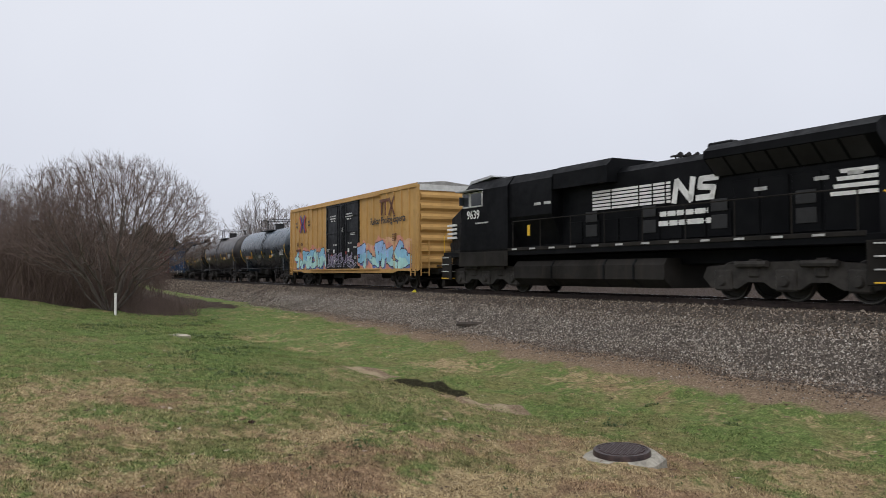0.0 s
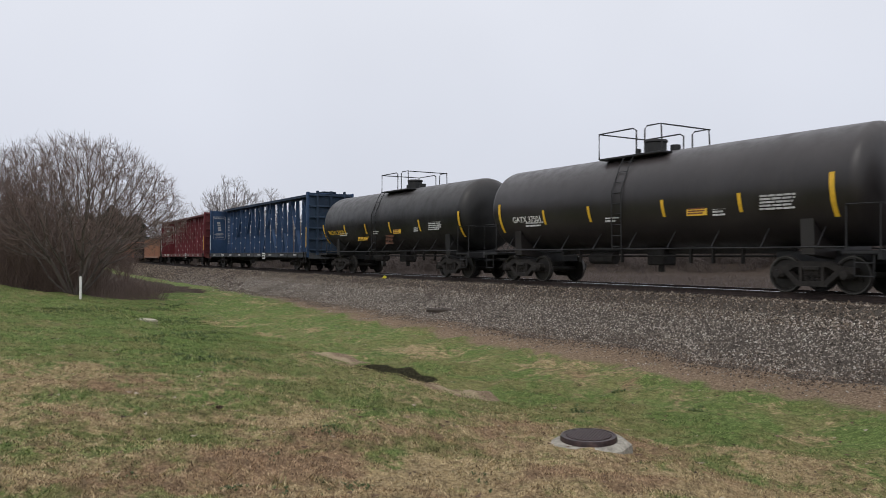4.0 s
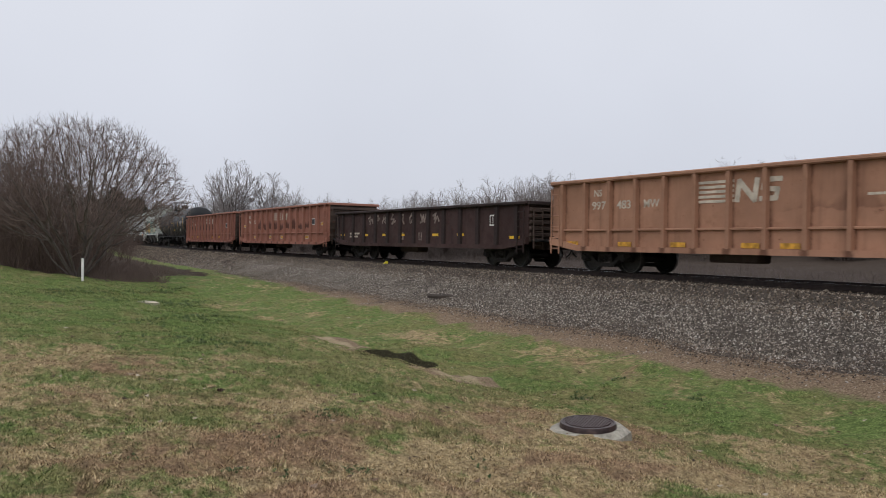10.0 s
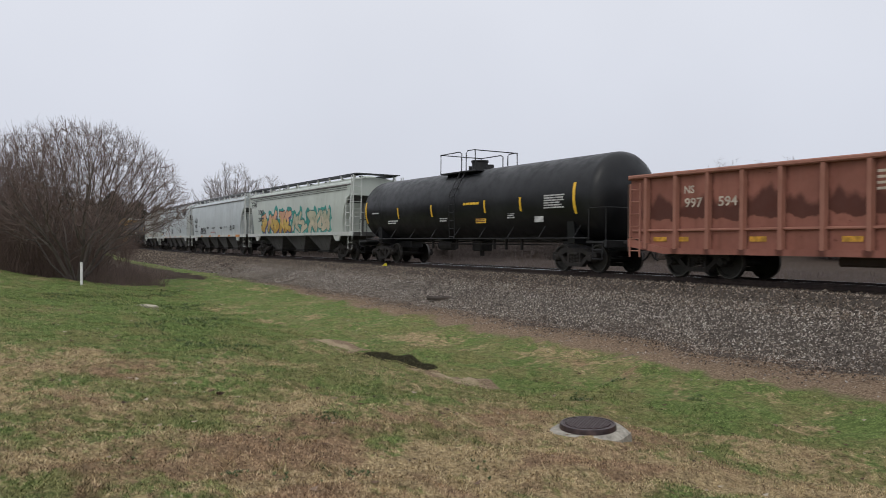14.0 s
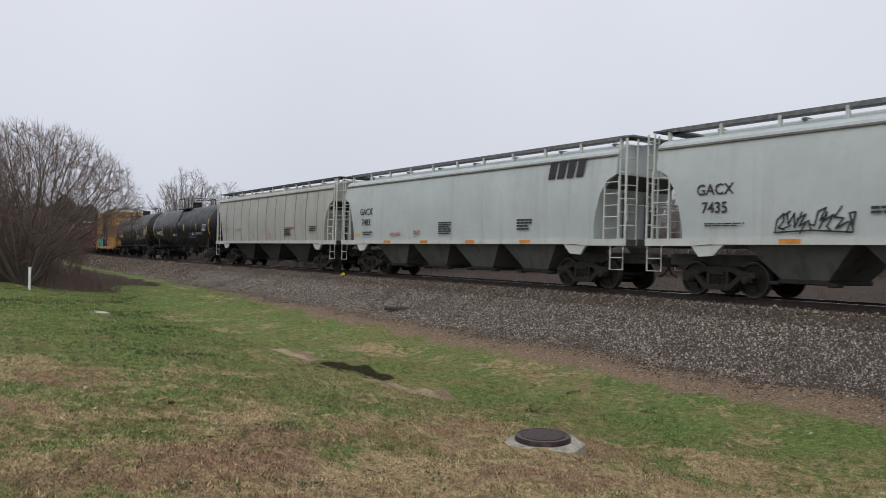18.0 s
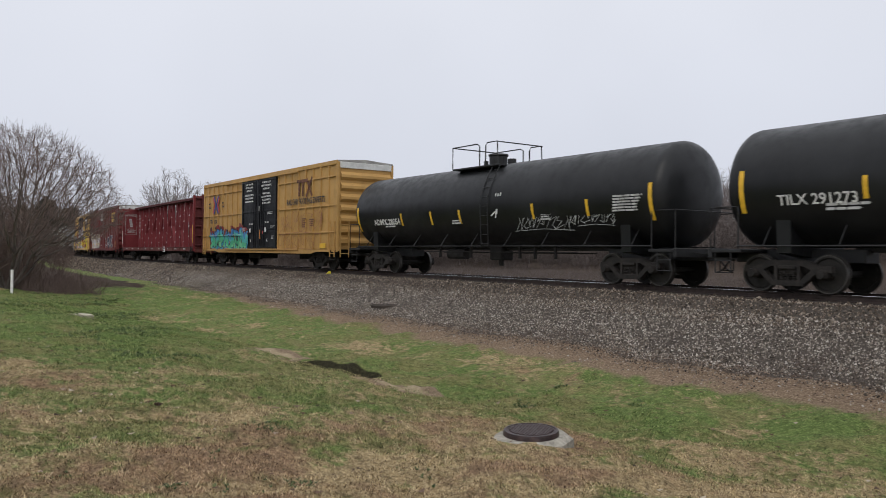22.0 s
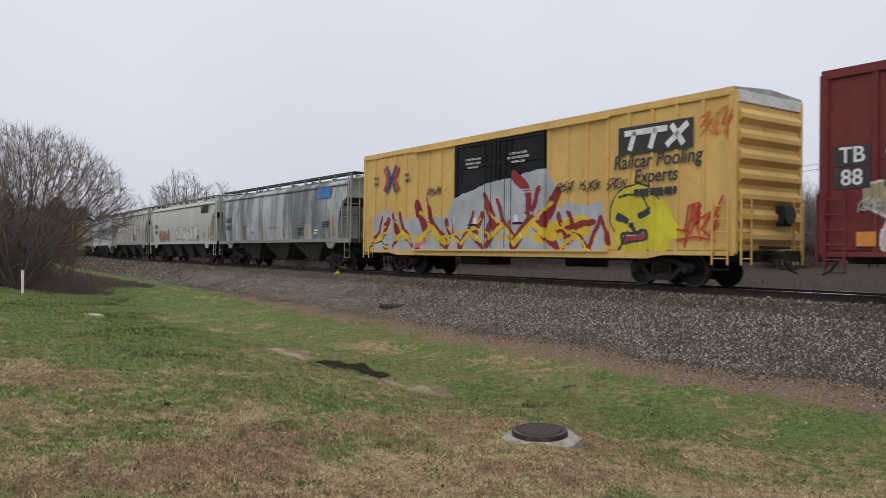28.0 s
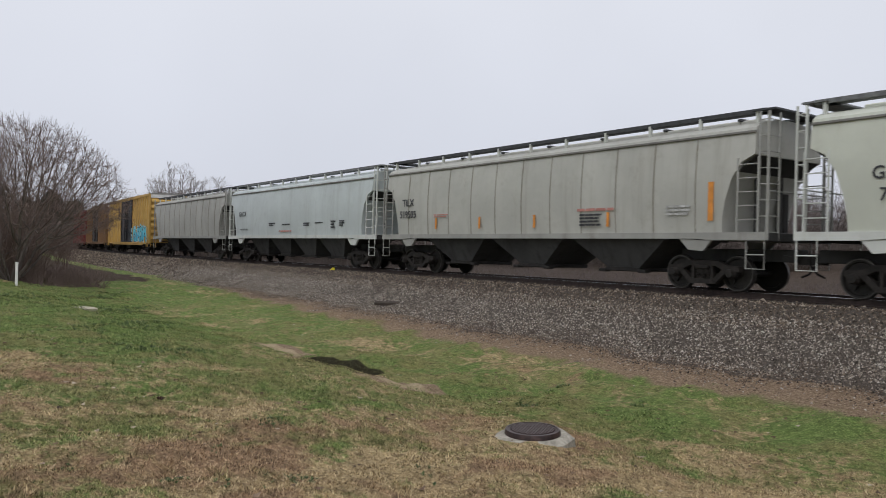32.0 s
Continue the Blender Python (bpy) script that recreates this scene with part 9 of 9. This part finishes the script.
for i, (x, y, k) in enumerate(((-34.1, 125.5, 1.14), (-29.3, 129.0, 1.0), (-38.5, 133.0, 0.96))):
    t = bare_bush("distant_tree", "tall bare tree standing above the far woods", "tree", 70 + i, 12, 13.4, 4.6, 4.0, 0.10, (8, 5, 4), 0.7, FAR_TWIG, FAR_HAZED, "tall trees beyond the track")
    t.matrix_basis = pose(x, y, float(ground_height(*along_across(x, y))) - 0.2, 0, 0, 40 * i) @ Matrix.Diagonal((k, k, k, 1))


def evergreen(x, y, high, seed):
    """A dark dense evergreen far behind the line: a stem under layered sprays of needles."""
    rng = np.random.default_rng(seed)
    t = thing("evergreen_tree", "dark dense evergreen tree beyond the bend of the track", "tree", "evergreens beyond the track", pose(x, y, float(ground_height(*along_across(x, y))) - 0.2))
    part("trunk", Shape().tube([(0, 0, 0), (0, 0, high * 0.9)], 0.25, 8, 0, 0.05), BARK_GREY, t)
    n = 5200
    f = rng.random(n) ** 0.8
    z = high * (0.12 + 0.88 * f)
    r = high * 0.34 * np.sqrt(np.clip(1 - f ** 2.2, 0, 1)) * np.sqrt(rng.random(n)) * (0.85 + 0.2 * np.sin(z * 2.3))
    a = rng.uniform(0, 6.283, n)
    r = r * (1 + 0.18 * np.sin(a * 3 + seed) + 0.12 * np.sin(a * 5 + z))
    roots = np.stack([np.cos(a) * r, np.sin(a) * r, z], -1)
    v, q = slivers(rng, roots, 9000, (0.4, 1.0), 0.16, 0.2)
    me = bpy.data.meshes.new("crown")
    me.from_pydata(v.tolist(), [], q.tolist())
    me.materials.append(NEEDLES)
    part("crown", me, None, t)


# Dark needles, lightened by haze that is put into the colour.
NEEDLES = bark("dark_hazed_evergreen_needles", (0.062, 0.064, 0.054), 0.3)
for i, (x, y, high) in enumerate(((-84.0, 199.0, 14.0), (-77.0, 196.0, 11.5), (-92.0, 203.0, 13.0))):
    evergreen(x, y, high, 90 + i)

# ---------------------------------------------------------------- utility line
POLE_WOOD = plain("weathered_pole_wood", (0.07, 0.055, 0.045), 0.9, 0, 0.3, 2)


def utility_pole(x, y, top):
    p = thing("utility_pole", "weathered wooden utility pole with a crossarm among the trees", "utility pole", "utility poles", pose(x, y, 0.2, 0, 0, 35))
    part("pole", Shape().tube([(0, 0, -0.3), (0, 0, top)], 0.16, 10, 0, 0.11), POLE_WOOD, p)
    arm = part("crossarm", Shape().box(-1.1, 1.1, -0.06, 0.06, top - 0.7, top - 0.55, 0.01), POLE_WOOD, p)
    for a in (-0.95, 0.0, 0.95):
        part("insulator", Shape().turned([(top - 0.55, 0.0), (top - 0.55, 0.05), (top - 0.4, 0.06), (top - 0.36, 0.0)], "z", 8, (a, 0, 0)), ROOF_GREY, arm)
    return p


utility_pole(19.6, 116.4, 9.9)
utility_pole(66.0, 92.0, 15.2)
wire = Shape()
for dz in (0.0, 0.9):
    a, b = Vector((19.6, 116.4, 10.0 + dz * 0.1)), Vector((66.0, 92.0, 15.0 + dz))
    wire.tube([a.lerp(b, i / 16) - Vector((0, 0, 0.9 * (1 - (i / 8 - 1) ** 2))) for i in range(17)], 0.022, 4)
tagged(new("overhead_wire", wire.mesh("overhead_wire", STEEL_BLACK)), "thin dark overhead wires between utility poles", "power line")

# ---------------------------------------------------------------- small things on the lawn
CONCRETE = plain("weathered_concrete", (0.32, 0.295, 0.245), 0.9, 0, 0.4, 7, 0.5)
IRON = plain("rusty_cast_iron_lid", (0.046, 0.028, 0.026), 0.34, 0.3, 0.6, 9, 0.4)
MX, MY, MZ = 1.677, 9.22, -0.45
mh = thing("manhole", "brown cast-iron manhole cover on a pale concrete collar in the lawn", "manhole", at=pose(MX, MY, MZ, 1.5, -2.0, 20))
rng = random.Random(2)
ring = []
for i in range(9):
    a = 2 * math.pi * i / 9 + 0.2
    r = 0.475 * rng.uniform(0.90, 1.08)
    ring.append((math.cos(a) * r, math.sin(a) * r))
col = Shape()
col.add([(x * 1.06, y * 1.06, -0.26) for x, y in ring] + [(x * 1.03, y * 1.03, -0.105) for x, y in ring] + [(x * 0.86, y * 0.86, -0.058) for x, y in ring],
        [tuple(range(8, -1, -1)), tuple(range(18, 27))] + [(r * 9 + i, r * 9 + (i + 1) % 9, r * 9 + 9 + (i + 1) % 9, r * 9 + 9 + i) for r in (0, 1) for i in range(9)])
part("concrete_collar", col, CONCRETE, mh, "pale weathered concrete collar")
part("frame_ring", Shape().turned([(-0.10, 0.0), (-0.10, 0.335), (-0.015, 0.325), (0.0, 0.318), (0.0, 0.295), (-0.012, 0.293), (-0.012, 0.0)], "z", 40), IRON, mh, smooth=40)
lid = part("lid", Shape().turned([(-0.02, 0.0), (-0.02, 0.286), (-0.004, 0.284), (-0.002, 0.27), (-0.010, 0.262), (-0.010, 0.0)], "z", 40), IRON, mh, smooth=40)
stud = Shape().box(-0.014, 0.014, -0.014, 0.014, -0.011, 0.004, 0.003).mesh("stud", IRON)
for i in range(-7, 8):
    for j in range(-7, 8):
        if (i * i + j * j) * 0.034 ** 2 < 0.25 ** 2:
            ob = part("stud", stud, None, lid)
            ob.location = (i * 0.034, j * 0.034, 0)

sx, sy = -9.7, 25.7
flat = Shape().prism([(-0.42, -0.10), (-0.1, -0.17), (0.25, -0.12), (0.45, 0.02), (0.2, 0.15), (-0.2, 0.12)], -0.12, 0.05, "z")
tagged(new("flat_stone", flat.mesh("flat_stone", plain("pale_stone", (0.40, 0.36, 0.28), 0.9, 0, 0.3, 6, 0.5))), "pale flat stone half sunk in the lawn", "stone").matrix_basis = pose(
    sx, sy, float(ground_height(*along_across(sx, sy))) + 0.03, 6, 3, -20)
sx, sy = -2.66, 9.34
clod = Shape()
for i in range(7):
    a = i * 0.9
    clod.add([(0, 0, 0), (math.cos(a) * 0.035, math.sin(a) * 0.035, 0.012), (math.cos(a + 0.5) * 0.04, math.sin(a + 0.5) * 0.04, 0.035 + 0.008 * (i % 3)), (math.cos(a + 1.0) * 0.03, math.sin(a + 1.0) * 0.03, 0.03)], [(0, 1, 2, 3)])
tagged(new("dead_leaf_curl", clod.mesh("dead_leaf_curl", plain("dark_dead_leaf", (0.060, 0.030, 0.020), 0.8, 0, 0.3, 9))), "dark curled dead leaf cluster on the lawn", "leaf").matrix_basis = pose(
    sx, sy, float(ground_height(*along_across(sx, sy)) + lawn_bumps(sx, sy)) + 0.01)

PX, PY = -15.91, 34.51
post_ob = thing("marker_post", "short white plastic marker post at the lawn's edge", "post", at=pose(PX, PY, -0.14))
part("pipe", Shape().turned([(-0.3, 0.0), (-0.3, 0.055), (0.80, 0.055), (0.82, 0.05), (0.82, 0.0)], "z", 14), plain("white_plastic_pipe", (0.75, 0.74, 0.71), 0.5, 0, 0.08, 4), post_ob, smooth=40)
part("cap", Shape().turned([(0.79, 0.0), (0.79, 0.062), (0.84, 0.06), (0.85, 0.0)], "z", 14), plain("white_plastic_cap", (0.7, 0.69, 0.66), 0.5, 0, 0.08, 4), post_ob, smooth=40)

fx, fy, fz = ground_at(-44.5, 1.45)
flag = thing("yellow_rail_marker", "small bright yellow marker lying beside the rail", "marker", at=pose(fx, fy, fz + 0.02, 0, 0, 20) @ Matrix.Diagonal((0.55, 0.6, 0.6, 1)))
part("plate", Shape().prism([(-0.26, 0.0), (0.2, 0.0), (0.16, 0.2), (0.02, 0.24)], -0.05, 0.05), plain("bright_yellow_plastic", (0.72, 0.62, 0.03), 0.5, 0, 0.1, 6), flag)
part("foot", Shape().box(-0.3, 0.24, -0.1, 0.1, -0.05, 0.02, 0.01), STEEL_DARK, flag)

sx, sy, sz = ground_at(-35.5, 3.85)
tagged(new("broken_board", Shape().prism([(-0.5, -0.02), (0.1, -0.05), (0.52, 0.0), (0.5, 0.09), (-0.1, 0.06), (-0.48, 0.07)], -0.06, 0.08).mesh("broken_board", POLE_WOOD)),
       "weathered dark broken board on the ballast's foot", "board").matrix_basis = pose(sx, sy, sz + 0.06, 22, 0, -20)


# ---------------------------------------------------------------- what moves
def car_pose(s, h):
    """The pose of a car whose middle is s metres along the track: it stands on its two trucks."""
    xa, ya = track(s - h)
    xb, yb = track(s + h)
    m = Matrix.Translation(((float(xa) + float(xb)) / 2, (float(ya) + float(yb)) / 2, RAIL_Z))
    return m @ Matrix.Rotation(math.atan2(float(yb) - float(ya), float(xb) - float(xa)), 4, "Z")


def motions():
    for car, mid in CARS:
        walk(car, [(float(t), car_pose(mid + SPEED * (t - 25.0), 6.5)) for t in range(33)])
    first = {}
    for ob, x, z, r in WHEELSETS:
        ob.rotation_mode = "QUATERNION"
        key = (x, r)
        if key not in first:
            first[key] = ob
            walk(ob, [(i / FPS, Matrix.Translation((x, 0, z)) @ Matrix.Rotation((SPEED / FPS / r * i) % (2 * math.pi), 4, "Y")) for i in range(32 * FPS + 1)])
        else:
            ob.animation_data_create()
            ob.animation_data.action = first[key].animation_data.action
            ob.animation_data.action_slot = first[key].animation_data.action_slot


motions()
